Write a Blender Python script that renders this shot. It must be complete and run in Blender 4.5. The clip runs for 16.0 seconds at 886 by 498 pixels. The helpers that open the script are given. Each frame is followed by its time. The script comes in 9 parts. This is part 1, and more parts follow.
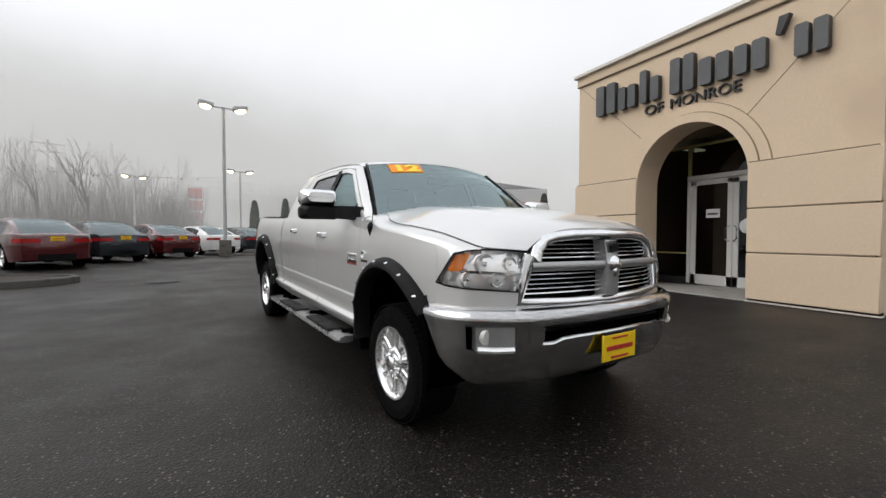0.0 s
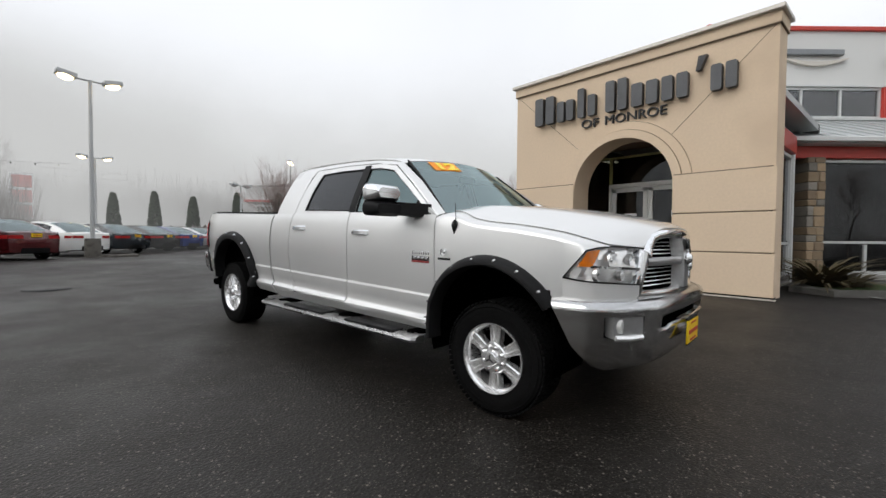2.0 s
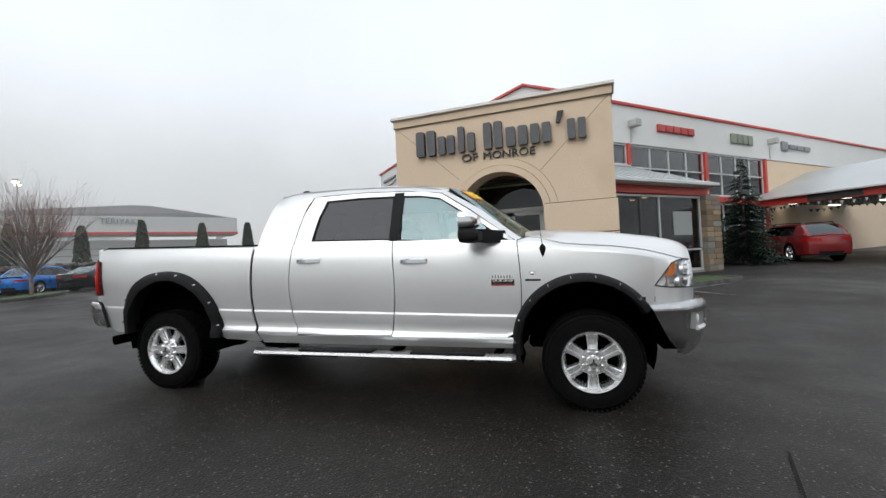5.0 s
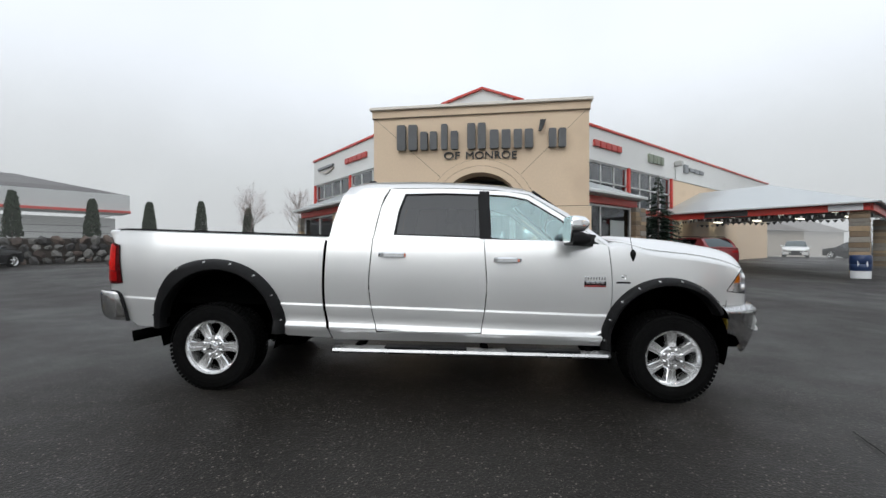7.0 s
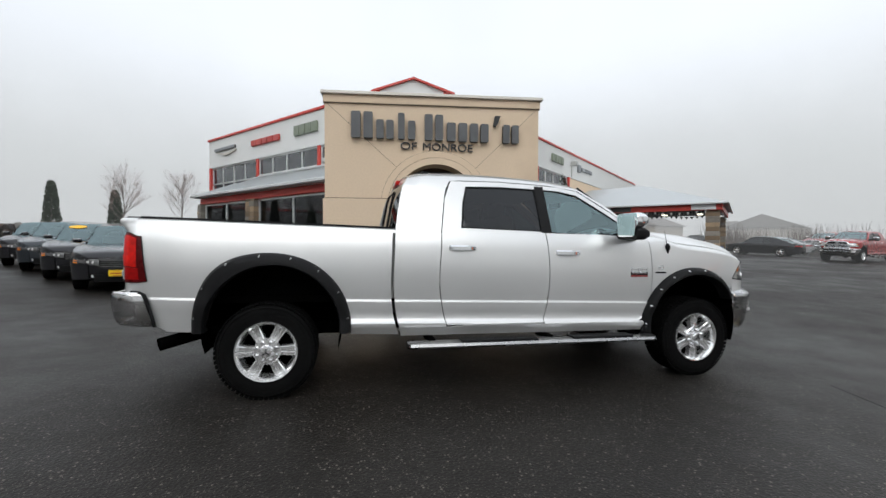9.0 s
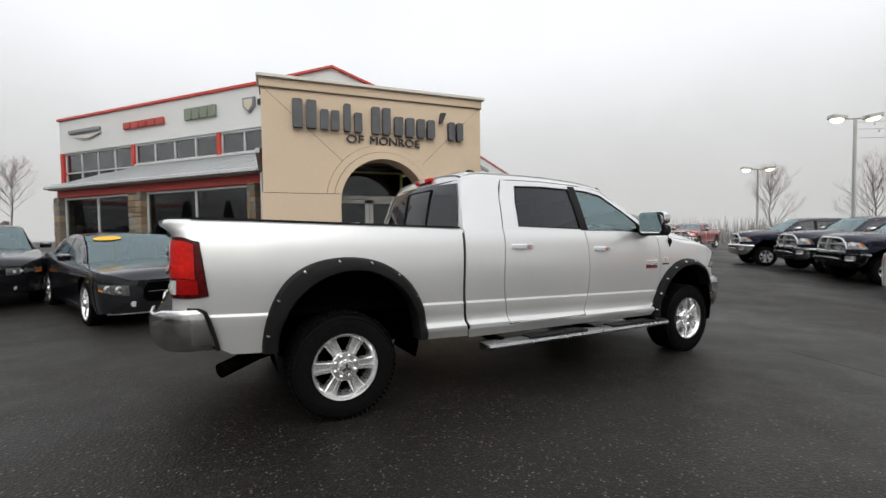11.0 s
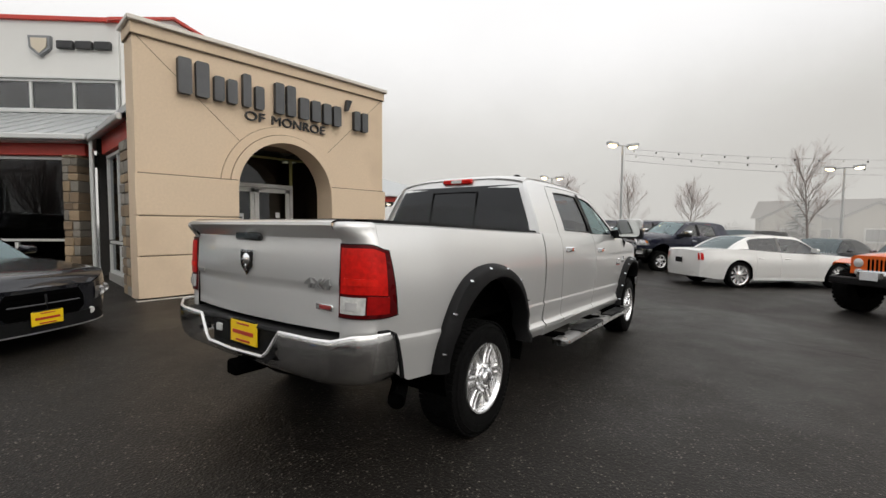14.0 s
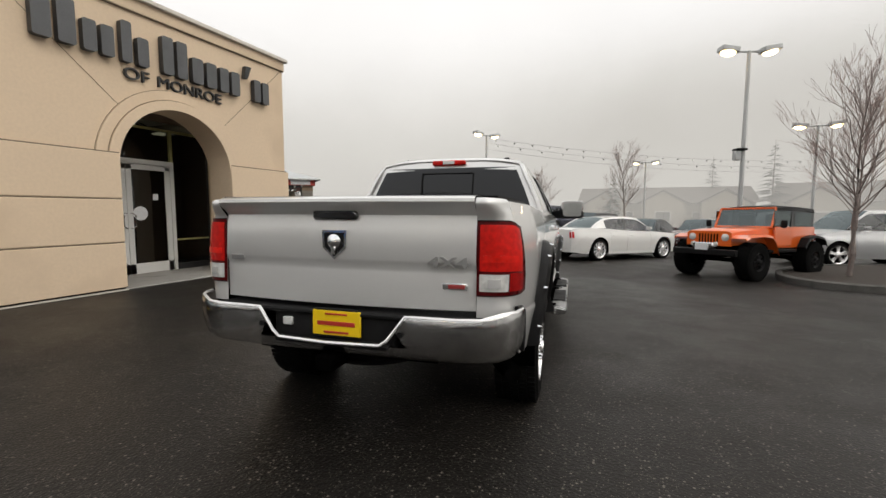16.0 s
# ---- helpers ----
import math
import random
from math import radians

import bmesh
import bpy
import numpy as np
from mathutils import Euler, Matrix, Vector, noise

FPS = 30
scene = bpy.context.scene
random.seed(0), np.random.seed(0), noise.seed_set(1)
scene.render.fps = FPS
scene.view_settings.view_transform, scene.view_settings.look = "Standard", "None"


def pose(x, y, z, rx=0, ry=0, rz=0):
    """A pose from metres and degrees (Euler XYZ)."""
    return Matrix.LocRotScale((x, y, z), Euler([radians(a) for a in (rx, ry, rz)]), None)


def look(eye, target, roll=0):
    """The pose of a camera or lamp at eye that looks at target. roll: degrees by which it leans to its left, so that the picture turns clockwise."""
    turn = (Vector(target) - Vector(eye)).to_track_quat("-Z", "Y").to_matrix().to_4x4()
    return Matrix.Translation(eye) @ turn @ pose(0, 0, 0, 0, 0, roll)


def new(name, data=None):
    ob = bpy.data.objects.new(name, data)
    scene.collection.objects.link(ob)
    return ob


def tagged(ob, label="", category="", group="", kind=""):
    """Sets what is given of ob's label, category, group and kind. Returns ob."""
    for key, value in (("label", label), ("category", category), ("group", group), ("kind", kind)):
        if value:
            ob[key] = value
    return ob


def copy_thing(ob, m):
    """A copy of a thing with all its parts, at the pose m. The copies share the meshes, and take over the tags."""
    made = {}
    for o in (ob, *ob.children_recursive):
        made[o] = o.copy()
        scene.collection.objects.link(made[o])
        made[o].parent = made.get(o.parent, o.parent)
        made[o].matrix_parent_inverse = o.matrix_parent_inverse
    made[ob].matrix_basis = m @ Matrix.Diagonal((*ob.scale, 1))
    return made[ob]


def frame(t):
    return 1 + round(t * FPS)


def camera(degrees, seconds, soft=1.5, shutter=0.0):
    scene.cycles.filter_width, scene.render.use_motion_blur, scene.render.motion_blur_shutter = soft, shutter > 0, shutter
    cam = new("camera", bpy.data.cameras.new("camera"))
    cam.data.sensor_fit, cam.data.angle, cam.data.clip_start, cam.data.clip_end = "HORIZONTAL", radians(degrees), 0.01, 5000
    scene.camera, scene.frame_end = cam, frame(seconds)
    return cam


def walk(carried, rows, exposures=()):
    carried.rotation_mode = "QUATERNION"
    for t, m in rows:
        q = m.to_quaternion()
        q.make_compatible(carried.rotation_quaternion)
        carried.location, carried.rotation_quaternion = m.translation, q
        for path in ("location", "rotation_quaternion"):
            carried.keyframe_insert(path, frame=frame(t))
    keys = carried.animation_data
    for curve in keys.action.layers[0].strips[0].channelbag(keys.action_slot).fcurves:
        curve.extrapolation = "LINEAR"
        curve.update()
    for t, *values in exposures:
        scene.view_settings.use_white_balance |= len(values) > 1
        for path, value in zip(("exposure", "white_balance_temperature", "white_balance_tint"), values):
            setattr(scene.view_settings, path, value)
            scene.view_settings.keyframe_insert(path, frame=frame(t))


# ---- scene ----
cam = camera(91.7, 16.0)
PATH = [
    (0, (-0.09, 0.63, 1.225), (0.8, 2.42, 1.162), -0.0),
    (0.5, (-0.417, 0.796, 1.208), (0.574, 2.531, 1.102), 1.2),
    (1, (-0.704, 1.005, 1.233), (0.374, 2.689, 1.17), 1.5),
    (1.5, (-1.044, 1.18, 1.238), (0.17, 2.769, 1.21), 0.0),
    (2, (-1.321, 1.404, 1.205), (0.016, 2.89, 1.144), 0.4),
    (2.5, (-1.584, 1.695, 1.225), (-0.154, 3.09, 1.133), 1.6),
    (3, (-1.876, 1.953, 1.237), (-0.344, 3.237, 1.177), -1.6),
    (3.5, (-2.096, 2.244, 1.221), (-0.463, 3.398, 1.207), -0.6),
    (4, (-2.283, 2.584, 1.26), (-0.583, 3.637, 1.261), -1.2),
    (4.5, (-2.52, 2.902, 1.258), (-0.734, 3.802, 1.266), -2.1),
    (4.7, (-2.594, 3.017, 1.25), (-0.77, 3.836, 1.276), -2.5),
    (6.8, (-3.101, 4.56, 1.295), (-1.129, 4.89, 1.293), -0.1),
    (7, (-3.126, 4.744, 1.317), (-1.149, 5.047, 1.324), -0.1),
    (7.5, (-3.216, 5.135, 1.316), (-1.224, 5.317, 1.308), -0.0),
    (8, (-3.247, 5.513, 1.315), (-1.248, 5.496, 1.306), 0.7),
    (8.5, (-3.192, 5.939, 1.353), (-1.195, 5.836, 1.34), 1.0),
    (9, (-3.169, 6.341, 1.343), (-1.181, 6.129, 1.305), 0.1),
    (11.3, (-2.611, 8.067, 1.416), (-0.789, 7.246, 1.333), -0.3),
    (11.5, (-2.517, 8.207, 1.428), (-0.721, 7.331, 1.333), 0.2),
    (12, (-2.329, 8.528, 1.433), (-0.596, 7.533, 1.354), 1.3),
    (12.5, (-2.141, 8.885, 1.459), (-0.502, 7.743, 1.361), 0.9),
    (13, (-1.866, 9.171, 1.447), (-0.307, 7.925, 1.314), 1.2),
    (13.5, (-1.614, 9.412, 1.485), (-0.115, 8.092, 1.375), 0.8),
    (14, (-1.398, 9.721, 1.503), (-0.035, 8.261, 1.394), 0.4),
    (14.5, (-1.137, 9.964, 1.473), (0.115, 8.412, 1.322), 0.4),
    (15, (-0.842, 10.173, 1.487), (0.315, 8.548, 1.346), 1.3),
    (15.5, (-0.528, 10.396, 1.482), (0.436, 8.651, 1.318), 0.7),
    (16, (-0.2, 10.519, 1.452), (0.595, 8.692, 1.277), 0.1),
]
# the picture cools while the camera faces the showroom and warms again behind the truck
WHITE = ((0.0, 0, 6560, 10), (3.0, 0, 6400, 9), (5.0, 0, 6270, 8), (8.0, 0, 6230, 8), (10.5, 0, 6480, 9), (12.5, 0, 6720, 10), (14.5, 0, 6880, 10), (16.0, 0, 6980, 10))
walk(cam, [(t, look(eye, target, roll)) for t, eye, target, roll in PATH], WHITE)

# ---- light ----
SUN_UP, SUN_ROUND = radians(40), radians(-80)
world = bpy.data.worlds.new("overcast_sky")
scene.world = world
world.use_nodes = True
wn, wl = world.node_tree.nodes, world.node_tree.links
wn.clear()
sky = wn.new("ShaderNodeTexSky")
sky.sky_type, sky.sun_disc = "NISHITA", False
sky.sun_elevation, sky.sun_rotation = SUN_UP, SUN_ROUND
sky.air_density, sky.dust_density = 2.0, 8.0
grey = wn.new("ShaderNodeHueSaturation")
grey.inputs["Saturation"].default_value = 0.12
grey.inputs["Value"].default_value = 0.07
# cloud cover: one even grey sheet, brighter overhead, a little duller at the horizon
place = wn.new("ShaderNodeTexCoord")
split = wn.new("ShaderNodeSeparateXYZ")
ramp = wn.new("ShaderNodeValToRGB")
ramp.color_ramp.elements[0].position, ramp.color_ramp.elements[0].color = 0.47, (0.60, 0.605, 0.61, 1)
ramp.color_ramp.elements[1].position, ramp.color_ramp.elements[1].color = 1.0, (0.86, 0.89, 0.95, 1)
e = ramp.color_ramp.elements.new(0.56)
e.color = (0.70, 0.71, 0.72, 1)
e = ramp.color_ramp.elements.new(0.70)
e.color = (0.83, 0.85, 0.89, 1)
half = wn.new("ShaderNodeMath")
half.operation = "MULTIPLY_ADD"
half.inputs[1].default_value, half.inputs[2].default_value = 0.5, 0.5
cloud = wn.new("ShaderNodeTexNoise")
cloud.inputs["Scale"].default_value, cloud.inputs["Detail"].default_value = 2.2, 4
veil = wn.new("ShaderNodeMapRange")
veil.inputs["From Min"].default_value, veil.inputs["From Max"].default_value = 0.3, 0.7
veil.inputs["To Min"].default_value, veil.inputs["To Max"].default_value = 0.96, 1.04
over = wn.new("ShaderNodeMix")
over.data_type = "RGBA"
over.inputs["Factor"].default_value = 0.92
dim = wn.new("ShaderNodeVectorMath")
dim.operation = "SCALE"
back = wn.new("ShaderNodeBackground")
back.inputs["Strength"].default_value = 1.24
out = wn.new("ShaderNodeOutputWorld")
wl.new(sky.outputs[0], grey.inputs["Color"])
wl.new(place.outputs["Generated"], split.inputs[0])
wl.new(split.outputs["Z"], half.inputs[0])
wl.new(half.outputs[0], ramp.inputs[0])
wl.new(place.outputs["Generated"], cloud.inputs["Vector"])
wl.new(cloud.outputs[0], veil.inputs["Value"])
wl.new(ramp.outputs[0], dim.inputs[0])
wl.new(veil.outputs[0], dim.inputs["Scale"])
wl.new(grey.outputs[0], over.inputs["A"])
wl.new(dim.outputs[0], over.inputs["B"])
wl.new(over.outputs["Result"], back.inputs["Color"])
wl.new(back.outputs[0], out.inputs[0])
sun = new("sun", bpy.data.lights.new("sun", "SUN"))
sun.data.energy, sun.data.angle, sun.data.color = 1.1, radians(60), (1.0, 0.97, 0.93)
sun.matrix_world = look((math.sin(SUN_ROUND) * 30, math.cos(SUN_ROUND) * 30, 30 * math.tan(SUN_UP)), (0, 0, 0))
scene.view_settings.exposure = 0.0


# ---- materials ----
def mat(name, color, rough=0.5, metal=0.0, vary=0.12, scale=3.0, fine=40.0, bump=0.0, bump_scale=60.0, coat=0.0, second=None,
        patch=0.5, islands=0.0, spec=0.5, space="Object"):
    """A surface with two scales of unevenness in colour and gloss and a fine relief. second: a stain colour that lies in patches."""
    m = bpy.data.materials.new(name)
    m.use_nodes = True
    n, l = m.node_tree.nodes, m.node_tree.links
    b = n["Principled BSDF"]
    b.inputs["Metallic"].default_value = metal
    b.inputs["Roughness"].default_value = rough
    b.inputs["Coat Weight"].default_value = coat
    b.inputs["Coat Roughness"].default_value = 0.04
    b.inputs["Specular IOR Level"].default_value = spec
    tc = n.new("ShaderNodeTexCoord")
    big, small = n.new("ShaderNodeTexNoise"), n.new("ShaderNodeTexNoise")
    big.inputs["Scale"].default_value, big.inputs["Detail"].default_value = scale, 5
    small.inputs["Scale"].default_value, small.inputs["Detail"].default_value = fine, 3
    for t in (big, small):
        l.new(tc.outputs[space], t.inputs["Vector"])
    add = n.new("ShaderNodeMath")
    add.operation = "ADD"
    l.new(big.outputs[0], add.inputs[0])
    l.new(small.outputs[0], add.inputs[1])
    val = n.new("ShaderNodeMapRange")
    val.inputs["From Min"].default_value, val.inputs["From Max"].default_value = 0.6, 1.4
    val.inputs["To Min"].default_value, val.inputs["To Max"].default_value = 1 - vary, 1 + vary
    l.new(add.outputs[0], val.inputs["Value"])
    hsv = n.new("ShaderNodeHueSaturation")
    hsv.inputs["Color"].default_value = (*color, 1)
    l.new(val.outputs[0], hsv.inputs["Value"])
    col = hsv.outputs[0]
    if second:
        mask = n.new("ShaderNodeMapRange")
        mask.inputs["From Min"].default_value, mask.inputs["From Max"].default_value = patch, patch + 0.16
        l.new(big.outputs[0], mask.inputs["Value"])
        mix = n.new("ShaderNodeMix")
        mix.data_type = "RGBA"
        l.new(mask.outputs[0], mix.inputs["Factor"])
        l.new(col, mix.inputs["A"])
        mix.inputs["B"].default_value = (*second, 1)
        col = mix.outputs["Result"]
    if islands:
        pick = n.new("ShaderNodeObjectInfo")
        spread = n.new("ShaderNodeMapRange")
        spread.inputs["To Min"].default_value, spread.inputs["To Max"].default_value = 1 - islands, 1 + islands
        l.new(pick.outputs["Random"], spread.inputs["Value"])
        tone = n.new("ShaderNodeHueSaturation")
        l.new(col, tone.inputs["Color"])
        l.new(spread.outputs[0], tone.inputs["Value"])
        col = tone.outputs[0]
    l.new(col, b.inputs["Base Color"])
    gl = n.new("ShaderNodeMapRange")
    gl.inputs["From Min"].default_value, gl.inputs["From Max"].default_value = 0.3, 0.7
    gl.inputs["To Min"].default_value, gl.inputs["To Max"].default_value = max(rough * 0.85, 0.0), min(rough * 1.15, 1.0)
    l.new(big.outputs[0], gl.inputs["Value"])
    l.new(gl.outputs[0], b.inputs["Roughness"])
    if bump:
        tex, bp = n.new("ShaderNodeTexNoise"), n.new("ShaderNodeBump")
        tex.inputs["Scale"].default_value, tex.inputs["Detail"].default_value = bump_scale, 4
        l.new(tc.outputs[space], tex.inputs["Vector"])
        bp.inputs["Strength"].default_value, bp.inputs["Distance"].default_value = bump, 0.01
        l.new(tex.outputs[0], bp.inputs["Height"])
        l.new(bp.outputs[0], b.inputs["Normal"])
    return m


def glass(name, tint, rough=0.0, through_=0.6, ior=1.75, shine=(0.95, 0.97, 1.0)):
    """Thin tinted pane: part clear, part mirror, by its Fresnel gloss."""
    m = bpy.data.materials.new(name)
    m.use_nodes = True
    n, l = m.node_tree.nodes, m.node_tree.links
    n.clear()
    o = n.new("ShaderNodeOutputMaterial")
    clear, gloss, mix, fr = n.new("ShaderNodeBsdfTransparent"), n.new("ShaderNodeBsdfGlossy"), n.new("ShaderNodeMixShader"), n.new("ShaderNodeFresnel")
    clear.inputs[0].default_value = (*[c * through_ for c in tint], 1)
    gloss.inputs["Color"].default_value = (*shine, 1)
    gloss.inputs["Roughness"].default_value = rough
    fr.inputs["IOR"].default_value = ior
    l.new(fr.outputs[0], mix.inputs[0])
    l.new(clear.outputs[0], mix.inputs[1])
    l.new(gloss.outputs[0], mix.inputs[2])
    l.new(mix.outputs[0], o.inputs[0])
    return m


def glow(name, color, strength):
    m = bpy.data.materials.new(name)
    m.use_nodes = True
    n, l = m.node_tree.nodes, m.node_tree.links
    n.clear()
    o, em = n.new("ShaderNodeOutputMaterial"), n.new("ShaderNodeEmission")
    em.inputs[0].default_value, em.inputs[1].default_value = (*color, 1), strength
    l.new(em.outputs[0], o.inputs[0])
    return m


# ---- building blocks ----
def link(name, bm, material, parent=None, label="", smooth=40):
    me = bpy.data.meshes.new(name)
    bmesh.ops.recalc_face_normals(bm, faces=bm.faces)
    bm.edges.index_update()
    rim_edges = [e.index for e in bm.edges if e.is_boundary]
    bm.to_mesh(me)
    bm.free()
    for m in (material if isinstance(material, (list, tuple)) else (material,)):
        me.materials.append(m)
    if smooth:
        me.shade_smooth()
        me.set_sharp_from_angle(angle=radians(smooth))
        for k in rim_edges:
            me.edges[k].use_edge_sharp = True
    ob = new(name, me)
    ob.parent = parent
    if label:
        ob["label"] = label
    return ob


def part(name, bm, material, parent, label="", smooth=40):
    return link(name, bm, material, parent, label, smooth)


def thing(name, label, category, m=None, group="", kind=""):
    ob = new(name)
    ob.empty_display_size = 0.2
    if m is not None:
        ob.matrix_world = m
    return tagged(ob, label, category, group, kind)


def box(bm, c, s, bevel=0.0, turn=0.0, seg=1, tilt=None):
    """A box at centre c of sizes s, turned about z by degrees."""
    m = Matrix.Translation(c) @ (tilt if tilt is not None else Matrix.Rotation(radians(turn), 4, "Z")) @ Matrix.Diagonal((*s, 1))
    made = bmesh.ops.create_cube(bm, size=1, matrix=m)["verts"]
    if bevel:
        edges = {e for v in made for e in v.link_edges}
        bmesh.ops.bevel(bm, geom=list(edges), offset=bevel, segments=seg, affect="EDGES", profile=0.5)
    return bm


def new_box(c, s, bevel=0.0, turn=0.0, seg=1, tilt=None):
    return box(bmesh.new(), c, s, bevel, turn, seg, tilt)


def tube(bm, p0, p1, r0, r1=None, seg=12, caps=True):
    """A straight tapered round bar."""
    p0, p1 = Vector(p0), Vector(p1)
    r1 = r0 if r1 is None else r1
    q = (p1 - p0).to_track_quat("Z", "Y")
    rings = []
    for p, r in ((p0, r0), (p1, r1)):
        rings.append([bm.verts.new(p + q @ Vector((math.cos(a) * r, math.sin(a) * r, 0))) for a in (2 * math.pi * k / seg for k in range(seg))])
    for k in range(seg):
        bm.faces.new((rings[0][k], rings[0][(k + 1) % seg], rings[1][(k + 1) % seg], rings[1][k]))
    if caps:
        bm.faces.new(rings[0][::-1])
        bm.faces.new(rings[1])
    return bm


def pipe(bm, pts, r, seg=8, caps=True):
    """A round bar along bent points."""
    pts = [Vector(p) for p in pts]
    rings = []
    for i, p in enumerate(pts):
        d = (pts[min(i + 1, len(pts) - 1)] - pts[max(i - 1, 0)]).normalized()
        q = d.to_track_quat("Z", "Y")
        rr = r[i] if isinstance(r, (list, tuple)) else r
        rings.append([bm.verts.new(p + q @ Vector((math.cos(a) * rr, math.sin(a) * rr, 0))) for a in (2 * math.pi * k / seg for k in range(seg))])
    skin(bm, rings, True)
    if caps:
        bm.faces.new(rings[0][::-1])
        bm.faces.new(rings[-1])
    return bm


def skin(bm, rings, closed=False):
    for a, b in zip(rings, rings[1:]):
        n = len(a)
        for k in range(n if closed else n - 1):
            quad = (a[k], a[(k + 1) % n], b[(k + 1) % n], b[k])
            if len(set(quad)) == 4:
                bm.faces.new(quad)
    return bm


def loft(bm, rows, closed=False, caps=False):
    """Skin through rows of points, each as long as the others."""
    rings = [[bm.verts.new(p) for p in row] for row in rows]
    skin(bm, rings, closed)
    if caps:
        bm.faces.new(rings[0][::-1])
        bm.faces.new(rings[-1])
    return bm


def plate(bm, outline, depth, at=0.0, axis="y"):
    """A flat outline of (a, b) points, made thick along an axis: y gives (x, z) outlines, x gives (y, z), z gives (x, y)."""
    put = {"y": lambda a, b, d: (a, d, b), "x": lambda a, b, d: (d, a, b), "z": lambda a, b, d: (a, b, d)}[axis]
    f0 = [bm.verts.new(put(a, b, at)) for a, b in outline]
    f1 = [bm.verts.new(put(a, b, at + depth)) for a, b in outline]
    n = len(outline)
    bm.faces.new(f0)
    bm.faces.new(f1[::-1])
    for k in range(n):
        bm.faces.new((f0[k], f1[k], f1[(k + 1) % n], f0[(k + 1) % n]))
    return bm


def spin(bm, profile, centre, axis="y", seg=40):
    """Turn a profile of (radius, along) points about an axis."""
    rings = []
    for r, h in profile:
        ring = []
        for k in range(seg):
            a = 2 * math.pi * k / seg
            c, s = math.cos(a) * r, math.sin(a) * r
            p = {"y": (c, h, s), "x": (h, c, s), "z": (c, s, h)}[axis]
            ring.append(bm.verts.new(Vector(centre) + Vector(p)))
        rings.append(ring)
    skin(bm, rings, True)
    return bm


def thicken(ob, depth, offset=1.0):
    m = ob.modifiers.new("thickness", "SOLIDIFY")
    m.thickness, m.offset = depth, offset
    return ob


def smoothstep(a, b, v):
    k = min(max((v - a) / (b - a), 0.0), 1.0)
    return k * k * (3 - 2 * k)


def lerp(a, b, k):
    return a + (b - a) * k


def table(rows, v):
    """Straight interpolation in rows of (key, value)."""
    if v <= rows[0][0]:
        return rows[0][1]
    for (a, p), (b, q) in zip(rows, rows[1:]):
        if v <= b:
            return p + (q - p) * (v - a) / (b - a)
    return rows[-1][1]


def curve(rows, v):
    """Smooth interpolation in rows of (key, value)."""
    if v <= rows[0][0]:
        return rows[0][1]
    n = len(rows)
    for i in range(n - 1):
        a, b = rows[i], rows[i + 1]
        if v <= b[0]:
            h = b[0] - a[0]
            k = (v - a[0]) / h
            s0 = (b[1] - rows[i - 1][1]) / (b[0] - rows[i - 1][0]) if i > 0 else (b[1] - a[1]) / h
            s1 = (rows[i + 2][1] - a[1]) / (rows[i + 2][0] - a[0]) if i + 2 < n else (b[1] - a[1]) / h
            return (2 * k ** 3 - 3 * k * k + 1) * a[1] + (k ** 3 - 2 * k * k + k) * h * s0 + (3 * k * k - 2 * k ** 3) * b[1] + (k ** 3 - k * k) * h * s1
    return rows[-1][1]


def ground_z(x, y):
    """The lot falls gently towards -y and rises towards the showroom."""
    x, y = min(max(x, -40), 40), min(max(y, -40), 45)
    s = smoothstep(1.5, 7.0, x)
    b = math.exp(-((y - 5.4) / 8) ** 2)
    y = y if y < 18 else 18 - 0.25 * (y - 18)
    return 0.02 + 0.021 * (y - 5.4) * (1 - 0.9 * s * b) + 0.2 * s * (1 - smoothstep(7.9, 10.0, y)) + 0.03 * max(0.0, x - 7) * (1 - 0.5 * b)


def on_ground(x, y, turn=0.0, lift=0.0):
    """A pose on the lot, leaning with it."""
    d = 1.2
    nx = -(ground_z(x + d, y) - ground_z(x - d, y)) / (2 * d)
    ny = -(ground_z(x, y + d) - ground_z(x, y - d)) / (2 * d)
    up = Vector((nx, ny, 1)).normalized()
    ahead = Vector((math.cos(radians(turn)), math.sin(radians(turn)), 0))
    ahead = (ahead - up * ahead.dot(up)).normalized()
    left = up.cross(ahead)
    m = Matrix((ahead, left, up)).transposed().to_4x4()
    m.translation = (x, y, ground_z(x, y) + lift)
    return m


def upright(x, y, turn=0.0, lift=0.0):
    return pose(x, y, ground_z(x, y) + lift, 0, 0, turn)


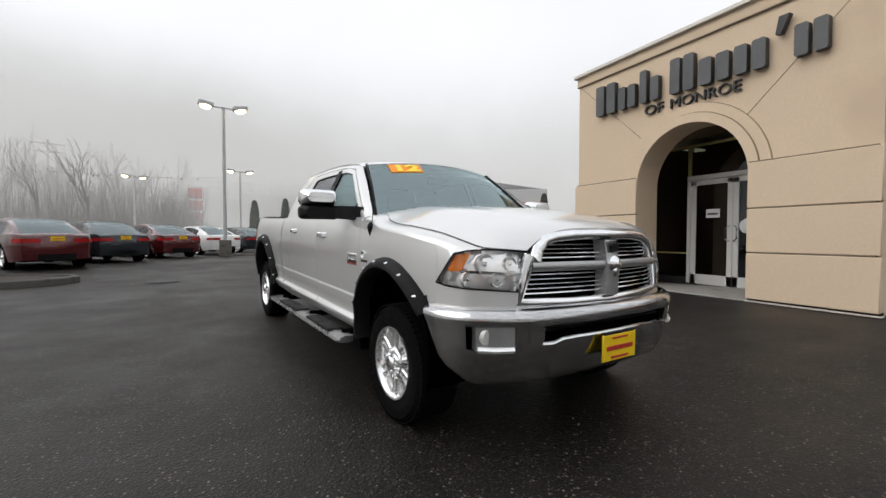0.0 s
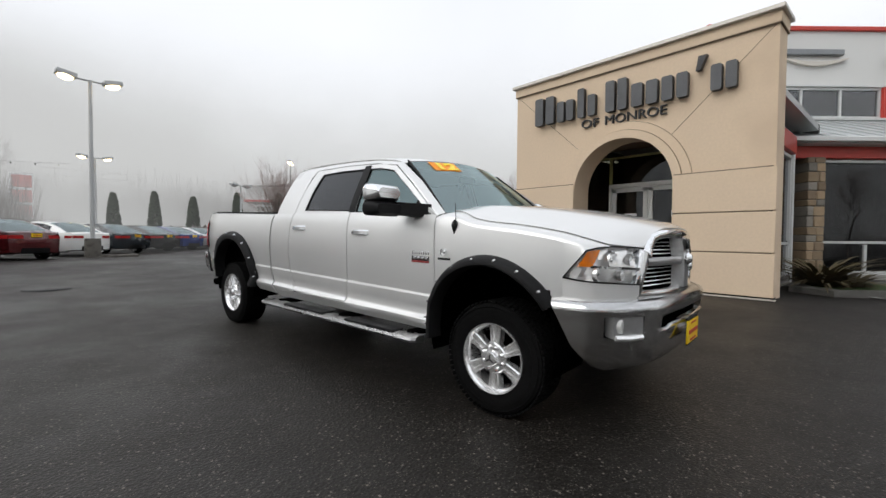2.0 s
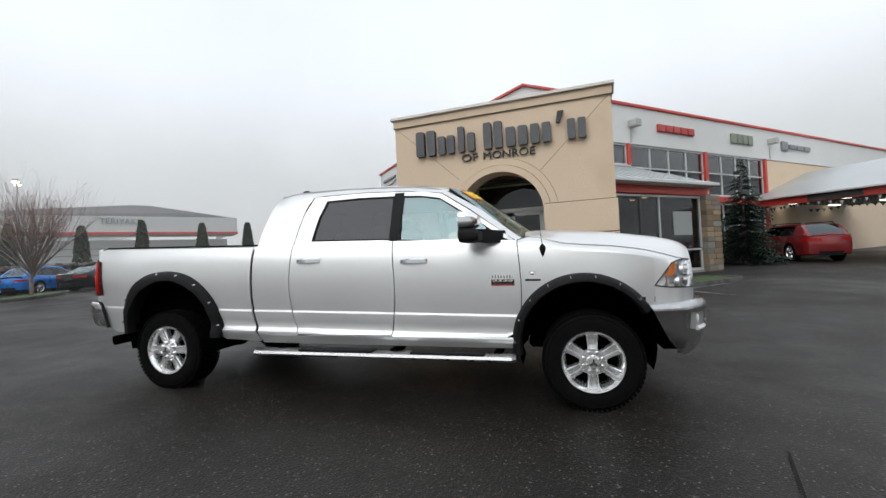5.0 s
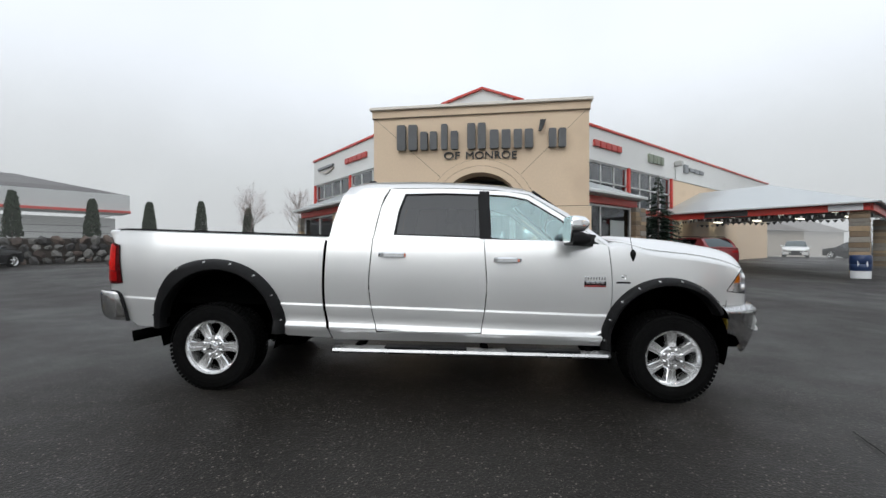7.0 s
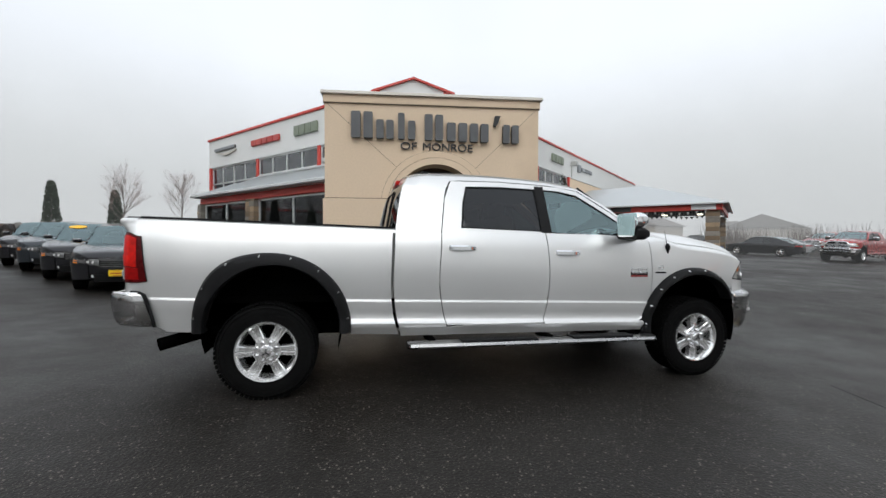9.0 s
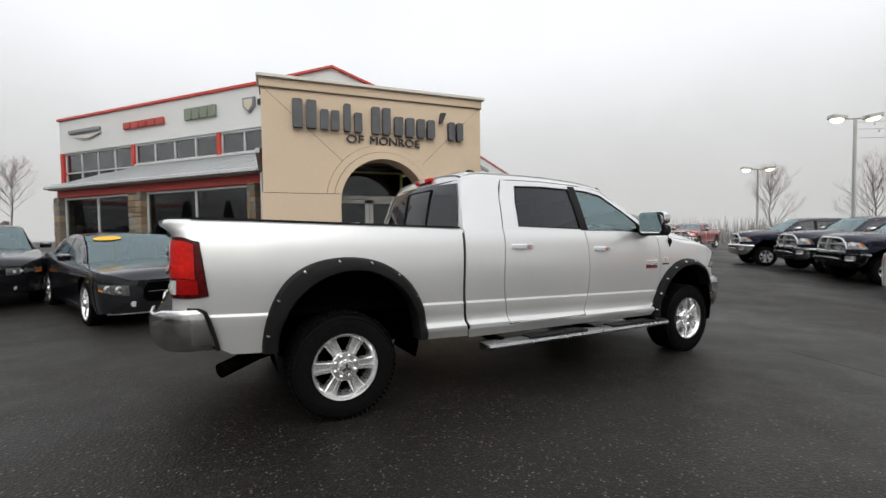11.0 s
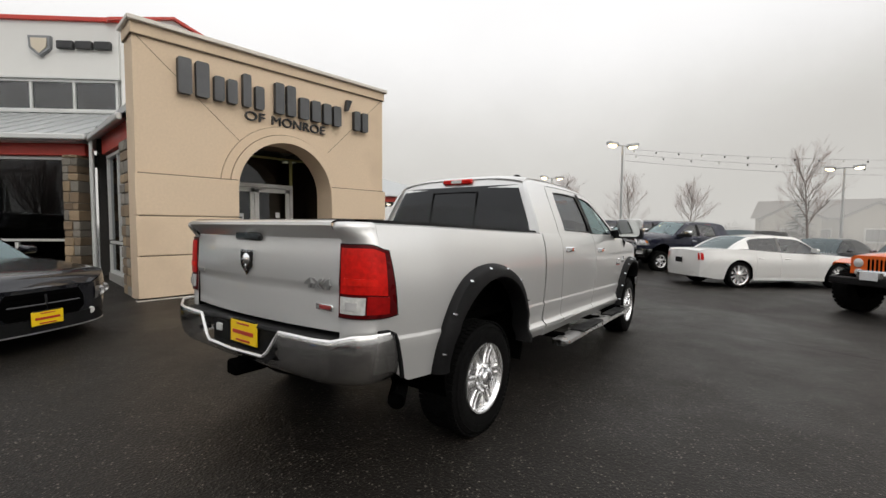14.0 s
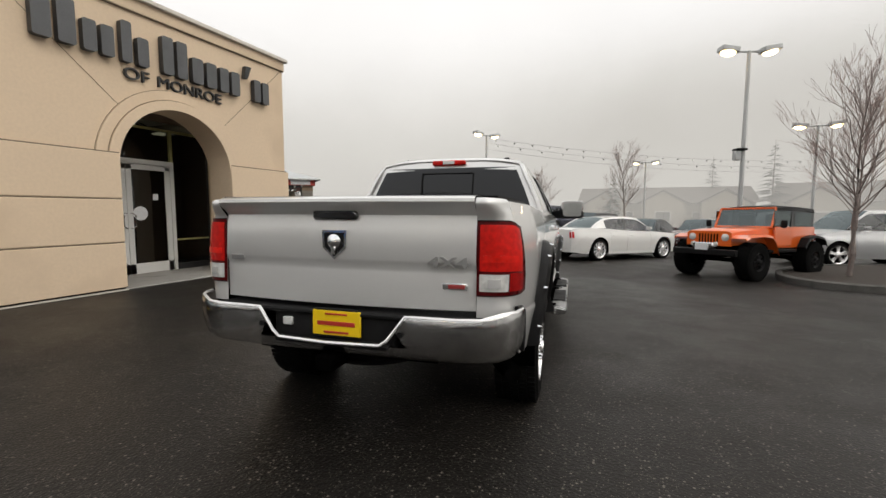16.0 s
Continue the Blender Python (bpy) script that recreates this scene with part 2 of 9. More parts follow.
# ---- surfaces of the setting ----
def asphalt_material():
    m = bpy.data.materials.new("wet_asphalt")
    m.use_nodes = True
    n, l = m.node_tree.nodes, m.node_tree.links
    b = n["Principled BSDF"]
    tc = n.new("ShaderNodeTexCoord")

    def tex(scale, detail=4, kind="ShaderNodeTexNoise", rough=0.55):
        t = n.new(kind)
        t.inputs["Scale"].default_value = scale
        if kind == "ShaderNodeTexNoise":
            t.inputs["Detail"].default_value, t.inputs["Roughness"].default_value = detail, rough
        l.new(tc.outputs["Object"], t.inputs["Vector"])
        return t

    def span(src, a, b_, c, d):
        r = n.new("ShaderNodeMapRange")
        for k, v in zip(("From Min", "From Max", "To Min", "To Max"), (a, b_, c, d)):
            r.inputs[k].default_value = v
        l.new(src, r.inputs["Value"])
        return r.outputs[0]

    def mixed(fac, a, b_):
        x = n.new("ShaderNodeMix")
        x.data_type = "RGBA"
        for key, v in (("Factor", fac), ("A", a), ("B", b_)):
            if isinstance(v, tuple):
                x.inputs[key].default_value = (*v, 1)
            else:
                l.new(v, x.inputs[key])
        return x.outputs["Result"]

    large, mid, grain = tex(0.22, 5), tex(1.3, 6, rough=0.65), tex(70, 2)
    chips = tex(55, kind="ShaderNodeTexVoronoi")
    col = mixed(span(large.outputs[0], 0.4, 0.62, 0, 1), (0.0026, 0.0022, 0.0019), (0.0054, 0.0047, 0.0040))
    col = mixed(span(mid.outputs[0], 0.52, 0.7, 0, 0.6), col, (0.0095, 0.0084, 0.0072))
    col = mixed(span(grain.outputs[0], 0.46, 0.70, 0, 0.55), col, (0.026, 0.0228, 0.0193))
    # pale and dark chips of gravel in the binder, at two sizes
    for scale_, lo_, hi_, tone in ((50, 0.90, 0.93, (0.16, 0.142, 0.122)), (98, 0.78, 0.85, (0.105, 0.093, 0.079)), (62, 0.82, 0.86, (0.003, 0.0027, 0.0024))):
        chip = tex(scale_, kind="ShaderNodeTexVoronoi")
        pick = n.new("ShaderNodeSeparateColor")
        l.new(chip.outputs["Color"], pick.inputs[0])
        stone = n.new("ShaderNodeMath")
        stone.operation = "MULTIPLY"
        l.new(span(pick.outputs[0], lo_, hi_, 0, 1), stone.inputs[0])
        l.new(span(chip.outputs["Distance"], 0.25, 0.42, 1, 0), stone.inputs[1])
        col = mixed(stone.outputs[0], col, tone)
    l.new(col, b.inputs["Base Color"])
    wet = n.new("ShaderNodeMath")
    wet.operation = "ADD"
    l.new(span(large.outputs[0], 0.38, 0.62, 0.0, 0.16), wet.inputs[0])
    l.new(span(mid.outputs[0], 0.3, 0.7, 0.38, 0.52), wet.inputs[1])
    l.new(wet.outputs[0], b.inputs["Roughness"])
    b.inputs["Specular IOR Level"].default_value = 0.34
    b.inputs["Specular Tint"].default_value = (1.0, 0.94, 0.865, 1)
    bp = n.new("ShaderNodeBump")
    bp.inputs["Strength"].default_value, bp.inputs["Distance"].default_value = 0.55, 0.006
    l.new(chips.outputs["Distance"], bp.inputs["Height"])
    l.new(bp.outputs[0], b.inputs["Normal"])
    return m


ASPHALT = asphalt_material()
STUCCO = mat("tan_stucco", (0.70, 0.55, 0.395), 0.85, vary=0.06, scale=0.8, fine=25, bump=0.35, bump_scale=180, second=(0.63, 0.49, 0.35), patch=0.56)
STUCCO_PALE = mat("pale_trim", (0.62, 0.55, 0.44), 0.7, vary=0.06, scale=1.5, bump=0.1)
CAP = mat("cap_flashing", (0.62, 0.58, 0.52), 0.45, 0.2, vary=0.06, scale=2)
JOINT_SHADE = mat("brown_joint_and_shade", (0.19, 0.145, 0.10), 0.9)
LETTER_FACE = mat("sign_face_grey", (0.085, 0.088, 0.092), 0.45, vary=0.2, scale=6, fine=80)
LETTER_SIDE = mat("sign_edge_grey", (0.03, 0.031, 0.033), 0.5)
WHITE_WALL = mat("white_wall_panel", (0.70, 0.70, 0.68), 0.6, vary=0.05, scale=0.7, bump=0.1, second=(0.63, 0.63, 0.61), patch=0.58)
RED_TRIM = mat("red_trim_paint", (0.52, 0.045, 0.03), 0.4, vary=0.12, scale=2)
ALU = mat("window_aluminium", (0.62, 0.63, 0.62), 0.4, 0.25, vary=0.05)
METAL_ROOF = mat("ribbed_metal_roof", (0.50, 0.52, 0.52), 0.38, 0.5, vary=0.08, scale=1.2)
STONE = [mat(n_, c_, 0.8, vary=0.2, scale=8, fine=60, bump=0.5, bump_scale=40, islands=0.25)
         for n_, c_ in (("ledge_stone_tan", (0.30, 0.22, 0.14)), ("ledge_stone_brown", (0.20, 0.145, 0.095)), ("ledge_stone_grey", (0.23, 0.21, 0.18)))]
MORTAR = mat("mortar", (0.16, 0.145, 0.125), 0.9)
# shade of unlit rooms and ceilings is put into this near-black colour
UNLIT_SHADE = mat("unlit_interior_shade", (0.05, 0.048, 0.045), 0.8, vary=0.3)
SHOP_FLOOR = mat("shop_floor", (0.22, 0.20, 0.18), 0.3)
PANE = glass("shop_glass", (0.36, 0.38, 0.40), 0.0, 0.5, 1.6)
# copy of the shop glass, mirror raised for sky sheen in upper windows
PANE_SKYLIT = glass("skylit_window_glass", (0.50, 0.52, 0.54), 0.0, 0.6, 2.3)
CONCRETE = mat("concrete", (0.30, 0.29, 0.27), 0.85, vary=0.15, scale=3, bump=0.3, bump_scale=90, second=(0.22, 0.21, 0.195), patch=0.55)
KERB = mat("kerb_concrete", (0.09, 0.087, 0.08), 0.85, vary=0.25, scale=3, bump=0.4, second=(0.05, 0.048, 0.044), patch=0.5)
SOIL = mat("planting_soil", (0.03, 0.022, 0.016), 0.95, vary=0.4, scale=8, bump=0.8, bump_scale=30)
GRASS = mat("lawn", (0.055, 0.10, 0.025), 0.9, vary=0.4, scale=6, fine=120, bump=0.8, bump_scale=120)
PAINT_LINE = mat("worn_line_paint", (0.30, 0.30, 0.285), 0.8, vary=0.4, scale=5, second=(0.02, 0.0185, 0.017), patch=0.44)

# ---- ground ----
def make_ground():
    def steps(lo, hi, dense_lo, dense_hi):
        a = [-3000, -900, -300, -140]
        v = lo
        while v < hi:
            a.append(v)
            v += 0.7 if dense_lo <= v < dense_hi else 3.0
        return a + [140, 300, 900, 3000]
    xs, ys = steps(-70, 80, -8, 16), steps(-80, 95, -10, 20)
    bm = bmesh.new()
    rows = []
    for y in ys:
        rows.append([(x, y, ground_z(x, y) + 0.012 * noise.noise((x * 0.35, y * 0.35, 0))) for x in xs])
    loft(bm, rows)
    return tagged(link("ground", bm, ASPHALT, smooth=180), "dark wet asphalt of the car lot with pale gravel chips", "asphalt", kind="structure")


make_ground()


# ---- entrance portal ----
PX, PL, PR = 6.97, 8.0, 2.94          # face, ends along y
AC, AZ, AR = 5.416, 2.155, 0.995       # arch: centre, spring, radius
BASE, TOP = 0.22, 4.77


def arch_points(r, foot, n=28):
    pts = [(AC + r, foot)]
    pts += [(AC + r * math.cos(math.pi * k / n), AZ + r * math.sin(math.pi * k / n)) for k in range(n + 1)]
    return pts + [(AC - r, foot)]


def band(bm, r0, r1, x0, x1, foot):
    a, b = arch_points(r0, foot), arch_points(r1, foot)
    rows = [[(x0, *p) for p in a], [(x0, *p) for p in b], [(x1, *p) for p in b], [(x1, *p) for p in a], [(x0, *p) for p in a]]
    return loft(bm, rows)


UNDER_TRIM = mat("black_base_strip", (0.012, 0.011, 0.010), 0.8)
# the ceiling's shade is put into this dark reddish colour
SHADED_SOFFIT = mat("shaded_soffit", (0.12, 0.07, 0.05), 0.8, vary=0.2)
LOBBY_LAMP = glow("lobby_lamp_glass", (1.0, 0.92, 0.6), 3.0)


def entrance_portal():
    it = thing("entrance_portal", "tan stucco entrance portal with an arched doorway", "entrance", pose(0, 0, 0))
    it["kind"] = "structure"
    inner = arch_points(AR, BASE - 0.3)
    outer = []
    n = len(inner)
    for k, (y, z) in enumerate(inner):
        if k == 0:
            outer.append((PL, BASE - 0.3))
        elif k == n - 1:
            outer.append((PR, BASE - 0.3))
        else:
            a = math.pi * (k - 1) / (n - 3)
            dy, dz = math.cos(a), math.sin(a)
            lim = []
            if dy > 1e-6:
                lim.append((PL - AC) / dy)
            if dy < -1e-6:
                lim.append((PR - AC) / dy)
            if dz > 1e-6:
                lim.append((TOP - 0.05 - AZ) / dz)
            s = min(lim)
            outer.append((AC + dy * s, AZ + dz * s))
    # square corners
    outer[1] = (PL, AZ)
    outer[-2] = (PR, AZ)
    ci = min(range(n), key=lambda k: abs(outer[k][0] - PL) + abs(outer[k][1] - TOP + 0.05))
    cj = min(range(n), key=lambda k: abs(outer[k][0] - PR) + abs(outer[k][1] - TOP + 0.05))
    outer[ci], outer[cj] = (PL, TOP - 0.05), (PR, TOP - 0.05)
    x0, x1 = PX + 0.03, PX + 0.56
    rows = [[(x0, *p) for p in inner], [(x0, *p) for p in outer], [(x1, *p) for p in outer], [(x1, *p) for p in inner], [(x0, *p) for p in inner]]
    part("wall", loft(bmesh.new(), rows), STUCCO, it)
    part("inner_arch_band", band(bmesh.new(), AR - 0.004, AR + 0.145, PX - 0.030, PX + 0.05, AZ - 0.1), STUCCO, it)
    part("outer_arch_band", band(bmesh.new(), AR + 0.16, AR + 0.305, PX - 0.002, PX + 0.05, AZ - 0.1), STUCCO, it)
    # lower courses of panels with open joints
    lo = [(BASE + 0.05, 0.955), (0.975, 1.62), (1.64, 2.315)]
    for z0, z1 in lo:
        for y0, y1 in ((AC + AR, PL + 0.03), (PR - 0.03, AC - AR)):
            part("stucco_panel", new_box((PX - 0.005, (y0 + y1) / 2, (z0 + z1) / 2), (0.09, y1 - y0, z1 - z0), 0.008), STUCCO, it)
    for y0, y1 in ((AC + AR - 0.01, PL + 0.05), (PR - 0.05, AC - AR + 0.01)):
        part("base_flashing", new_box((PX + 0.0, (y0 + y1) / 2, BASE + 0.012), (0.11, y1 - y0, 0.02), 0.004), CAP, it)
        # black strip fills the gap, whose shade is put into its colour
        part("base_shadow_gap", new_box((PX + 0.035, (y0 + y1) / 2, BASE + 0.042), (0.07, y1 - y0 - 0.03, 0.034)), UNDER_TRIM, it)
        part("plinth", new_box((PX + 0.25, (y0 + y1) / 2, BASE - 0.2), (0.44, y1 - y0 - 0.06, 0.42)), UNDER_TRIM, it)
    # brown strips: groove shade painted round the arch bands, joints between the courses
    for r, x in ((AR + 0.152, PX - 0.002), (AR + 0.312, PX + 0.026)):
        part("arch_groove", pipe(bmesh.new(), [(x, y, z) for y, z in arch_points(r, AZ - 0.05)], 0.004, 5), JOINT_SHADE, it)
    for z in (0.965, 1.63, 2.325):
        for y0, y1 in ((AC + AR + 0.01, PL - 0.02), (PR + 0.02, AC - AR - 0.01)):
            part("course_groove", new_box((PX - 0.015, (y0 + y1) / 2, z), (0.05, y1 - y0, 0.018)), JOINT_SHADE, it)
    # cornice
    w, m = PL - PR, (PL + PR) / 2
    part("frieze", new_box((PX + 0.29, m, TOP - 0.15), (0.60, w + 0.06, 0.19), 0.01), STUCCO, it)
    part("frieze_groove", new_box((PX + 0.29, m, TOP - 0.252), (0.60, w + 0.055, 0.014)), JOINT_SHADE, it)
    part("cornice_cap", new_box((PX + 0.29, m, TOP - 0.03), (0.74, w + 0.16, 0.075), 0.012), CAP, it)
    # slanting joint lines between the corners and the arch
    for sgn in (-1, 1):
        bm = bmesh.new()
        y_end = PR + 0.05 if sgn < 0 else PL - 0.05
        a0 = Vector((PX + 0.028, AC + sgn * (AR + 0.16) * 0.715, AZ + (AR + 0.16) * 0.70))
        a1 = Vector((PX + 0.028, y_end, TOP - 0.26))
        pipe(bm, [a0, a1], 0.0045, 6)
        part("slanting_joint", bm, JOINT_SHADE, it)
    # vestibule behind the arch
    part("vestibule_floor", new_box((PX + 2.13, AC, BASE - 0.06), (4.2, 3.7, 0.16), 0.01), CONCRETE, it)
    part("vestibule_wall", new_box((PX + 1.02, 7.26, 1.75), (0.92, 0.16, 3.1)), STUCCO, it)
    part("vestibule_wall", new_box((PX + 1.02, 3.66, 1.75), (0.92, 0.16, 3.1)), STUCCO, it)
    part("vestibule_ceiling", new_box((PX + 1.05, AC, 3.25), (0.98, 3.6, 0.08)), SHADED_SOFFIT, it)
    for y in (6.75, 4.2):
        part("ceiling_lamp", new_box((PX + 2.2, y, 3.12), (0.5, 0.22, 0.03), 0.004), LOBBY_LAMP, it, "small lit ceiling lamp")
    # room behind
    part("lobby_back_wall", new_box((PX + 4.2, AC, 1.9), (0.1, 4.9, 3.6)), UNLIT_SHADE, it)
    part("lobby_wall", new_box((PX + 2.7, 7.26, 1.9), (2.4, 0.15, 3.4)), UNLIT_SHADE, it)
    part("lobby_wall", new_box((PX + 2.7, 3.66, 1.9), (2.4, 0.15, 3.4)), UNLIT_SHADE, it)
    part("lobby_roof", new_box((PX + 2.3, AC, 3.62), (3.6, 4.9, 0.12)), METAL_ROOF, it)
    part("reception_desk", new_box((PX + 3.3, AC - 0.5, 0.75), (0.6, 1.8, 1.05), 0.02), mat("desk_wood", (0.16, 0.09, 0.05), 0.4), it)
    return it


entrance_portal()

WHITE_METAL = mat("white_door_metal", (0.66, 0.66, 0.64), 0.4, vary=0.04)
# warm light on the mullions is put into this yellow-green colour
LIT_POST = mat("warm_lit_mullion", (0.42, 0.40, 0.16), 0.45)
HANDLE = mat("brushed_steel", (0.55, 0.55, 0.55), 0.25, 1.0)
PAPER = mat("notice_paper", (0.72, 0.73, 0.74), 0.7)


def entrance_doors():
    it = thing("door_1", "white aluminium double glass entrance door with side glazing", "door", pose(8.45, 0, 0))
    it["kind"] = "structure"
    yl, yr, ym, h, top = 6.33, 4.60, 5.475, 2.34, 3.04
    for y in (yl, yr):
        part("post", new_box((0, y, (BASE + h) / 2), (0.11, 0.07, h - BASE), 0.004), WHITE_METAL, it)
        part("upper_post", new_box((0, y, (h + 0.09 + top) / 2), (0.10, 0.06, top - h - 0.09), 0.004), LIT_POST, it)
    part("transom", new_box((0, (yl + yr) / 2, h + 0.045), (0.12, yl - yr + 0.07, 0.09), 0.004), WHITE_METAL, it)
    part("upper_rail", new_box((0, (yl + yr) / 2, top), (0.09, 3.3, 0.045), 0.004), LIT_POST, it)
    part("fanlight", new_box((0, (yl + yr) / 2, (h + top) / 2 + 0.04), (0.01, yl - yr - 0.06, top - h - 0.11)), PANE, it)
    for sgn, y in ((1, yl), (-1, yr)):
        part("side_pane", new_box((0, y + sgn * 0.42, (BASE + 0.2 + top) / 2), (0.01, 0.76, top - BASE - 0.24)), PANE, it)
        part("side_rail", new_box((0, y + sgn * 0.42, 0.86), (0.05, 0.76, 0.03)), LIT_POST, it)
        part("side_sill", new_box((0, y + sgn * 0.42, BASE + 0.07), (0.08, 0.76, 0.14)), LETTER_SIDE, it)
    for a, b in ((yl - 0.035, ym + 0.004), (ym - 0.004, yr + 0.035)):
        leaf_w, mid = a - b, (a + b) / 2
        leaf = part("leaf", new_box((0, mid, BASE + 0.12), (0.05, leaf_w, 0.20), 0.004), WHITE_METAL, it)
        part("top_rail", new_box((0, mid, h - 0.055), (0.05, leaf_w, 0.1), 0.004), WHITE_METAL, leaf)
        for y in (a - 0.05, b + 0.05):
            part("stile", new_box((0, y, (BASE + h) / 2), (0.05, 0.10, h - BASE - 0.03), 0.004), WHITE_METAL, leaf)
        part("glazing", new_box((0, mid, (BASE + 0.22 + h - 0.1) / 2), (0.008, leaf_w - 0.19, h - 0.32 - BASE)), PANE, leaf)
        hy = b + 0.05 if mid > ym else a - 0.05
        out = 0.05 if mid > ym else -0.05
        bm = bmesh.new()
        pipe(bm, [(-0.03, hy, 1.12), (-0.09, hy, 1.12), (-0.09, hy + out, 1.16), (-0.09, hy + out, 1.36), (-0.09, hy, 1.40), (-0.03, hy, 1.40)], 0.013, 8)
        part("pull_handle", bm, HANDLE, leaf)
        if mid > ym:
            part("notice", new_box((-0.012, mid - 0.03, 1.66), (0.006, 0.27, 0.17)), PAPER, leaf, "white paper notice")
            part("notice_bar", new_box((-0.017, mid - 0.03, 1.65), (0.004, 0.2, 0.04)), LETTER_FACE, leaf)
        else:
            bm = bmesh.new()
            spin(bm, [(0.001, -0.014), (0.13, -0.014), (0.135, -0.010), (0.135, -0.006)], (0, a - 0.24, 1.40), "x", 24)
            part("round_notice", bm, PAPER, leaf, "round white paper notice")
            part("notice", new_box((-0.012, mid - 0.12, 1.72), (0.006, 0.10, 0.12)), PAPER, leaf, "small white notice")
    return it


entrance_doors()


def rounded(w, h, r, n=4):
    pts = []
    for cx, cy, a0 in ((w / 2 - r, h / 2 - r, 0), (-w / 2 + r, h / 2 - r, 90), (-w / 2 + r, -h / 2 + r, 180), (w / 2 - r, -h / 2 + r, 270)):
        for k in range(n + 1):
            a = radians(a0 + 90 * k / n)
            pts.append((cx + r * math.cos(a), cy + r * math.sin(a)))
    return pts


def sign_blocks():
    """The dealer's name as plain raised bars of its size and colour."""
    it = thing("wall_sign", "dark grey raised sign of plain upright bars on stucco", "sign", pose(PX + 0.03, 0, 0))
    # along the wall from and to, height, number of bars
    blocks = ((7.39, 6.90, 0.60, 2), (6.82, 6.42, 0.43, 2), (6.32, 6.17, 0.60, 1), (6.09, 5.92, 0.43, 1), (5.70, 5.27, 0.60, 2), (5.18, 4.70, 0.43, 2), (4.63, 4.19, 0.43, 2), (3.84, 3.46, 0.43, 2))
    for y0, y1, h, n in blocks:
        w = (y0 - y1) * (0.43 if n > 1 else 1.0)
        for k in range(n):
            c = y0 - w / 2 if k == 0 else y1 + w / 2
            z = lerp(3.715, 3.66, (7.4 - c) / 4.0) + h / 2
            bm = bmesh.new()
            plate(bm, [(p + c, q + z) for p, q in rounded(w, h, 0.035)], 0.10, -0.13, "x")
            blk = part("block", bm, [LETTER_SIDE, LETTER_FACE], it, smooth=30)
            for f in blk.data.polygons:
                f.material_index = 1 if abs(f.normal.x) > 0.9 else 0
    bm = bmesh.new()
    plate(bm, [(3.90, 4.30), (4.03, 4.30), (4.07, 4.06), (4.00, 4.06)], 0.10, -0.13, "x")
    part("block", bm, LETTER_SIDE, it)
    return it


sign_blocks()


def words(text, size, depth, material, name, parent=None, label="", wide=None, bold=0.0):
    """Raised words as a mesh lying in x, z and facing -y."""
    c = bpy.data.curves.new(name, "FONT")
    c.body, c.size, c.extrude, c.align_x, c.offset = text, size, depth / 2, "CENTER", bold
    tmp = bpy.data.objects.new(name, c)
    scene.collection.objects.link(tmp)
    bpy.context.view_layer.update()
    me = bpy.data.meshes.new_from_object(tmp.evaluated_get(bpy.context.evaluated_depsgraph_get()))
    bpy.data.objects.remove(tmp)
    me.transform(Matrix.Rotation(radians(90), 4, "X"))
    if wide:
        w = max(v.co.x for v in me.vertices) - min(v.co.x for v in me.vertices)
        me.transform(Matrix.Diagonal((wide / w, 1, 1, 1)))
    me.materials.clear()
    me.materials.append(material)
    ob = new(name, me)
    ob.parent = parent
    if label:
        ob["label"] = label
    return ob


town = thing("sign_lettering", "dark grey raised capital letters above the arch", "sign", pose(PX, 5.415, 3.468, 0.0, 0.9, -90))
for word, wide_, at_ in (("OF", 0.38, -0.66), ("MONROE", 1.18, 0.26)):
    w_ = words(word, 0.245, 0.05, LETTER_SIDE, "lettering", town, wide=wide_)
    w_.matrix_basis = pose(at_, 0, 0)

# ---- showroom wings ----
APEX = (11.76, 5.65)          # where the two wall lines would meet
FRONT_X = 13.1


def stone_pier(parent, s, o, z0, z1, w, d):
    pier = part("pier", new_box((s, o, (z0 + z1) / 2), (w - 0.05, d - 0.05, z1 - z0)), MORTAR, parent, "ledge stone pier")
    z, k = z0, 0
    rnd = random.Random(int(s * 100) + int(o * 10))
    while z < z1 - 0.05:
        h = min(rnd.uniform(0.14, 0.24), z1 - z)
        cut = rnd.uniform(0.35, 0.65)
        for a, b in ((0, cut), (cut, 1)):
            part("stone", new_box((s - w / 2 + w * (a + b) / 2, o, z + h / 2), (w * (b - a) - 0.012, d + rnd.uniform(-0.02, 0.03), h - 0.014), 0.012), STONE[rnd.randrange(3)], pier)
        z += h
    return pier


def window_band(parent, s0, s1, o, z0, z1, n, name="window", mid=None, low_n=None, edge=0.06):
    """A glazed bay: frame, mullions, panes and, below a middle rail, a row of narrower panes."""
    w = part(name, new_box(((s0 + s1) / 2, o, z0 + 0.04), (s1 - s0, 0.12, 0.08), 0.006), ALU, parent)
    part("head", new_box(((s0 + s1) / 2, o, z1 - 0.035), (s1 - s0, 0.12, 0.07), 0.006), ALU, w)
    if mid:
        part("rail", new_box(((s0 + s1) / 2, o, mid), (s1 - s0 - 0.1, 0.1, 0.055), 0.005), ALU, w)
    for za, zb, m in ([(mid or z0, z1, n)] + ([(z0, mid, low_n or n)] if mid else [])):
        for k in range(m + 1):
            part("mullion", new_box((lerp(s0 + 0.03, s1 - 0.03, k / m), o, (za + zb) / 2), (edge, 0.11, zb - za - 0.1), 0.005), ALU, w)
        for k in range(m):
            a, b = lerp(s0, s1, k / m), lerp(s0, s1, (k + 1) / m)
            part("pane", new_box(((a + b) / 2, o, (za + zb) / 2), (b - a - 0.03, 0.012, zb - za - 0.05)), PANE_SKYLIT if za > 4.2 else PANE, w)
    return w


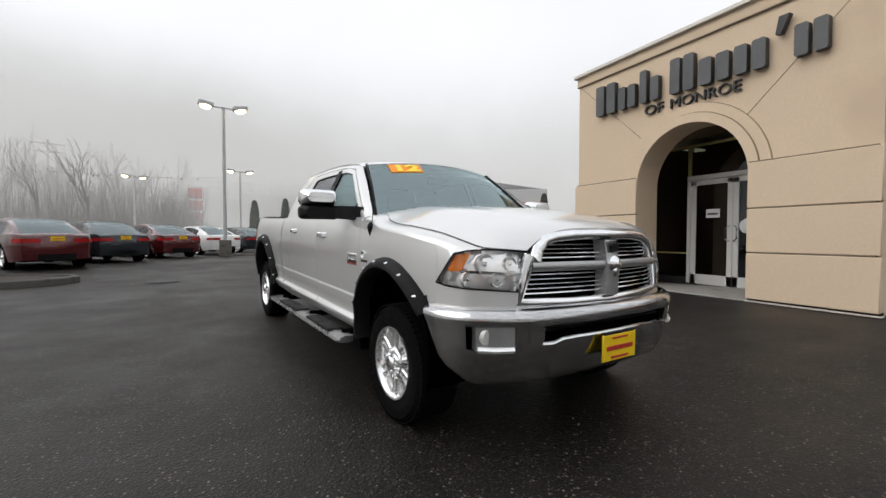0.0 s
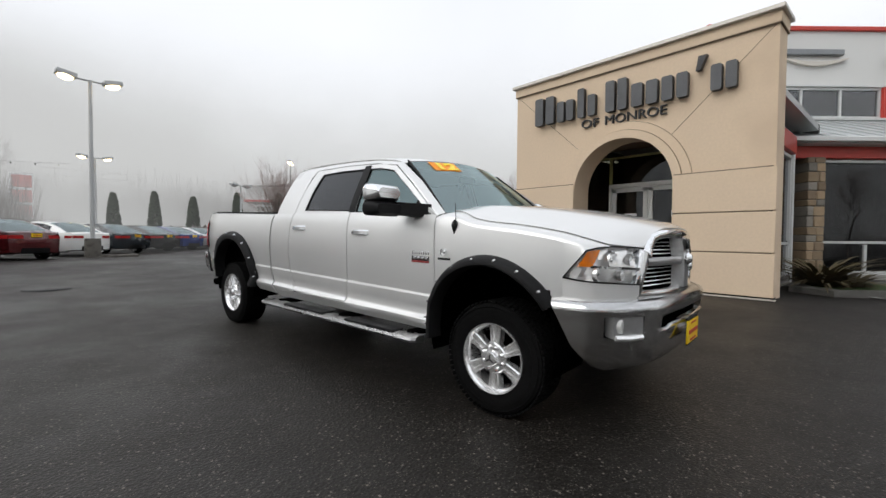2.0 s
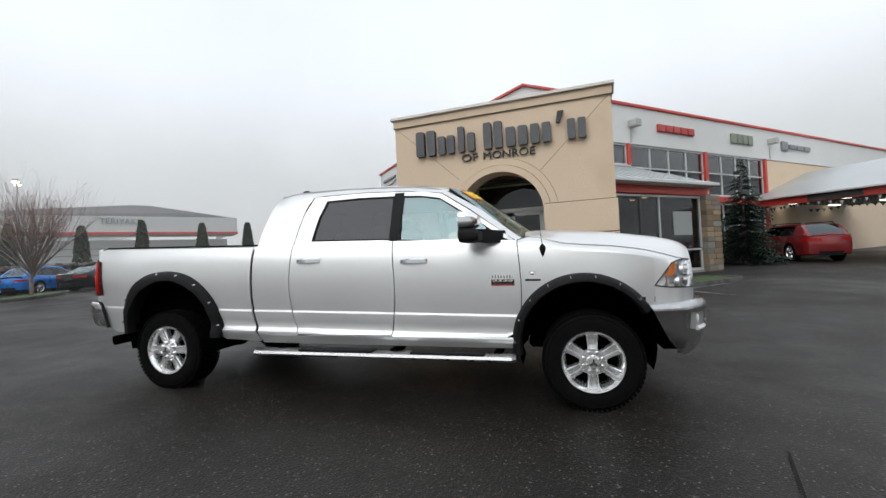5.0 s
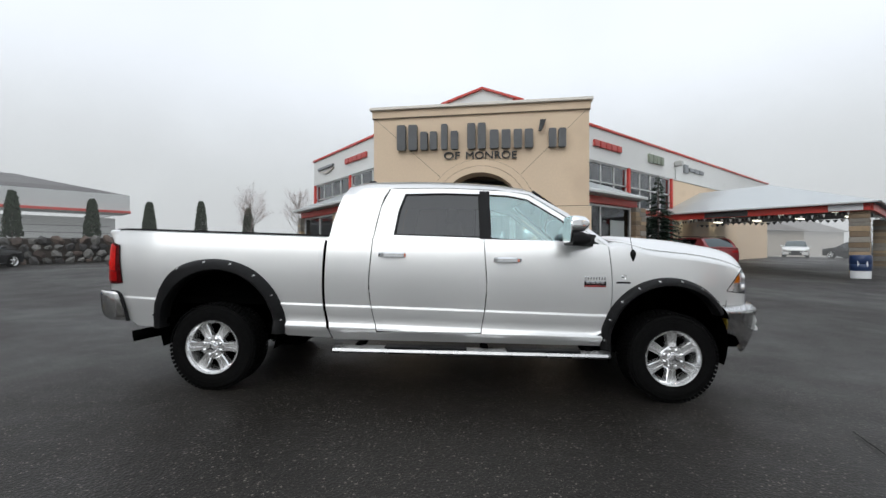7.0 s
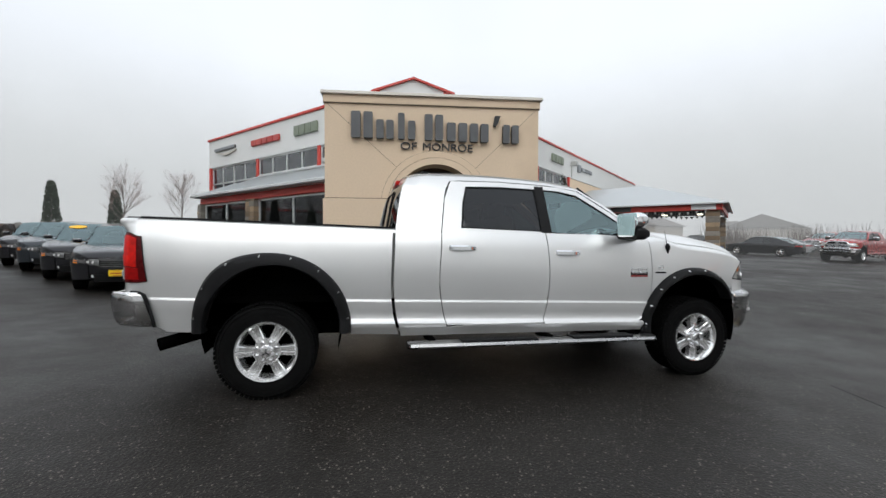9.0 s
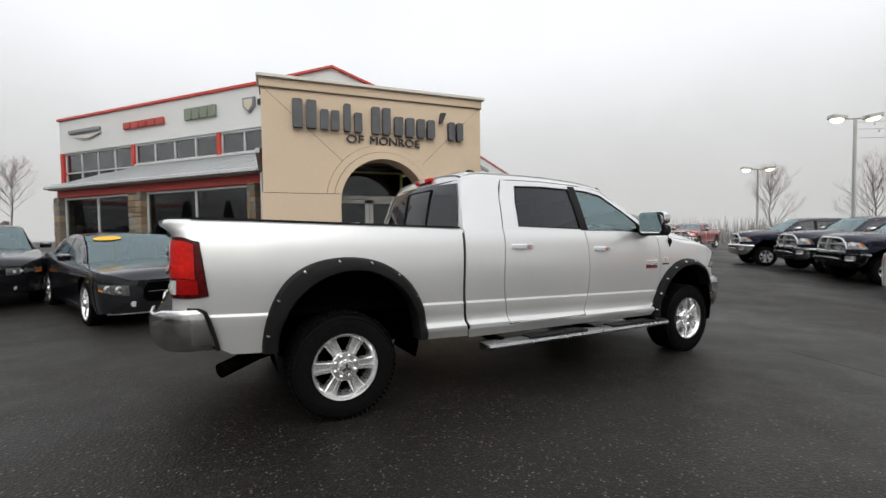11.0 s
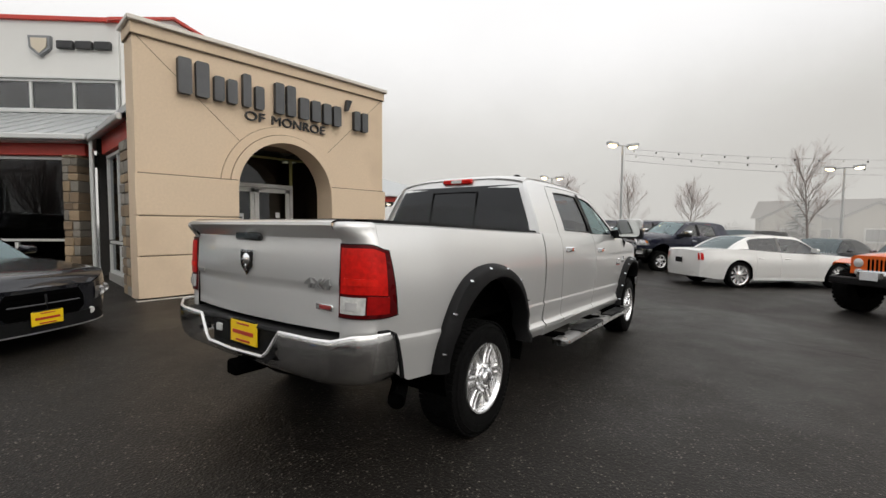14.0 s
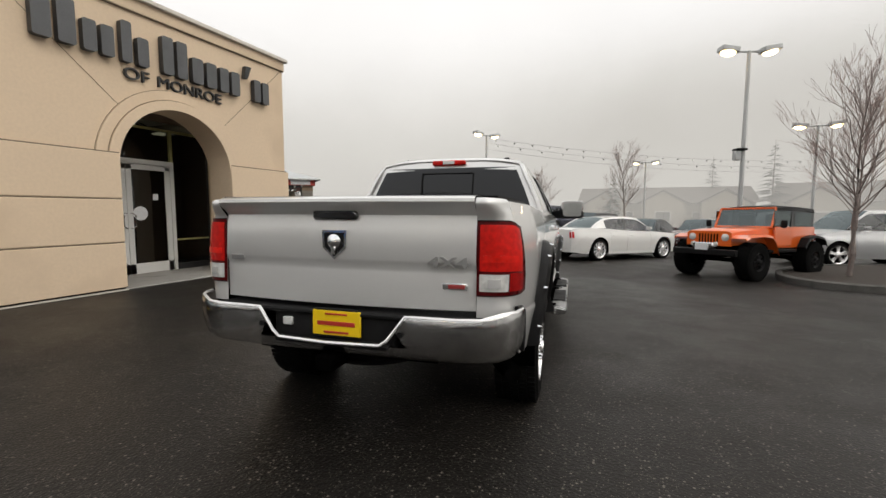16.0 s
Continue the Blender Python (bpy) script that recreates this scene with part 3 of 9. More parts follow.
def logo_bars(parent, s0, s1, o, sgn, z0, z1, material, n):
    """A maker's sign as plain raised bars."""
    for k in range(n):
        a, b = lerp(s0, s1, (k + 0.06) / n), lerp(s0, s1, (k + 0.94) / n)
        part("sign_bar", new_box(((a + b) / 2, sgn * (o + 0.06), (z0 + z1) / 2), (b - a, 0.12, z1 - z0), 0.02), material, parent)


SIGN_RED = mat("sign_red", (0.42, 0.05, 0.04), 0.4)
SIGN_GREEN = mat("sign_olive_grey", (0.20, 0.23, 0.17), 0.4)
SIGN_STEEL = mat("sign_steel", (0.24, 0.25, 0.26), 0.35, 0.6)


WALL_LAMP = mat("lamp_box_grey", (0.42, 0.42, 0.40), 0.5, vary=0.1, scale=5)
RAIN_STREAK = mat("streaked_flashing", (0.55, 0.56, 0.55), 0.5, 0.2, vary=0.1, scale=3)


def showroom_wing(angle, sgn, start, length, posts, shop, piers, awning):
    """One wing: s runs along its wall from APEX, o outward from it."""
    it = thing("showroom_wing", "white showroom wing with red trim and dark glazing", "building", pose(*APEX, 0, 0, 0, angle), group="showroom wings")
    it["kind"] = "structure"
    y = lambda o: sgn * o
    mid, run = (start + length) / 2, length - start
    part("wall", new_box((mid, y(-0.15), 6.12), (run, 0.3, 1.5)), WHITE_WALL, it)
    part("parapet_trim", new_box((mid, y(-0.13), 6.915), (run + 0.1, 0.42, 0.11), 0.01), RED_TRIM, it)
    part("wall_joint", new_box((mid, y(0.008), 5.385), (run, 0.03, 0.045)), ALU, it)
    shop_s, shop_end = shop
    edges = [start] + list(posts)
    for s, e in zip(edges, edges[1:]):
        n = max(2, round((e - s) / 1.22))
        if s < shop_end - 1.5:
            window_band(it, s + 0.09, e - 0.09, y(-0.1), 4.5, 5.36, n)
            part("sill_wall", new_box(((s + e) / 2, y(-0.15), 4.0), (e - s, 0.28, 0.99)), WHITE_WALL, it)
            part("red_post", new_box((e, y(-0.08), 4.93), (0.17, 0.22, 0.88), 0.008), RED_TRIM, it)
        else:
            window_band(it, s + 0.09, e - 0.09, y(-0.1), 3.42, 5.36, n, mid=4.46)
            part("red_beam", new_box(((s + e) / 2, y(-0.06), 3.27), (e - s - 0.2, 0.26, 0.26), 0.01), RED_TRIM, it)
            window_band(it, s + 0.09, e - 0.09, y(-0.1), 0.42, 3.12, n, mid=1.1)
            part("red_post", new_box((e, y(-0.06), 2.85), (0.19, 0.26, 5.05), 0.008), RED_TRIM, it)
    if posts[-1] < length - 1:
        part("tan_wall", new_box(((posts[-1] + length) / 2 + 0.1, y(-0.16), 2.7), (length - posts[-1] - 0.2, 0.28, 5.3)), STUCCO, it)
    # the two wings meet on a slant, so roof, floor and back wall start further along
    def sheet(name, z, h, o0, o1, material):
        bm = bmesh.new()
        a0, a1 = start + max(-o0, 0) * 0.9 + 0.05, start - o1 * 0.9 + 0.05
        plate(bm, [(a0, y(o0)), (length, y(o0)), (length, y(o1)), (a1, y(o1))], h, z, "z")
        part(name, bm, material, it)
    sheet("roof_deck", 6.62, 0.15, -0.3, -5.0, METAL_ROOF)
    sheet("shop_floor", 0.10, 0.2, 0.0, -5.0, SHOP_FLOOR)
    part("back_wall", new_box(((length + start + 5.0) / 2, y(-5.1), 3.5), (length - start - 5.0, 0.2, 6.6)), UNLIT_SHADE, it)
    part("end_wall", new_box((length - 0.1, y(-2.7), 3.5), (0.2, 4.8, 6.7)), WHITE_WALL, it)
    # projecting shopfront under a hipped awning of ribbed sheet
    a, b, top_end = awning
    part("red_fascia", new_box(((a + b) / 2 + 0.1, y(2.36), 3.09), (b - a - 0.35, 0.2, 0.26), 0.01), RED_TRIM, it)
    eave, ridge = (2.75, 3.35), (0.02, 4.44)
    bm = bmesh.new()
    edge_ = [[(a, y(eave[0]), eave[1] + dz), (b, y(eave[0]), eave[1] + dz)] for dz in (0, -0.08)]
    top_ = [[(a + 0.1, y(ridge[0]), ridge[1] + dz), (top_end, y(ridge[0]), ridge[1] + dz)] for dz in (0, -0.08)]
    loft(bm, [edge_[0], top_[0], top_[1], edge_[1], edge_[0]])
    loft(bm, [[edge_[0][1], top_[0][1]], [(b, y(0.02), eave[1] + 0.02), (b, y(0.02), eave[1] + 0.03)]])
    roof = part("awning_roof", bm, METAL_ROOF, it, "pale ribbed metal awning roof")
    nrib = int((b - a) / 0.4)
    for i in range(nrib):
        ss = lerp(a + 0.1, b - 0.1, i / (nrib - 1))
        h = 1.0 if ss < top_end else max(0.08, (b - ss) / (b - top_end))
        bm = bmesh.new()
        pipe(bm, [(ss, y(eave[0]), eave[1] + 0.015), (ss, y(lerp(eave[0], ridge[0], h)), lerp(eave[1], ridge[1], h) + 0.012)], 0.016, 5)
        part("rib", bm, METAL_ROOF, roof)
    part("apron_flashing", new_box(((a + top_end) / 2 + 0.4, y(0.05), 4.47), (top_end - a - 0.8, 0.12, 0.07), 0.01), RAIN_STREAK, it)
    part("gutter", new_box(((a + b) / 2, y(eave[0] + 0.05), 3.30), (b - a, 0.11, 0.12), 0.02), ALU, it)
    part("soffit", new_box(((a + b) / 2 + 0.1, y(2.5), 3.235), (b - a - 0.3, 0.46, 0.03)), WHITE_WALL, it)
    prev = shop_s
    for p, w_ in piers:
        if p - prev > 1.0:
            window_band(it, prev, p - w_ / 2, y(2.3), 0.40, 2.95, 2, mid=1.12, low_n=4)
            part("bulkhead", new_box(((prev + p - w_ / 2) / 2, y(2.3), 0.20), (p - w_ / 2 - prev, 0.16, 0.40)), CONCRETE, it)
        stone_pier(it, p, y(2.3), 0.0, 2.97, w_, 0.5)
        prev = p + w_ / 2
    part("shop_ceiling", new_box(((shop_s + shop_end) / 2, y(1.2), 3.02), (shop_end - shop_s, 2.1, 0.06)), UNLIT_SHADE, it)
    part("shop_floor_front", new_box(((shop_s + shop_end) / 2, y(1.2), 0.22), (shop_end - shop_s, 2.1, 0.12)), SHOP_FLOOR, it)
    part("shop_end_wall", new_box((shop_end - 0.1, y(1.15), 1.62), (0.16, 2.1, 3.1)), STUCCO, it)
    return it


left_wing = showroom_wing(46.4, 1, 1.93, 15.5, (5.5, 10.4, 15.3), (1.2, 11.05), ((1.36, 0.34), (6.45, 0.66), (10.85, 0.36)), (0.82, 11.0, 10.2))
right_wing = showroom_wing(-41.7, -1, 1.75, 34.0, (5.25, 10.2, 15.1), (1.0, 6.6), ((1.2, 0.4), (6.2, 0.86)), (0.35, 6.15, 5.2))
for it, sgn, rows in ((left_wing, 1, ((2.05, 3.48, 6.12, 6.33, LETTER_SIDE, 3), (5.5, 7.2, 5.98, 6.42, SIGN_GREEN, 4), (8.35, 10.85, 6.0, 6.28, SIGN_RED, 5), (12.3, 14.8, 6.18, 6.34, SIGN_STEEL, 1))),
                      (right_wing, -1, ((2.0, 4.1, 6.18, 6.34, SIGN_STEEL, 1), (6.95, 9.4, 6.0, 6.3, SIGN_RED, 5), (12.2, 14.0, 5.95, 6.4, SIGN_GREEN, 4), (16.7, 17.3, 5.9, 6.4, SIGN_STEEL, 1), (17.45, 19.7, 6.05, 6.28, SIGN_STEEL, 3)))):
    for a, b, z0, z1, m, n in rows:
        logo_bars(it, a, b, 0.0, sgn, z0, z1, m, n)
    # plain shield beside one sign, a shallow bowed bar under another
    for sc in ((3.88,) if sgn > 0 else ()):
        bm = bmesh.new()
        pts = [(sc - 0.28, 6.44), (sc + 0.28, 6.44), (sc + 0.26, 6.12), (sc, 5.90), (sc - 0.26, 6.12)]
        loft(bm, [[(p, sgn * o, q) for p, q in pts] for o in (0.0, 0.10)], True, True)
        sh = part("sign_shield", bm, SIGN_STEEL, it, "plain steel shield sign")
        bm = bmesh.new()
        loft(bm, [[(lerp(sc, p, 0.72), sgn * o, lerp(6.2, q, 0.72)) for p, q in pts] for o in (0.09, 0.12)], True, True)
        part("shield_field", bm, STUCCO_PALE, sh)
    bow0, bow1 = (12.4, 14.3) if sgn > 0 else (2.3, 4.1)
    bm = bmesh.new()
    rows_ = []
    for k in range(13):
        q = k / 12
        bend = math.sin(math.pi * q)
        rows_.append([(lerp(bow0, bow1, q), sgn * o, 6.10 - 0.16 * bend + d) for o, d in ((0.0, -0.015 - 0.03 * bend), (0.1, -0.015 - 0.03 * bend), (0.1, 0.015 + 0.05 * bend), (0.0, 0.015 + 0.05 * bend))])
    loft(bm, rows_, True, True)
    part("sign_bow", bm, CAP, it)
for s_, z_ in ((5.42, 6.06), (15.65, 6.2)):
    part("flood_lamp", new_box((s_, -0.2, z_ + 0.08), (0.34, 0.4, 0.28), 0.03), WALL_LAMP, right_wing, "grey wall flood lamp box")
    part("conduit", new_box((s_ - 0.03, -0.02, 5.72), (0.045, 0.04, 0.6)), WALL_LAMP, right_wing)


def gable():
    """Short front wall between the wings with a low red-trimmed gable."""
    it = thing("gable", "white gable with red trim above the entrance", "roof", pose(FRONT_X, 5.73, 0, 0, 0, 0))
    it["kind"] = "structure"
    part("front_wall", new_box((0.16, 0.02, 5.1), (0.3, 2.5, 3.6)), WHITE_WALL, it)
    bm = bmesh.new()
    plate(bm, [(-1.45, 6.88), (1.45, 6.88), (0, 7.38)], 3.0, 0.0, "x")
    part("gable_wall", bm, WHITE_WALL, it)
    for sgn in (-1, 1):
        bm = bmesh.new()
        plate(bm, [(sgn * 1.55, 6.835), (0, 7.375), (0, 7.45), (sgn * 1.55, 6.915)], 3.2, -0.12, "x")
        part("gable_trim", bm, RED_TRIM, it)
    return it


gable()


def return_wall(y, sgn, over):
    """The short stone and glass return between portal and shopfront."""
    it = thing("return_wall", "stone pier and narrow glazing beside the portal", "wall", pose(0, 0, 0))
    it["kind"] = "structure"
    stone_pier(it, 7.85, y, 0.0, 2.95, 0.6, 0.4)
    window_band(it, 8.16, 10.2, y, 0.42, 2.94, 2, mid=1.1)
    part("bulkhead", new_box((9.18, y, 0.22), (2.06, 0.16, 0.44)), CONCRETE, it)
    part("red_fascia", new_box((8.85, y + sgn * 0.03, 3.14), (2.7, 0.2, 0.36), 0.01), RED_TRIM, it)
    bm = bmesh.new()
    y2, y3 = y + sgn * over, y - sgn * 0.9
    loft(bm, [[(7.55, y2, 3.34), (10.42, y2, 3.34)], [(7.55, y3, 3.72), (10.42, y3, 3.72)], [(7.55, y3, 3.64), (10.42, y3, 3.64)], [(7.55, y2, 3.26), (10.42, y2, 3.26)], [(7.55, y2, 3.34), (10.42, y2, 3.34)]])
    part("awning_roof", bm, METAL_ROOF, it)
    part("gutter", new_box((9.05, y2, 3.30), (3.0, 0.1, 0.12), 0.02), ALU, it)
    bm = bmesh.new()
    tube(bm, (10.36, y2 - sgn * 0.02, 0.1), (10.36, y2 - sgn * 0.02, 3.3), 0.045)
    part("downpipe", bm, ALU, it)
    return it


return_wall(7.8, 1, 0.3)
return_wall(3.32, -1, 0.06)


def window_sheet(name, label, angle, sgn, s0, s1, z0, z1, o, colours):
    """A sheet of board hung by the shop glass, in bands of colour from the top."""
    it = thing(name, label, "poster", pose(*APEX, 0, 0, 0, angle))
    n_ = len(colours)
    for k, c in enumerate(colours):
        za, zb = lerp(z1, z0, (k + 1) / n_), lerp(z1, z0, k / n_)
        part("board" if n_ == 1 else "stripe", new_box(((s0 + s1) / 2, sgn * o, (za + zb) / 2), (s1 - s0, 0.012, zb - za)), c, it)
    return it


POSTER_WHITE = mat("poster_paper", (0.34, 0.36, 0.35), 0.7, vary=0.06, scale=3)
POSTER_RED = mat("banner_red", (0.50, 0.05, 0.04), 0.7, vary=0.25, scale=6)
POSTER_BLUE = mat("banner_blue", (0.05, 0.09, 0.40), 0.7, vary=0.25, scale=6)
# poster placed just outside the pane so that the camera sees it bright
window_sheet("window_poster", "white paper poster on the shop window", -41.7, -1, 4.30, 5.30, 1.62, 2.42, 2.318, (POSTER_WHITE,))
window_sheet("hanging_banner", "red and blue banner hanging inside the showroom", 46.4, 1, 3.1, 3.8, 1.8, 2.5, 1.6, (POSTER_RED, POSTER_BLUE))


# ---- vehicle surfaces ----
def car_paint(name, color, metal=0.5, rough=0.28, flake=0.06, coat=1.0, spec=0.5):
    return mat(name, color, rough, metal, vary=flake, scale=0.6, fine=300, coat=coat, spec=spec)


SILVER = car_paint("silver_paint", (0.74, 0.74, 0.73), 0.55, 0.34)
CHROME = mat("chrome", (0.86, 0.87, 0.88), 0.09, 1.0, vary=0.05, scale=4)
STEP_STEEL = mat("worn_bright_steel", (0.38, 0.38, 0.38), 0.28, 1.0, vary=0.15, scale=5)
SATIN = mat("satin_grey_metal", (0.42, 0.42, 0.42), 0.35, 0.8, vary=0.1, scale=6)
BUMPER_CHROME = mat("dulled_chrome", (0.88, 0.88, 0.88), 0.11, 1.0, vary=0.05, scale=3)
ALLOY = mat("polished_alloy", (0.92, 0.92, 0.92), 0.14, 0.85, vary=0.06, scale=8)
BRIGHT = mat("bright_trim_and_highlight", (0.95, 0.95, 0.95), 0.3, 0.6)
RUBBER = mat("tyre_rubber", (0.006, 0.006, 0.006), 0.85, vary=0.3, scale=12, bump=0.2, spec=0.05)
BLACK_PLASTIC = mat("black_plastic", (0.009, 0.009, 0.0095), 0.55, vary=0.2, scale=8, bump=0.15, bump_scale=200, spec=0.16)
BLACK_GLOSS = mat("gloss_black", (0.01, 0.01, 0.011), 0.15, coat=0.5)
# near-black, no gloss: shade in wells, voids and inlets is put into it
UNDERBODY_SHADE = mat("underbody", (0.002, 0.002, 0.002), 1.0, spec=0.0)
RED_LENS = mat("red_lamp_lens", (0.52, 0.010, 0.007), 0.3, vary=0.4, scale=6, coat=0.06, spec=0.15)
DEEP_RED = mat("dark_red_lamp_lens", (0.075, 0.002, 0.003), 0.3, vary=0.2, scale=9, coat=0.06, spec=0.15)
RED_MID = mat("mid_red_lamp_lens", (0.30, 0.005, 0.005), 0.3, vary=0.35, scale=7, coat=0.06, spec=0.15)
RED_HOT = mat("bright_red_facet", (0.66, 0.016, 0.010), 0.3, vary=0.3, scale=12, coat=0.06, spec=0.15)
CLEAR_LENS = mat("clear_lamp_lens", (0.62, 0.62, 0.60), 0.1, 0.1, vary=0.2, scale=20, coat=1.0)
AMBER = mat("amber_lens", (0.95, 0.26, 0.01), 0.15, vary=0.25, scale=30, coat=1.0)
TINTED = glass("tinted_glass", (0.11, 0.11, 0.11), 0.0, 0.9, 1.55)
CLEAR = glass("windscreen_glass", (0.76, 0.95, 0.95), 0.0, 0.97, 3.0, (0.80, 0.98, 1.0))
SIDE_CLEAR = glass("front_door_glass", (0.84, 0.98, 0.97), 0.0, 0.98, 2.5, (0.76, 0.98, 1.0))
SEAT = mat("grey_upholstery", (0.62, 0.61, 0.58), 0.8, vary=0.15)
HEADLINER = mat("pale_headliner", (0.80, 0.80, 0.77), 0.9, vary=0.05)
CABIN = mat("cabin_plastic", (0.46, 0.46, 0.44), 0.6, vary=0.2)
YELLOW = mat("yellow_plate", (0.85, 0.58, 0.01), 0.4, vary=0.04)
PLATE_RED = mat("plate_red", (0.45, 0.03, 0.02), 0.4)
ORANGE_STICKER = mat("orange_sticker", (0.90, 0.30, 0.01), 0.5, vary=0.03)
STICKER_YELLOW = mat("sticker_yellow", (0.95, 0.72, 0.05), 0.5)
BADGE_RED = mat("badge_red", (0.30, 0.03, 0.03), 0.35)
REFLECTOR = mat("lamp_reflector", (0.97, 0.97, 0.96), 0.22, 0.65, vary=0.06, scale=16)
MIRROR_GLASS = mat("mirror_glass", (0.75, 0.78, 0.78), 0.02, 1.0, vary=0.0)


def wheel(parent, x, y, z, r, w, sd, rim_r, spokes=6, rim=None, lugs=True, treads=48, turn=0.0):
    """A wheel with tread blocks, rim, grooved flat spokes, hub and nuts. sd: the side that its face looks to."""
    rim = rim or ALLOY
    f = sd
    prof_ = [(rim_r * 1.0, -w * 0.42), (rim_r * 1.06, -w * 0.5), (r * 0.72, -w * 0.535), (r * 0.86, -w * 0.525), (r * 0.945, -w * 0.47), (r * 0.975, -w * 0.36), (r * 0.98, 0), (r * 0.975, w * 0.36), (r * 0.945, w * 0.47), (r * 0.86, w * 0.525), (r * 0.72, w * 0.535), (rim_r * 1.06, w * 0.5), (rim_r * 1.0, w * 0.42)]
    hold = part("wheel", spin(bmesh.new(), prof_, (0, 0, 0), "y", 56), RUBBER, parent, "black rubber tyre on its rim")
    hold.matrix_basis = pose(x, y, z)
    bm = bmesh.new()
    for k in range(treads):
        for row, off in ((-0.40, 0), (-0.2, 0.5), (0.02, 0), (0.22, 0.5), (0.42, 0)):
            a = 2 * math.pi * (k + off) / treads
            c = (math.cos(a) * r * 0.984, row * w, math.sin(a) * r * 0.986)
            box(bm, c, (0.011, w * 0.17, 2 * math.pi * r / treads * 0.70), tilt=Matrix.Rotation(-a, 4, "Y"))
    part("tread", bm, RUBBER, hold, smooth=0)
    for q in (0.80, 0.895):
        bm = bmesh.new()
        spin(bm, [(r * q - 0.004, f * w * 0.524), (r * q, f * w * 0.536), (r * q + 0.004, f * w * 0.520)], (0, 0, 0), "y", 56)
        part("sidewall_ring", bm, RUBBER, hold)
    bm = bmesh.new()
    spin(bm, [(rim_r * 1.06, f * w * 0.50), (rim_r * 1.05, f * w * 0.54), (rim_r * 1.0, f * w * 0.53), (rim_r * 0.955, f * w * 0.47), (rim_r * 0.92, f * w * 0.42), (rim_r * 0.90, f * w * 0.10), (rim_r * 0.88, -f * w * 0.4)], (0, 0, 0), "y", 56)
    part("rim", bm, rim, hold)
    part("brake_disc", spin(bmesh.new(), [(0.0, f * w * 0.0), (rim_r * 0.88, f * w * 0.0), (rim_r * 0.88, -f * w * 0.1), (0.0, -f * w * 0.1)], (0, 0, 0), "y", 32), UNDERBODY_SHADE, hold)
    wide_ = min(1.0, 6 / spokes)
    for k in range(spokes):
        a = 2 * math.pi * k / spokes + math.pi / 2 + radians(turn)
        bm = bmesh.new()
        rows = []
        for rr, h, yy in ((rim_r * 0.34, 0.150, 0.455), (rim_r * 0.55, 0.165, 0.425), (rim_r * 0.78, 0.185, 0.415), (rim_r * 0.955, 0.215, 0.45)):
            h *= rim_r * wide_
            rows.append([(rr, f * w * (yy - q), c * h) for c, q in ((-1.12, 0.22), (-1.0, 0.03), (-0.84, 0.0), (-0.30, 0.0), (-0.18, 0.045), (0.18, 0.045), (0.30, 0.0), (0.84, 0.0), (1.0, 0.03), (1.12, 0.22))])
        loft(bm, rows, True, True)
        bm.transform(Matrix.Rotation(-a, 4, "Y"))
        part("spoke", bm, rim, hold, smooth=30)
    big = 0.46 if lugs else 0.36
    part("hub", spin(bmesh.new(), [(rim_r * big, f * w * 0.28), (rim_r * big, f * w * 0.445), (rim_r * (big - 0.03), f * w * 0.475), (rim_r * 0.24, f * w * 0.485), (rim_r * 0.225, f * w * 0.57), (rim_r * 0.19, f * w * 0.605), (rim_r * 0.10, f * w * 0.615), (0.001, f * w * 0.615)], (0, 0, 0), "y", 32), rim, hold)
    if lugs:
        for k in range(8):
            a = 2 * math.pi * (k + 0.5) / 8
            c = (math.cos(a) * rim_r * 0.345, 0, math.sin(a) * rim_r * 0.345)
            bm = bmesh.new()
            tube(bm, (c[0], f * w * 0.46, c[2]), (c[0], f * w * 0.575, c[2]), 0.0155, 0.012, 8)
            part("wheel_nut", bm, CHROME, hold)
        bm = bmesh.new()
        for k in range(3):
            a = 2 * math.pi * k / 3 + math.pi / 2
            box(bm, (math.cos(a) * rim_r * 0.075, f * w * 0.618, math.sin(a) * rim_r * 0.075), (rim_r * 0.13, 0.006, rim_r * 0.05), 0.002, tilt=Matrix.Rotation(-a, 4, "Y"))
        part("centre_mark", bm, BLACK_PLASTIC, hold)
    return hold


def number_plate(parent, x, y, z, face, w=0.31, h=0.16, name="plate"):
    """A yellow dealer plate with its script as plain red bars. face: +1 looks to +x."""
    p = part(name, new_box((x, y, z), (0.012, w, h), 0.004), YELLOW, parent, "yellow dealer plate with red script bars")
    part("script_bar", new_box((x + face * 0.008, y, z - 0.002), (0.006, w * 0.78, h * 0.17), 0.002), PLATE_RED, p)
    part("script_bar", new_box((x + face * 0.008, y, z + h * 0.36), (0.006, w * 0.46, h * 0.07), 0.002), PLATE_RED, p)
    part("script_bar", new_box((x + face * 0.008, y, z - h * 0.36), (0.006, w * 0.52, h * 0.09), 0.002), PLATE_RED, p)
    part("frame_edge", new_box((x - face * 0.004, y, z + h * 0.5), (0.016, w * 0.9, 0.02), 0.003), BLACK_PLASTIC, p)
    part("frame_edge", new_box((x - face * 0.004, y, z - h * 0.5), (0.016, w * 0.9, 0.02), 0.003), BLACK_PLASTIC, p)
    return p


# ---- the pickup truck ----
ROOF_EDGE = [(-1.015, 1.395), (-0.998, 1.52), (-0.968, 1.68), (-0.940, 1.79), (-0.885, 1.878), (-0.72, 1.912), (-0.2, 1.925), (0.15, 1.92), (0.5, 1.90), (0.82, 1.855), (1.12, 1.655), (1.475, 1.378)]
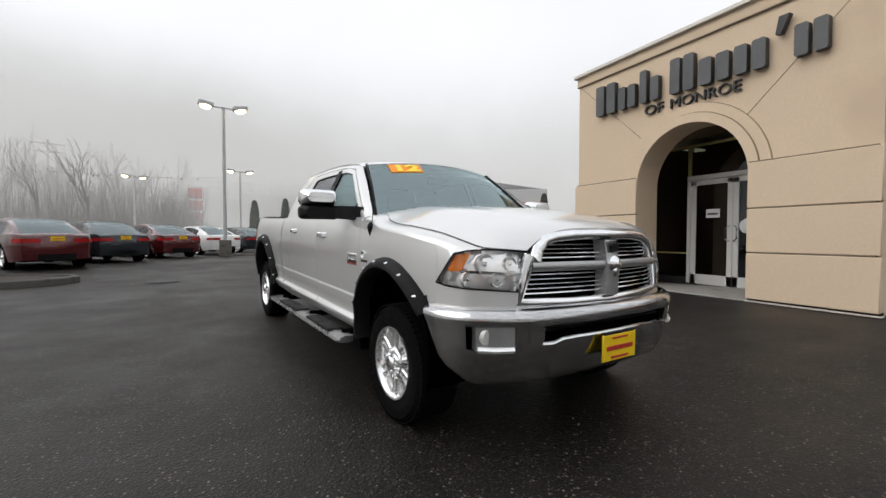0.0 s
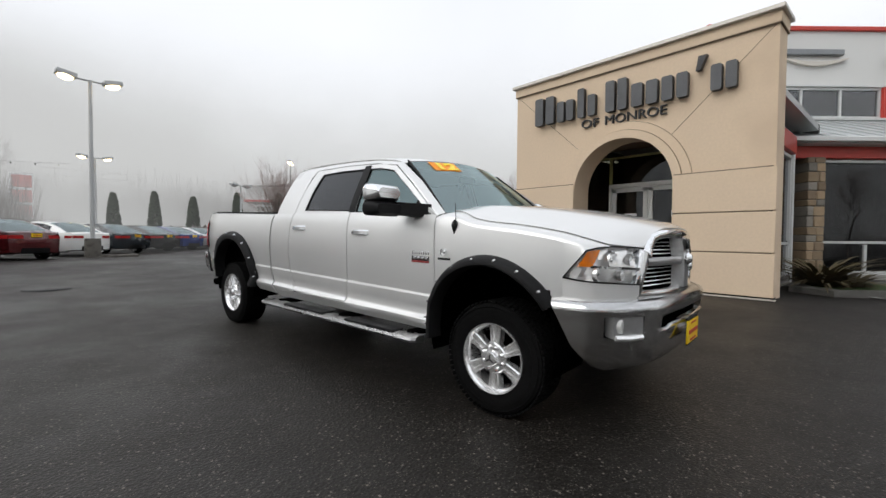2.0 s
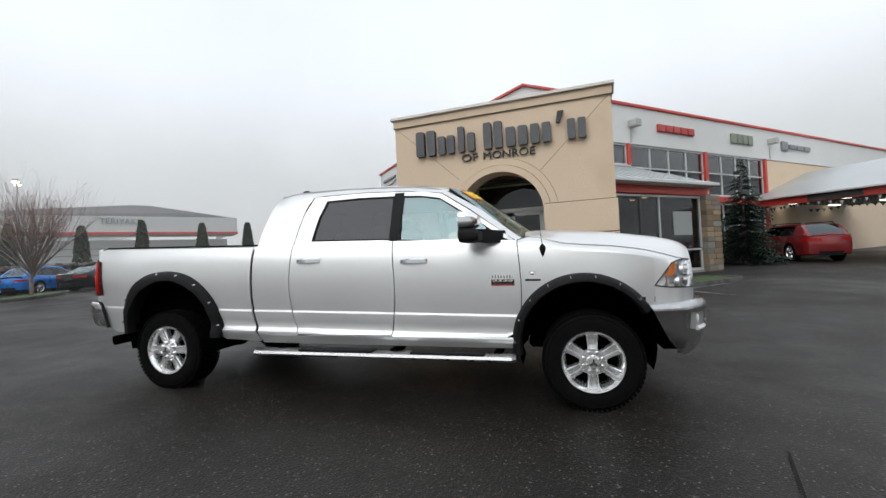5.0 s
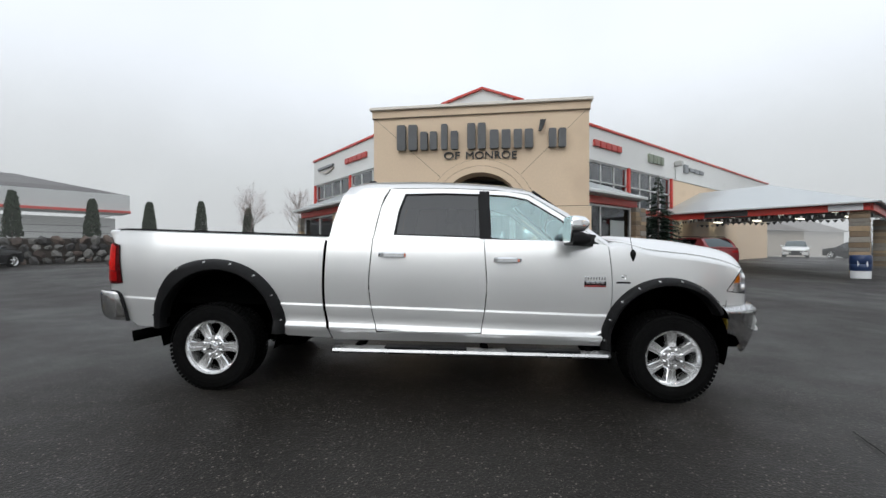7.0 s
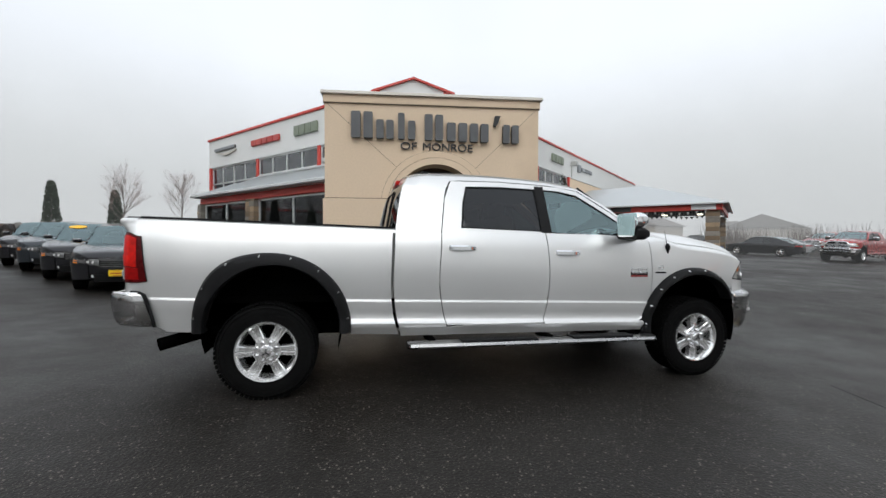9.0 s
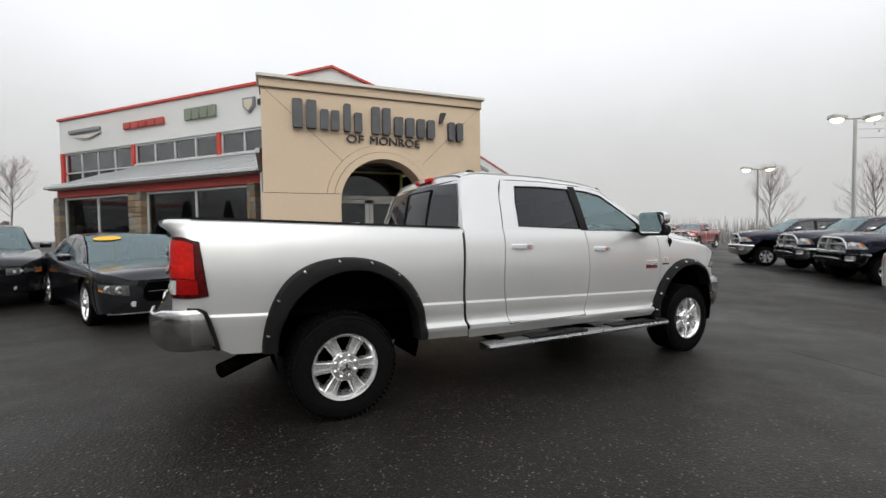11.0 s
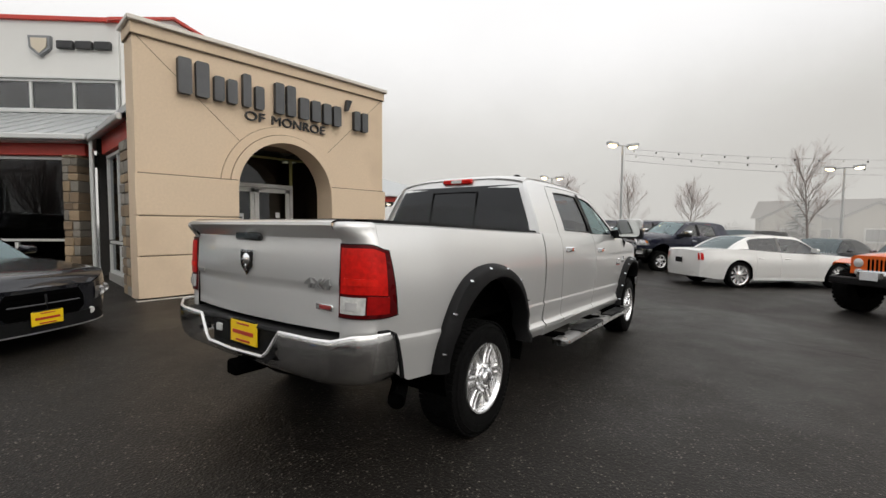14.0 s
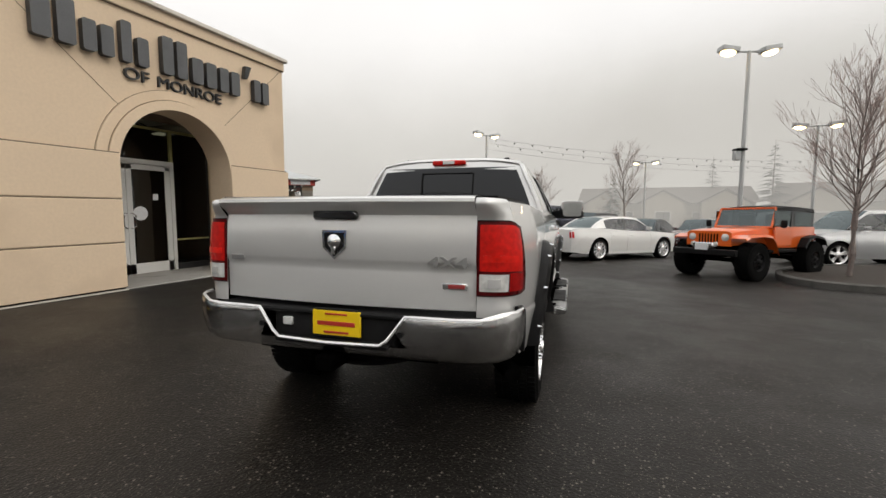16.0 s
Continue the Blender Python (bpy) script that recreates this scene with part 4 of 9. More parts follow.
BODY = [(0.44, 0.925), (0.50, 0.947), (0.55, 0.975), (0.575, 0.991), (0.59, 0.991), (0.612, 0.970), (0.632, 0.961), (0.70, 0.971), (0.772, 0.987), (0.782, 0.986), (0.792, 0.980), (0.802, 0.9805), (0.86, 0.987), (0.95, 0.995), (1.05, 0.999), (1.15, 0.997), (1.25, 0.988), (1.32, 0.974), (1.37, 0.958), (1.40, 0.945)]
# how far the shut lines bow along the truck: (nominal place, rows of height and shift)
SHUTS = [(-1.60, [(0.5, 0.0)]), (-0.98, [(0.50, 0.022), (0.62, -0.020), (0.78, -0.048), (0.96, -0.058), (1.32, -0.050), (1.42, -0.045)]), (-0.574, [(0.56, 0.018), (0.75, -0.030), (0.97, -0.059), (1.35, -0.039)]),
         (0.38, [(0.58, -0.012), (0.80, 0.020), (0.99, 0.030), (1.39, 0.003)]), (1.44, [(0.58, 0.025), (0.75, 0.050), (1.0, 0.062), (1.37, 0.034)]), (1.75, [(0.5, 0.0)])]


BONNET_EDGE = [(1.444, 1.385), (1.53, 1.405), (1.62, 1.40), (1.70, 1.38), (1.80, 1.348), (1.95, 1.325), (2.2, 1.303), (2.45, 1.266), (2.62, 1.222), (2.72, 1.192), (2.80, 1.182), (2.86, 1.174)]
BONNET_SIDE = [(1.444, 0.86), (1.53, 0.82), (1.66, 0.845), (1.80, 0.89), (2.1, 0.91), (2.45, 0.868), (2.62, 0.83), (2.72, 0.785), (2.80, 0.69), (2.86, 0.58)]
LAMP_LOW = [(2.51, 0.952, 0.985), (2.60, 0.935, 0.972), (2.70, 0.89, 0.965), (2.80, 0.77, 0.958), (2.865, 0.655, 0.95)]
LAMP_TOP = [(2.64, 0.925, 1.154), (2.69, 0.87, 1.172), (2.74, 0.79, 1.180), (2.81, 0.675, 1.178), (2.858, 0.580, 1.168)]


def along(path, t):
    """The point at the share t of a path in space."""
    k = min(int(t * (len(path) - 1)), len(path) - 2)
    f = t * (len(path) - 1) - k
    return tuple(lerp(p, q, f) for p, q in zip(path[k], path[k + 1]))


def crease_shift(x):
    """The side's crease falls a little towards the front."""
    return -0.010 - 0.0165 * x


def shut_shift(x, z):
    """The bow of the shut lines, passed on to the panels between them."""
    for (a, p), (b, q) in zip(SHUTS, SHUTS[1:]):
        if a <= x <= b:
            return lerp(curve(p, z), curve(q, z), (x - a) / (b - a))
    return 0.0


def body_y(x, z):
    """Half width of the body's side."""
    zc = z - crease_shift(x) * (1 - smoothstep(0.95, 1.2, z))
    v = curve(BODY, zc)
    if zc < 0.70:
        v = lerp(v, 0.971 - 0.16 * (0.70 - zc), smoothstep(-2.30, -2.42, x))
    v -= 0.16 * smoothstep(2.15, 2.95, x) ** 1.3
    v -= 0.085 * smoothstep(-2.55, -3.2, x)
    return v


def bed_corner_point(u, z, out, sd):
    """The bed's rear corner: u runs from the tailgate's edge round to the side."""
    back = table([(0.8, -0.112), (1.28, -0.103), (1.315, -0.098), (1.345, -0.104), (1.375, -0.138), (1.405, -0.160), (1.45, -0.164)], z) - out
    if u < 0.14:
        return (-3.0 + back, sd * lerp(0.748, 0.785, u / 0.14), z)
    a = math.pi / 2 * (u - 0.14) / 0.86
    x = -3.0 + back * math.cos(a)
    return (x, sd * (0.785 + (body_y(x, min(z, 1.40)) + 0.0065 - 0.785 + out) * math.sin(a)), z)


def glass_y(z):
    return 0.945 - 0.215 * ((z - 1.40) / 0.5) ** 1.15 if z > 1.40 else 0.945


def side_panel(name, parent, paint, sd, xs, zb, zt, label=""):
    bm = bmesh.new()
    rows = []
    for x in xs:
        a, b = zb(x), zt(x)
        zs = [min(max(z + crease_shift(x) * (1 - smoothstep(0.95, 1.2, z)), a), b) for z, _ in BODY]
        zs[0], zs[-1] = a, b
        rows.append([(x + shut_shift(x, z), sd * body_y(x, z), z) for z in zs])
    loft(bm, rows)
    bmesh.ops.remove_doubles(bm, verts=bm.verts[:], dist=1e-5)
    ob = part(name, bm, paint, parent, label, smooth=35)
    thicken(ob, 0.014, 0)
    return ob


def span_steps(a, b, n):
    return [lerp(a, b, k / n) for k in range(n + 1)]


def arch(xc, zc, r, low):
    """The lower edge of a panel that is cut by a wheel arch."""
    def f(x):
        d = abs(x - xc)
        return max(low(x), zc + math.sqrt(r * r - d * d)) if d < r else low(x)
    return f


def frame_ring(name, parent, material, sd, outer, inner, k=5, out=0.0, back=0.02):
    """A door's window frame between two outlines of equal corners."""
    def dense(p):
        return [(lerp(a[0], b[0], i / k), lerp(a[1], b[1], i / k)) for a, b in zip(p, p[1:] + p[:1]) for i in range(k)]
    o, n = dense(outer), dense(inner)
    rows = [[(x, sd * (glass_y(z) + out - back), z) for x, z in o], [(x, sd * (glass_y(z) + out), z) for x, z in o], [(x, sd * (glass_y(z) + out), z) for x, z in n], [(x, sd * (glass_y(z) + out - back), z) for x, z in n]]
    bm = bmesh.new()
    rings = [[bm.verts.new(p) for p in row] for row in rows]
    skin(bm, rings, True)
    return part(name, bm, material, parent, smooth=35)


def pane_between(name, parent, material, sd, low, high, inset=0.012, n=10, m=5):
    bm = bmesh.new()
    rows = []
    def along(p, t):
        tot = sum(math.dist(a, b) for a, b in zip(p, p[1:]))
        d = t * tot
        for a, b in zip(p, p[1:]):
            e = math.dist(a, b)
            if d <= e + 1e-9:
                return (lerp(a[0], b[0], d / e), lerp(a[1], b[1], d / e))
            d -= e
        return p[-1]
    for i in range(n + 1):
        a, b = along(low, i / n), along(high, i / n)
        rows.append([(lerp(a[0], b[0], j / m), sd * (glass_y(lerp(a[1], b[1], j / m)) - inset), lerp(a[1], b[1], j / m)) for j in range(m + 1)])
    loft(bm, rows)
    return part(name, bm, material, parent, smooth=60)


def bumper_face(bm, path, profile, skip=None):
    """Sweep a profile of (out, z) along a plan path of (x, y), with its normals in plan."""
    pts = [Vector((x, y, 0)) for x, y in path]
    rows = []
    for i, p in enumerate(pts):
        d = (pts[min(i + 1, len(pts) - 1)] - pts[max(i - 1, 0)]).normalized()
        nrm = Vector((d.y, -d.x, 0))
        rows.append([bm.verts.new((p.x + nrm.x * o, p.y + nrm.y * o, z)) for o, z in profile])
    for i, (a, b) in enumerate(zip(rows, rows[1:])):
        for k in range(len(profile) - 1):
            ym = (pts[i].y + pts[i + 1].y) / 2
            zm = (profile[k][1] + profile[k + 1][1]) / 2
            if skip and skip(ym, zm):
                continue
            bm.faces.new((a[k], b[k], b[k + 1], a[k + 1]))
    return bm


def pickup(m, paint, name="pickup_truck", label="", flares=True, dealer=True, glass_front=CLEAR):
    it = thing(name, label, "truck", m)
    black = BLACK_PLASTIC
    AR_, AF = (-1.985, 0.575), (1.985, 0.525)
    rr, rf = 0.555, 0.54
    sill = lambda x: 0.50
    bed_low = lambda x: lerp(0.575, 0.50, (x + 3.1) / 2.1) + 0.07 * smoothstep(-2.80, -2.86, x)
    for sd in (-1, 1):
        # bed side, quarter, doors, fender
        bxs = span_steps(-3.0, AR_[0] - rr, 8) + span_steps(AR_[0] - rr, AR_[0] + rr, 36)[1:] + span_steps(AR_[0] + rr, -0.998, 8)[1:]
        side_panel("bed_side", it, paint, sd, bxs, arch(*AR_, rr, bed_low), lambda x: lerp(1.425, 1.39, (x + 3.1) / 2.1))
        # rolled top of the bed side with a dark rail cap
        bm = bmesh.new()
        rows = []
        for x in span_steps(-3.01, -0.998, 12):
            zt, yo = lerp(1.425, 1.39, (x + 3.1) / 2.1), body_y(x, 1.40) - 0.004
            rows.append([(x, sd * yo, zt - 0.02), (x, sd * (yo - 0.01), zt + 0.004), (x, sd * (yo - 0.04), zt + 0.016), (x, sd * (yo - 0.13), zt + 0.016), (x, sd * (yo - 0.14), zt - 0.03)])
        loft(bm, rows)
        part("bed_rail", bm, paint, it)
        bm = bmesh.new()
        loft(bm, [[(x, sd * (body_y(x, 1.4) - 0.052), lerp(1.443, 1.408, (x + 3.1) / 2.1)), (x, sd * (body_y(x, 1.4) - 0.052), lerp(1.458, 1.423, (x + 3.1) / 2.1)), (x, sd * (body_y(x, 1.4) - 0.15), lerp(1.458, 1.423, (x + 3.1) / 2.1)), (x, sd * (body_y(x, 1.4) - 0.15), lerp(1.40, 1.37, (x + 3.1) / 2.1))] for x in span_steps(-3.0, -1.02, 8)])
        part("rail_cap", bm, black, it, "black plastic rail cap")
        side_panel("cab_corner", it, paint, sd, span_steps(-0.971, -0.578, 6), lambda x: 0.56, lambda x: 1.40)
        side_panel("door", it, paint, sd, span_steps(-0.570, 0.376, 10), lambda x: 0.575, lambda x: 1.40)
        front_top = lambda x: 1.40 - 0.03 * smoothstep(0.9, 1.44, x)
        side_panel("door", it, paint, sd, span_steps(0.384, 1.436, 12), lambda x: max(0.565, arch(AF[0], AF[1], rf + 0.02, sill)(x)), front_top)
        side_panel("rocker", it, paint, sd, span_steps(-0.979, 1.43, 12), lambda x: 0.485, lambda x: 0.570 if x > -0.57 else 0.556)
        # wing: from the door to the lamp, its top edge on the bonnet's shut line
        fxs = span_steps(1.444, AF[0] + rf - 0.012, 40)
        low_f = arch(*AF, rf, lambda x: 0.50 if x < 2 else 0.90)
        side_panel("wing", it, paint, sd, fxs, low_f, lambda x: curve(BONNET_EDGE, x) - 0.055)
        # shoulder that rolls from the wing up to the bonnet's shut line
        bm = bmesh.new()
        rows = []
        for x in span_steps(1.444, 2.51, 30):
            zs, ye = curve(BONNET_EDGE, x) - 0.004, curve(BONNET_SIDE, x) + 0.005
            y0 = body_y(x, zs - 0.055) + 0.0065
            rows.append([(x + shut_shift(x, zs - 0.03), sd * lerp(y0, ye, 1 - math.cos(q * math.pi / 2)), zs - 0.055 + 0.055 * math.sin(q * math.pi / 2)) for q in (0, 0.2, 0.4, 0.6, 0.8, 1.0)])
        loft(bm, rows)
        part("wing_shoulder", bm, paint, it, smooth=60)
        # roof rail, pillar and window frames
        wr_o = [(-0.605, 1.402), (-0.560, 1.70), (-0.490, 1.872), (0.0, 1.884), (0.376, 1.874), (0.376, 1.402)]
        wr_i = [(-0.43, 1.43), (-0.40, 1.66), (-0.35, 1.825), (0.0, 1.838), (0.352, 1.832), (0.366, 1.415)]
        wf_o = [(0.384, 1.402), (0.384, 1.872), (0.60, 1.862), (0.80, 1.828), (1.10, 1.632), (1.464, 1.368)]
        wf_i = [(0.44, 1.405), (0.425, 1.83), (0.60, 1.822), (0.785, 1.788), (1.07, 1.605), (1.40, 1.378)]
        frame_ring("window_frame", it, paint, sd, wr_o, wr_i)
        frame_ring("window_frame", it, paint, sd, wf_o, wf_i)
        frame_ring("window_seal", it, black, sd, wr_i, [(lerp(x, -0.03, 0.05), lerp(z, 1.63, 0.06)) for x, z in wr_i], out=-0.004, back=0.015)
        frame_ring("window_seal", it, black, sd, wf_i, [(lerp(x, 0.78, 0.035), lerp(z, 1.6, 0.05)) for x, z in wf_i], out=-0.004, back=0.015)
        part("pillar_trim", loft(bmesh.new(), [[(0.345, sd * (glass_y(z) + 0.003), z), (0.44, sd * (glass_y(z) + 0.003), z)] for z in span_steps(1.405, 1.86, 6)]), BLACK_PLASTIC, it)
        pane_between("side_window", it, TINTED, sd, [wr_i[0], wr_i[5]], [wr_i[1], wr_i[2], wr_i[3], wr_i[4]])
        pane_between("side_window", it, SIDE_CLEAR if dealer else TINTED, sd, [wf_i[0], wf_i[5]], [wf_i[1], wf_i[2], wf_i[3], wf_i[4], wf_i[5]])
        bm = bmesh.new()
        rows = []
        for (xo, zo), (xi, zi) in zip(ROOF_EDGE,
                                      [(-0.613, 1.40), (-0.598, 1.52), (-0.568, 1.70), (-0.545, 1.79), (-0.500, 1.872), (-0.40, 1.882), (0.0, 1.890), (0.2, 1.886), (0.5, 1.876), (0.805, 1.836), (1.106, 1.64), (1.472, 1.366)]):
            y0, y1 = glass_y(zi), glass_y(zo)
            rnd_ = [(xi, sd * y0, zi)]
            for q in (0.34, 0.67, 1.0):
                rnd_.append((lerp(xi, xo, q), sd * (lerp(y0, y1, q) - 0.012 * q * q), lerp(zi, zo, q)))
            rnd_.append((xo + (0.03 if xo > 1.1 else 0.0), sd * (y1 - 0.05), zo + 0.012))
            rows.append(rnd_)
        loft(bm, rows)
        part("roof_rail", bm, paint, it, smooth=50)
        # door handles
        for hx, hz in ((-0.522, 1.25), (0.499, 1.222)):
            bm = bmesh.new()
            yb = body_y(hx, hz)
            rows = []
            for k in range(9):
                t = k / 8
                x = hx + 0.0 + 0.245 * t - 0.03
                o = 0.012 + 0.034 * math.sin(math.pi * t) ** 0.5
                hh = 0.024
                rows.append([(x, sd * (yb + o - 0.014), hz - hh), (x, sd * (yb + o), hz - hh * 0.6), (x, sd * (yb + o), hz + hh * 0.6), (x, sd * (yb + o - 0.014), hz + hh)])
            loft(bm, rows, True, True)
            h = part("door_handle", bm, CHROME, it, "chrome pull handle")
            part("handle_cup", new_box((hx + 0.09, sd * (yb + 0.001), hz - 0.006), (0.17, 0.008, 0.066), 0.003), paint, h)
        # flares
        if flares:
            for (xc, zc), r0, ro, a0, a1, more in ((AR_, rr - 0.045, rr + 0.050, -4, 182, 0.045), (AF, rf - 0.045, rf + 0.030, 30, 190, 0.0)):
                swell = lambda a: ro + more * math.exp(-((math.degrees(a) - 130) / 26) ** 2)
                bm = bmesh.new()
                rows = []
                for k in range(41):
                    a = radians(lerp(a0, a1, k / 40))
                    ca, sa = math.cos(a), math.sin(a)
                    def at(r, o):
                        x, z = xc + ca * r, zc + sa * r
                        return (x, sd * (body_y(x, max(z, 0.6)) + o), z)
                    r1 = swell(a)
                    rows.append([at(r0, -0.05), at(r0, 0.055), at(r0 + 0.012, 0.072), at((r0 + r1) / 2, 0.070), at(r1 - 0.02, 0.055), at(r1, 0.022), at(r1 + 0.003, 0.0)])
                loft(bm, rows)
                fl = part("arch_flare", bm, BLACK_PLASTIC, it, "bolted matt black arch flare")
                nb = 8
                for k in range(nb):
                    a = radians(lerp(a0 + 12, a1 - 12, k / (nb - 1)))
                    r = swell(a) - 0.026
                    x, z = xc + math.cos(a) * r, zc + math.sin(a) * r
                    yb = body_y(x, max(z, 0.6)) + 0.058
                    bm = bmesh.new()
                    tube(bm, (x, sd * (yb - 0.01), z), (x, sd * (yb + 0.012), z), 0.012, 0.007, 8)
                    part("bolt", bm, CHROME, fl)
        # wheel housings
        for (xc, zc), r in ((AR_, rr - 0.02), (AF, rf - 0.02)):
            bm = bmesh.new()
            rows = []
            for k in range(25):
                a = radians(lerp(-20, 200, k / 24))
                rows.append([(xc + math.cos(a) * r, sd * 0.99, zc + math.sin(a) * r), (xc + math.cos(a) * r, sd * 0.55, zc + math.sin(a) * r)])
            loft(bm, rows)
            part("wheel_housing", bm, UNDERBODY_SHADE, it)
        # running board
        bm = bmesh.new()
        pr = [(1.02, 0.455), (1.10, 0.462), (1.155, 0.452), (1.165, 0.43), (1.15, 0.412), (1.08, 0.402), (1.02, 0.41)]
        rows = [[(x, sd * (a if 0 < k < 8 else lerp(a, 1.08, 0.35)), z) for a, z in pr] for k, x in enumerate([-0.92, -0.90, -0.5, 0, 0.4, 0.8, 1.2, 1.42, 1.45])]
        loft(bm, rows, True, True)
        rb = part("running_board", bm, STEP_STEEL, it, "chrome oval running board")
        for a, b in ((-0.46, 0.24), (0.58, 1.20)):
            part("step_pad", new_box(((a + b) / 2, sd * 1.085, 0.462), (b - a, 0.125, 0.02), 0.006), BLACK_PLASTIC, rb)
        for x in (-0.7, 0.4, 1.3):
            part("bracket", new_box((x, sd * 0.93, 0.45), (0.06, 0.26, 0.05), 0.008), UNDERBODY_SHADE, rb)
        # tow mirror: arm, shell, chrome cap, glass
        bm = bmesh.new()
        rows = []
        for t in span_steps(0, 1, 6):
            x, y, z = lerp(1.34, 1.15, t), lerp(0.92, 1.10, t), lerp(1.405, 1.42, t)
            s = lerp(0.055, 0.05, t)
            rows.append([(x - s * 0.9, sd * y, z - s), (x + s, sd * y, z - s), (x + s * 0.7, sd * y, z + s), (x - s * 0.7, sd * y, z + s)])
        loft(bm, rows, True, True)
        mr = part("wing_mirror", bm, BLACK_PLASTIC, it, "black tow mirror with chrome cap")
        bm = bmesh.new()
        loft(bm, [[(x, sd * y, z) for y, z in rounded_at(1.19, 1.412, w_, h_, 0.035)] for x, w_, h_ in ((1.065, 0.29, 0.10), (1.08, 0.30, 0.108), (1.15, 0.295, 0.11), (1.21, 0.24, 0.07))], True, True)
        part("lower_shell", bm, BLACK_PLASTIC, mr)
        bm = bmesh.new()
        loft(bm, [[(x, sd * y, z) for y, z in rounded_at(1.19, 1.532, w_, h_, 0.04)] for x, w_, h_ in ((1.06, 0.28, 0.125), (1.075, 0.29, 0.135), (1.12, 0.287, 0.132), (1.17, 0.265, 0.115), (1.205, 0.21, 0.075))], True, True)
        part("chrome_cap", bm, CHROME, mr, "chrome mirror cap")
        bm = bmesh.new()
        plate(bm, [(sd * y, z) for y, z in rounded_at(1.19, 1.475, 0.24, 0.185, 0.04)], 0.006, 1.052, "x")
        part("mirror_glass", bm, MIRROR_GLASS, mr)
        bm = bmesh.new()
        loft(bm, [[(1.20, sd * (glass_y(1.40) + 0.002), 1.395), (1.405, sd * (glass_y(1.38) + 0.002), 1.378)], [(1.22, sd * (glass_y(1.50) + 0.002), 1.50), (1.235, sd * (glass_y(1.50) + 0.002), 1.495)]])
        part("sail_patch", bm, BLACK_PLASTIC, mr)
        # head lamp: slanting outer edge, chrome chambers behind clear glass
        lo_ = [(x, sd * y, z) for x, y, z in (along(LAMP_LOW, k / 12) for k in range(13))]
        hi_ = [(x, sd * y, z) for x, y, z in (along(LAMP_TOP, k / 12) for k in range(13))]
        def lamp_row(q, inset=0.0, wave=0.0):
            row = []
            for k, (a, b) in enumerate(zip(lo_, hi_)):
                bulge = 0.014 * math.sin(math.pi * q) - inset + wave * math.sin(k * 2.1 + q * 9.0)
                row.append((lerp(a[0], b[0], q) + bulge, lerp(a[1], b[1], q) + sd * (bulge - 0.0) * 0.5, lerp(a[2], b[2], q)))
            return row
        bm = bmesh.new()
        loft(bm, [lamp_row(q) for q in (0, 0.2, 0.4, 0.6, 0.8, 1.0)])
        hl = part("headlamp", bm, HEADLAMP_GLASS, it, "clear headlamp with amber corner")
        bm = bmesh.new()
        loft(bm, [lamp_row(q, 0.036, 0.011) for q in (0, 0.12, 0.25, 0.37, 0.5, 0.62, 0.75, 0.87, 1.0)])
        part("reflector", bm, REFLECTOR, hl, smooth=25)
        bm = bmesh.new()
        loft(bm, [lamp_row(q, 0.014)[1:5] for q in (0.42, 0.6, 0.8, 0.93)])
        part("amber_lamp", bm, AMBER, hl)
        for k, q, r_ in ((7, 0.62, 0.052), (9, 0.25, 0.038), (6, 0.22, 0.040), (10, 0.66, 0.035)):
            c = lamp_row(q, 0.030)[k]
            bm = bmesh.new()
            spin(bm, [(0.001, -0.02), (r_ * 0.5, -0.014), (r_, 0.006), (r_ * 1.08, 0.008), (r_ * 1.08, -0.02)], c, "x", 20)
            part("lamp_bowl", bm, REFLECTOR, hl)
            bm = bmesh.new()
            spin(bm, [(0.001, 0.012), (r_ * 0.28, 0.004), (r_ * 0.3, -0.016)], c, "x", 12)
            part("bulb_cap", bm, BUMPER_CHROME, hl)
        bm = bmesh.new()
        loft(bm, [[(p[0] - 0.02, p[1], p[2] + d) for p in lamp_row(0.42, 0.0)[4:]] for d in (-0.008, 0.008)])
        part("lamp_divider", bm, CHROME, hl)
        for edge in (hi_, lo_):
            bm = bmesh.new()
            pipe(bm, edge, 0.005, 5)
            part("lamp_seal", bm, BLACK_PLASTIC, hl)
        bm = bmesh.new()
        pipe(bm, [hi_[0], lo_[0]], 0.004, 5)
        part("lamp_seal", bm, BLACK_PLASTIC, hl)
        bm = bmesh.new()
        loft(bm, [[(p[0], p[1], lerp(p[2], 0.85, q)) for p in lo_] for q in (0, 0.5, 1)])
        part("lamp_valance", bm, paint, it)
        # nose of the wing: from the lamp's outer edge over to the bonnet's shut line
        bm = bmesh.new()
        rows = []
        rim_ = [lo_[0], tuple(lerp(a, b, 0.5) for a, b in zip(lo_[0], hi_[0])), hi_[0], hi_[2], hi_[4], hi_[5]]
        for k in range(13):
            t = k / 12
            h_ = along(rim_, t)
            x = lerp(2.50, 2.735, t)
            e = (x, sd * (curve(BONNET_SIDE, x) + 0.004), curve(BONNET_EDGE, x) - 0.004)
            zm = max(h_[2] + 0.002, e[2] - 0.055)
            m_ = (lerp(h_[0], e[0], 0.6), lerp(sd * (body_y(x, zm) + 0.0065), h_[1], smoothstep(0.0, 0.7, t)), zm)
            row = [h_, tuple(lerp(a, b, 0.5) for a, b in zip(h_, m_)), m_]
            row += [(lerp(m_[0], e[0], q), lerp(m_[1], e[1], 1 - math.cos(q * math.pi / 2)), lerp(m_[2], e[2], math.sin(q * math.pi / 2))) for q in (0.2, 0.4, 0.6, 0.8, 1.0)]
            rows.append(row)
        loft(bm, rows)
        part("wing_nose", bm, paint, it, smooth=60)
        bm = bmesh.new()
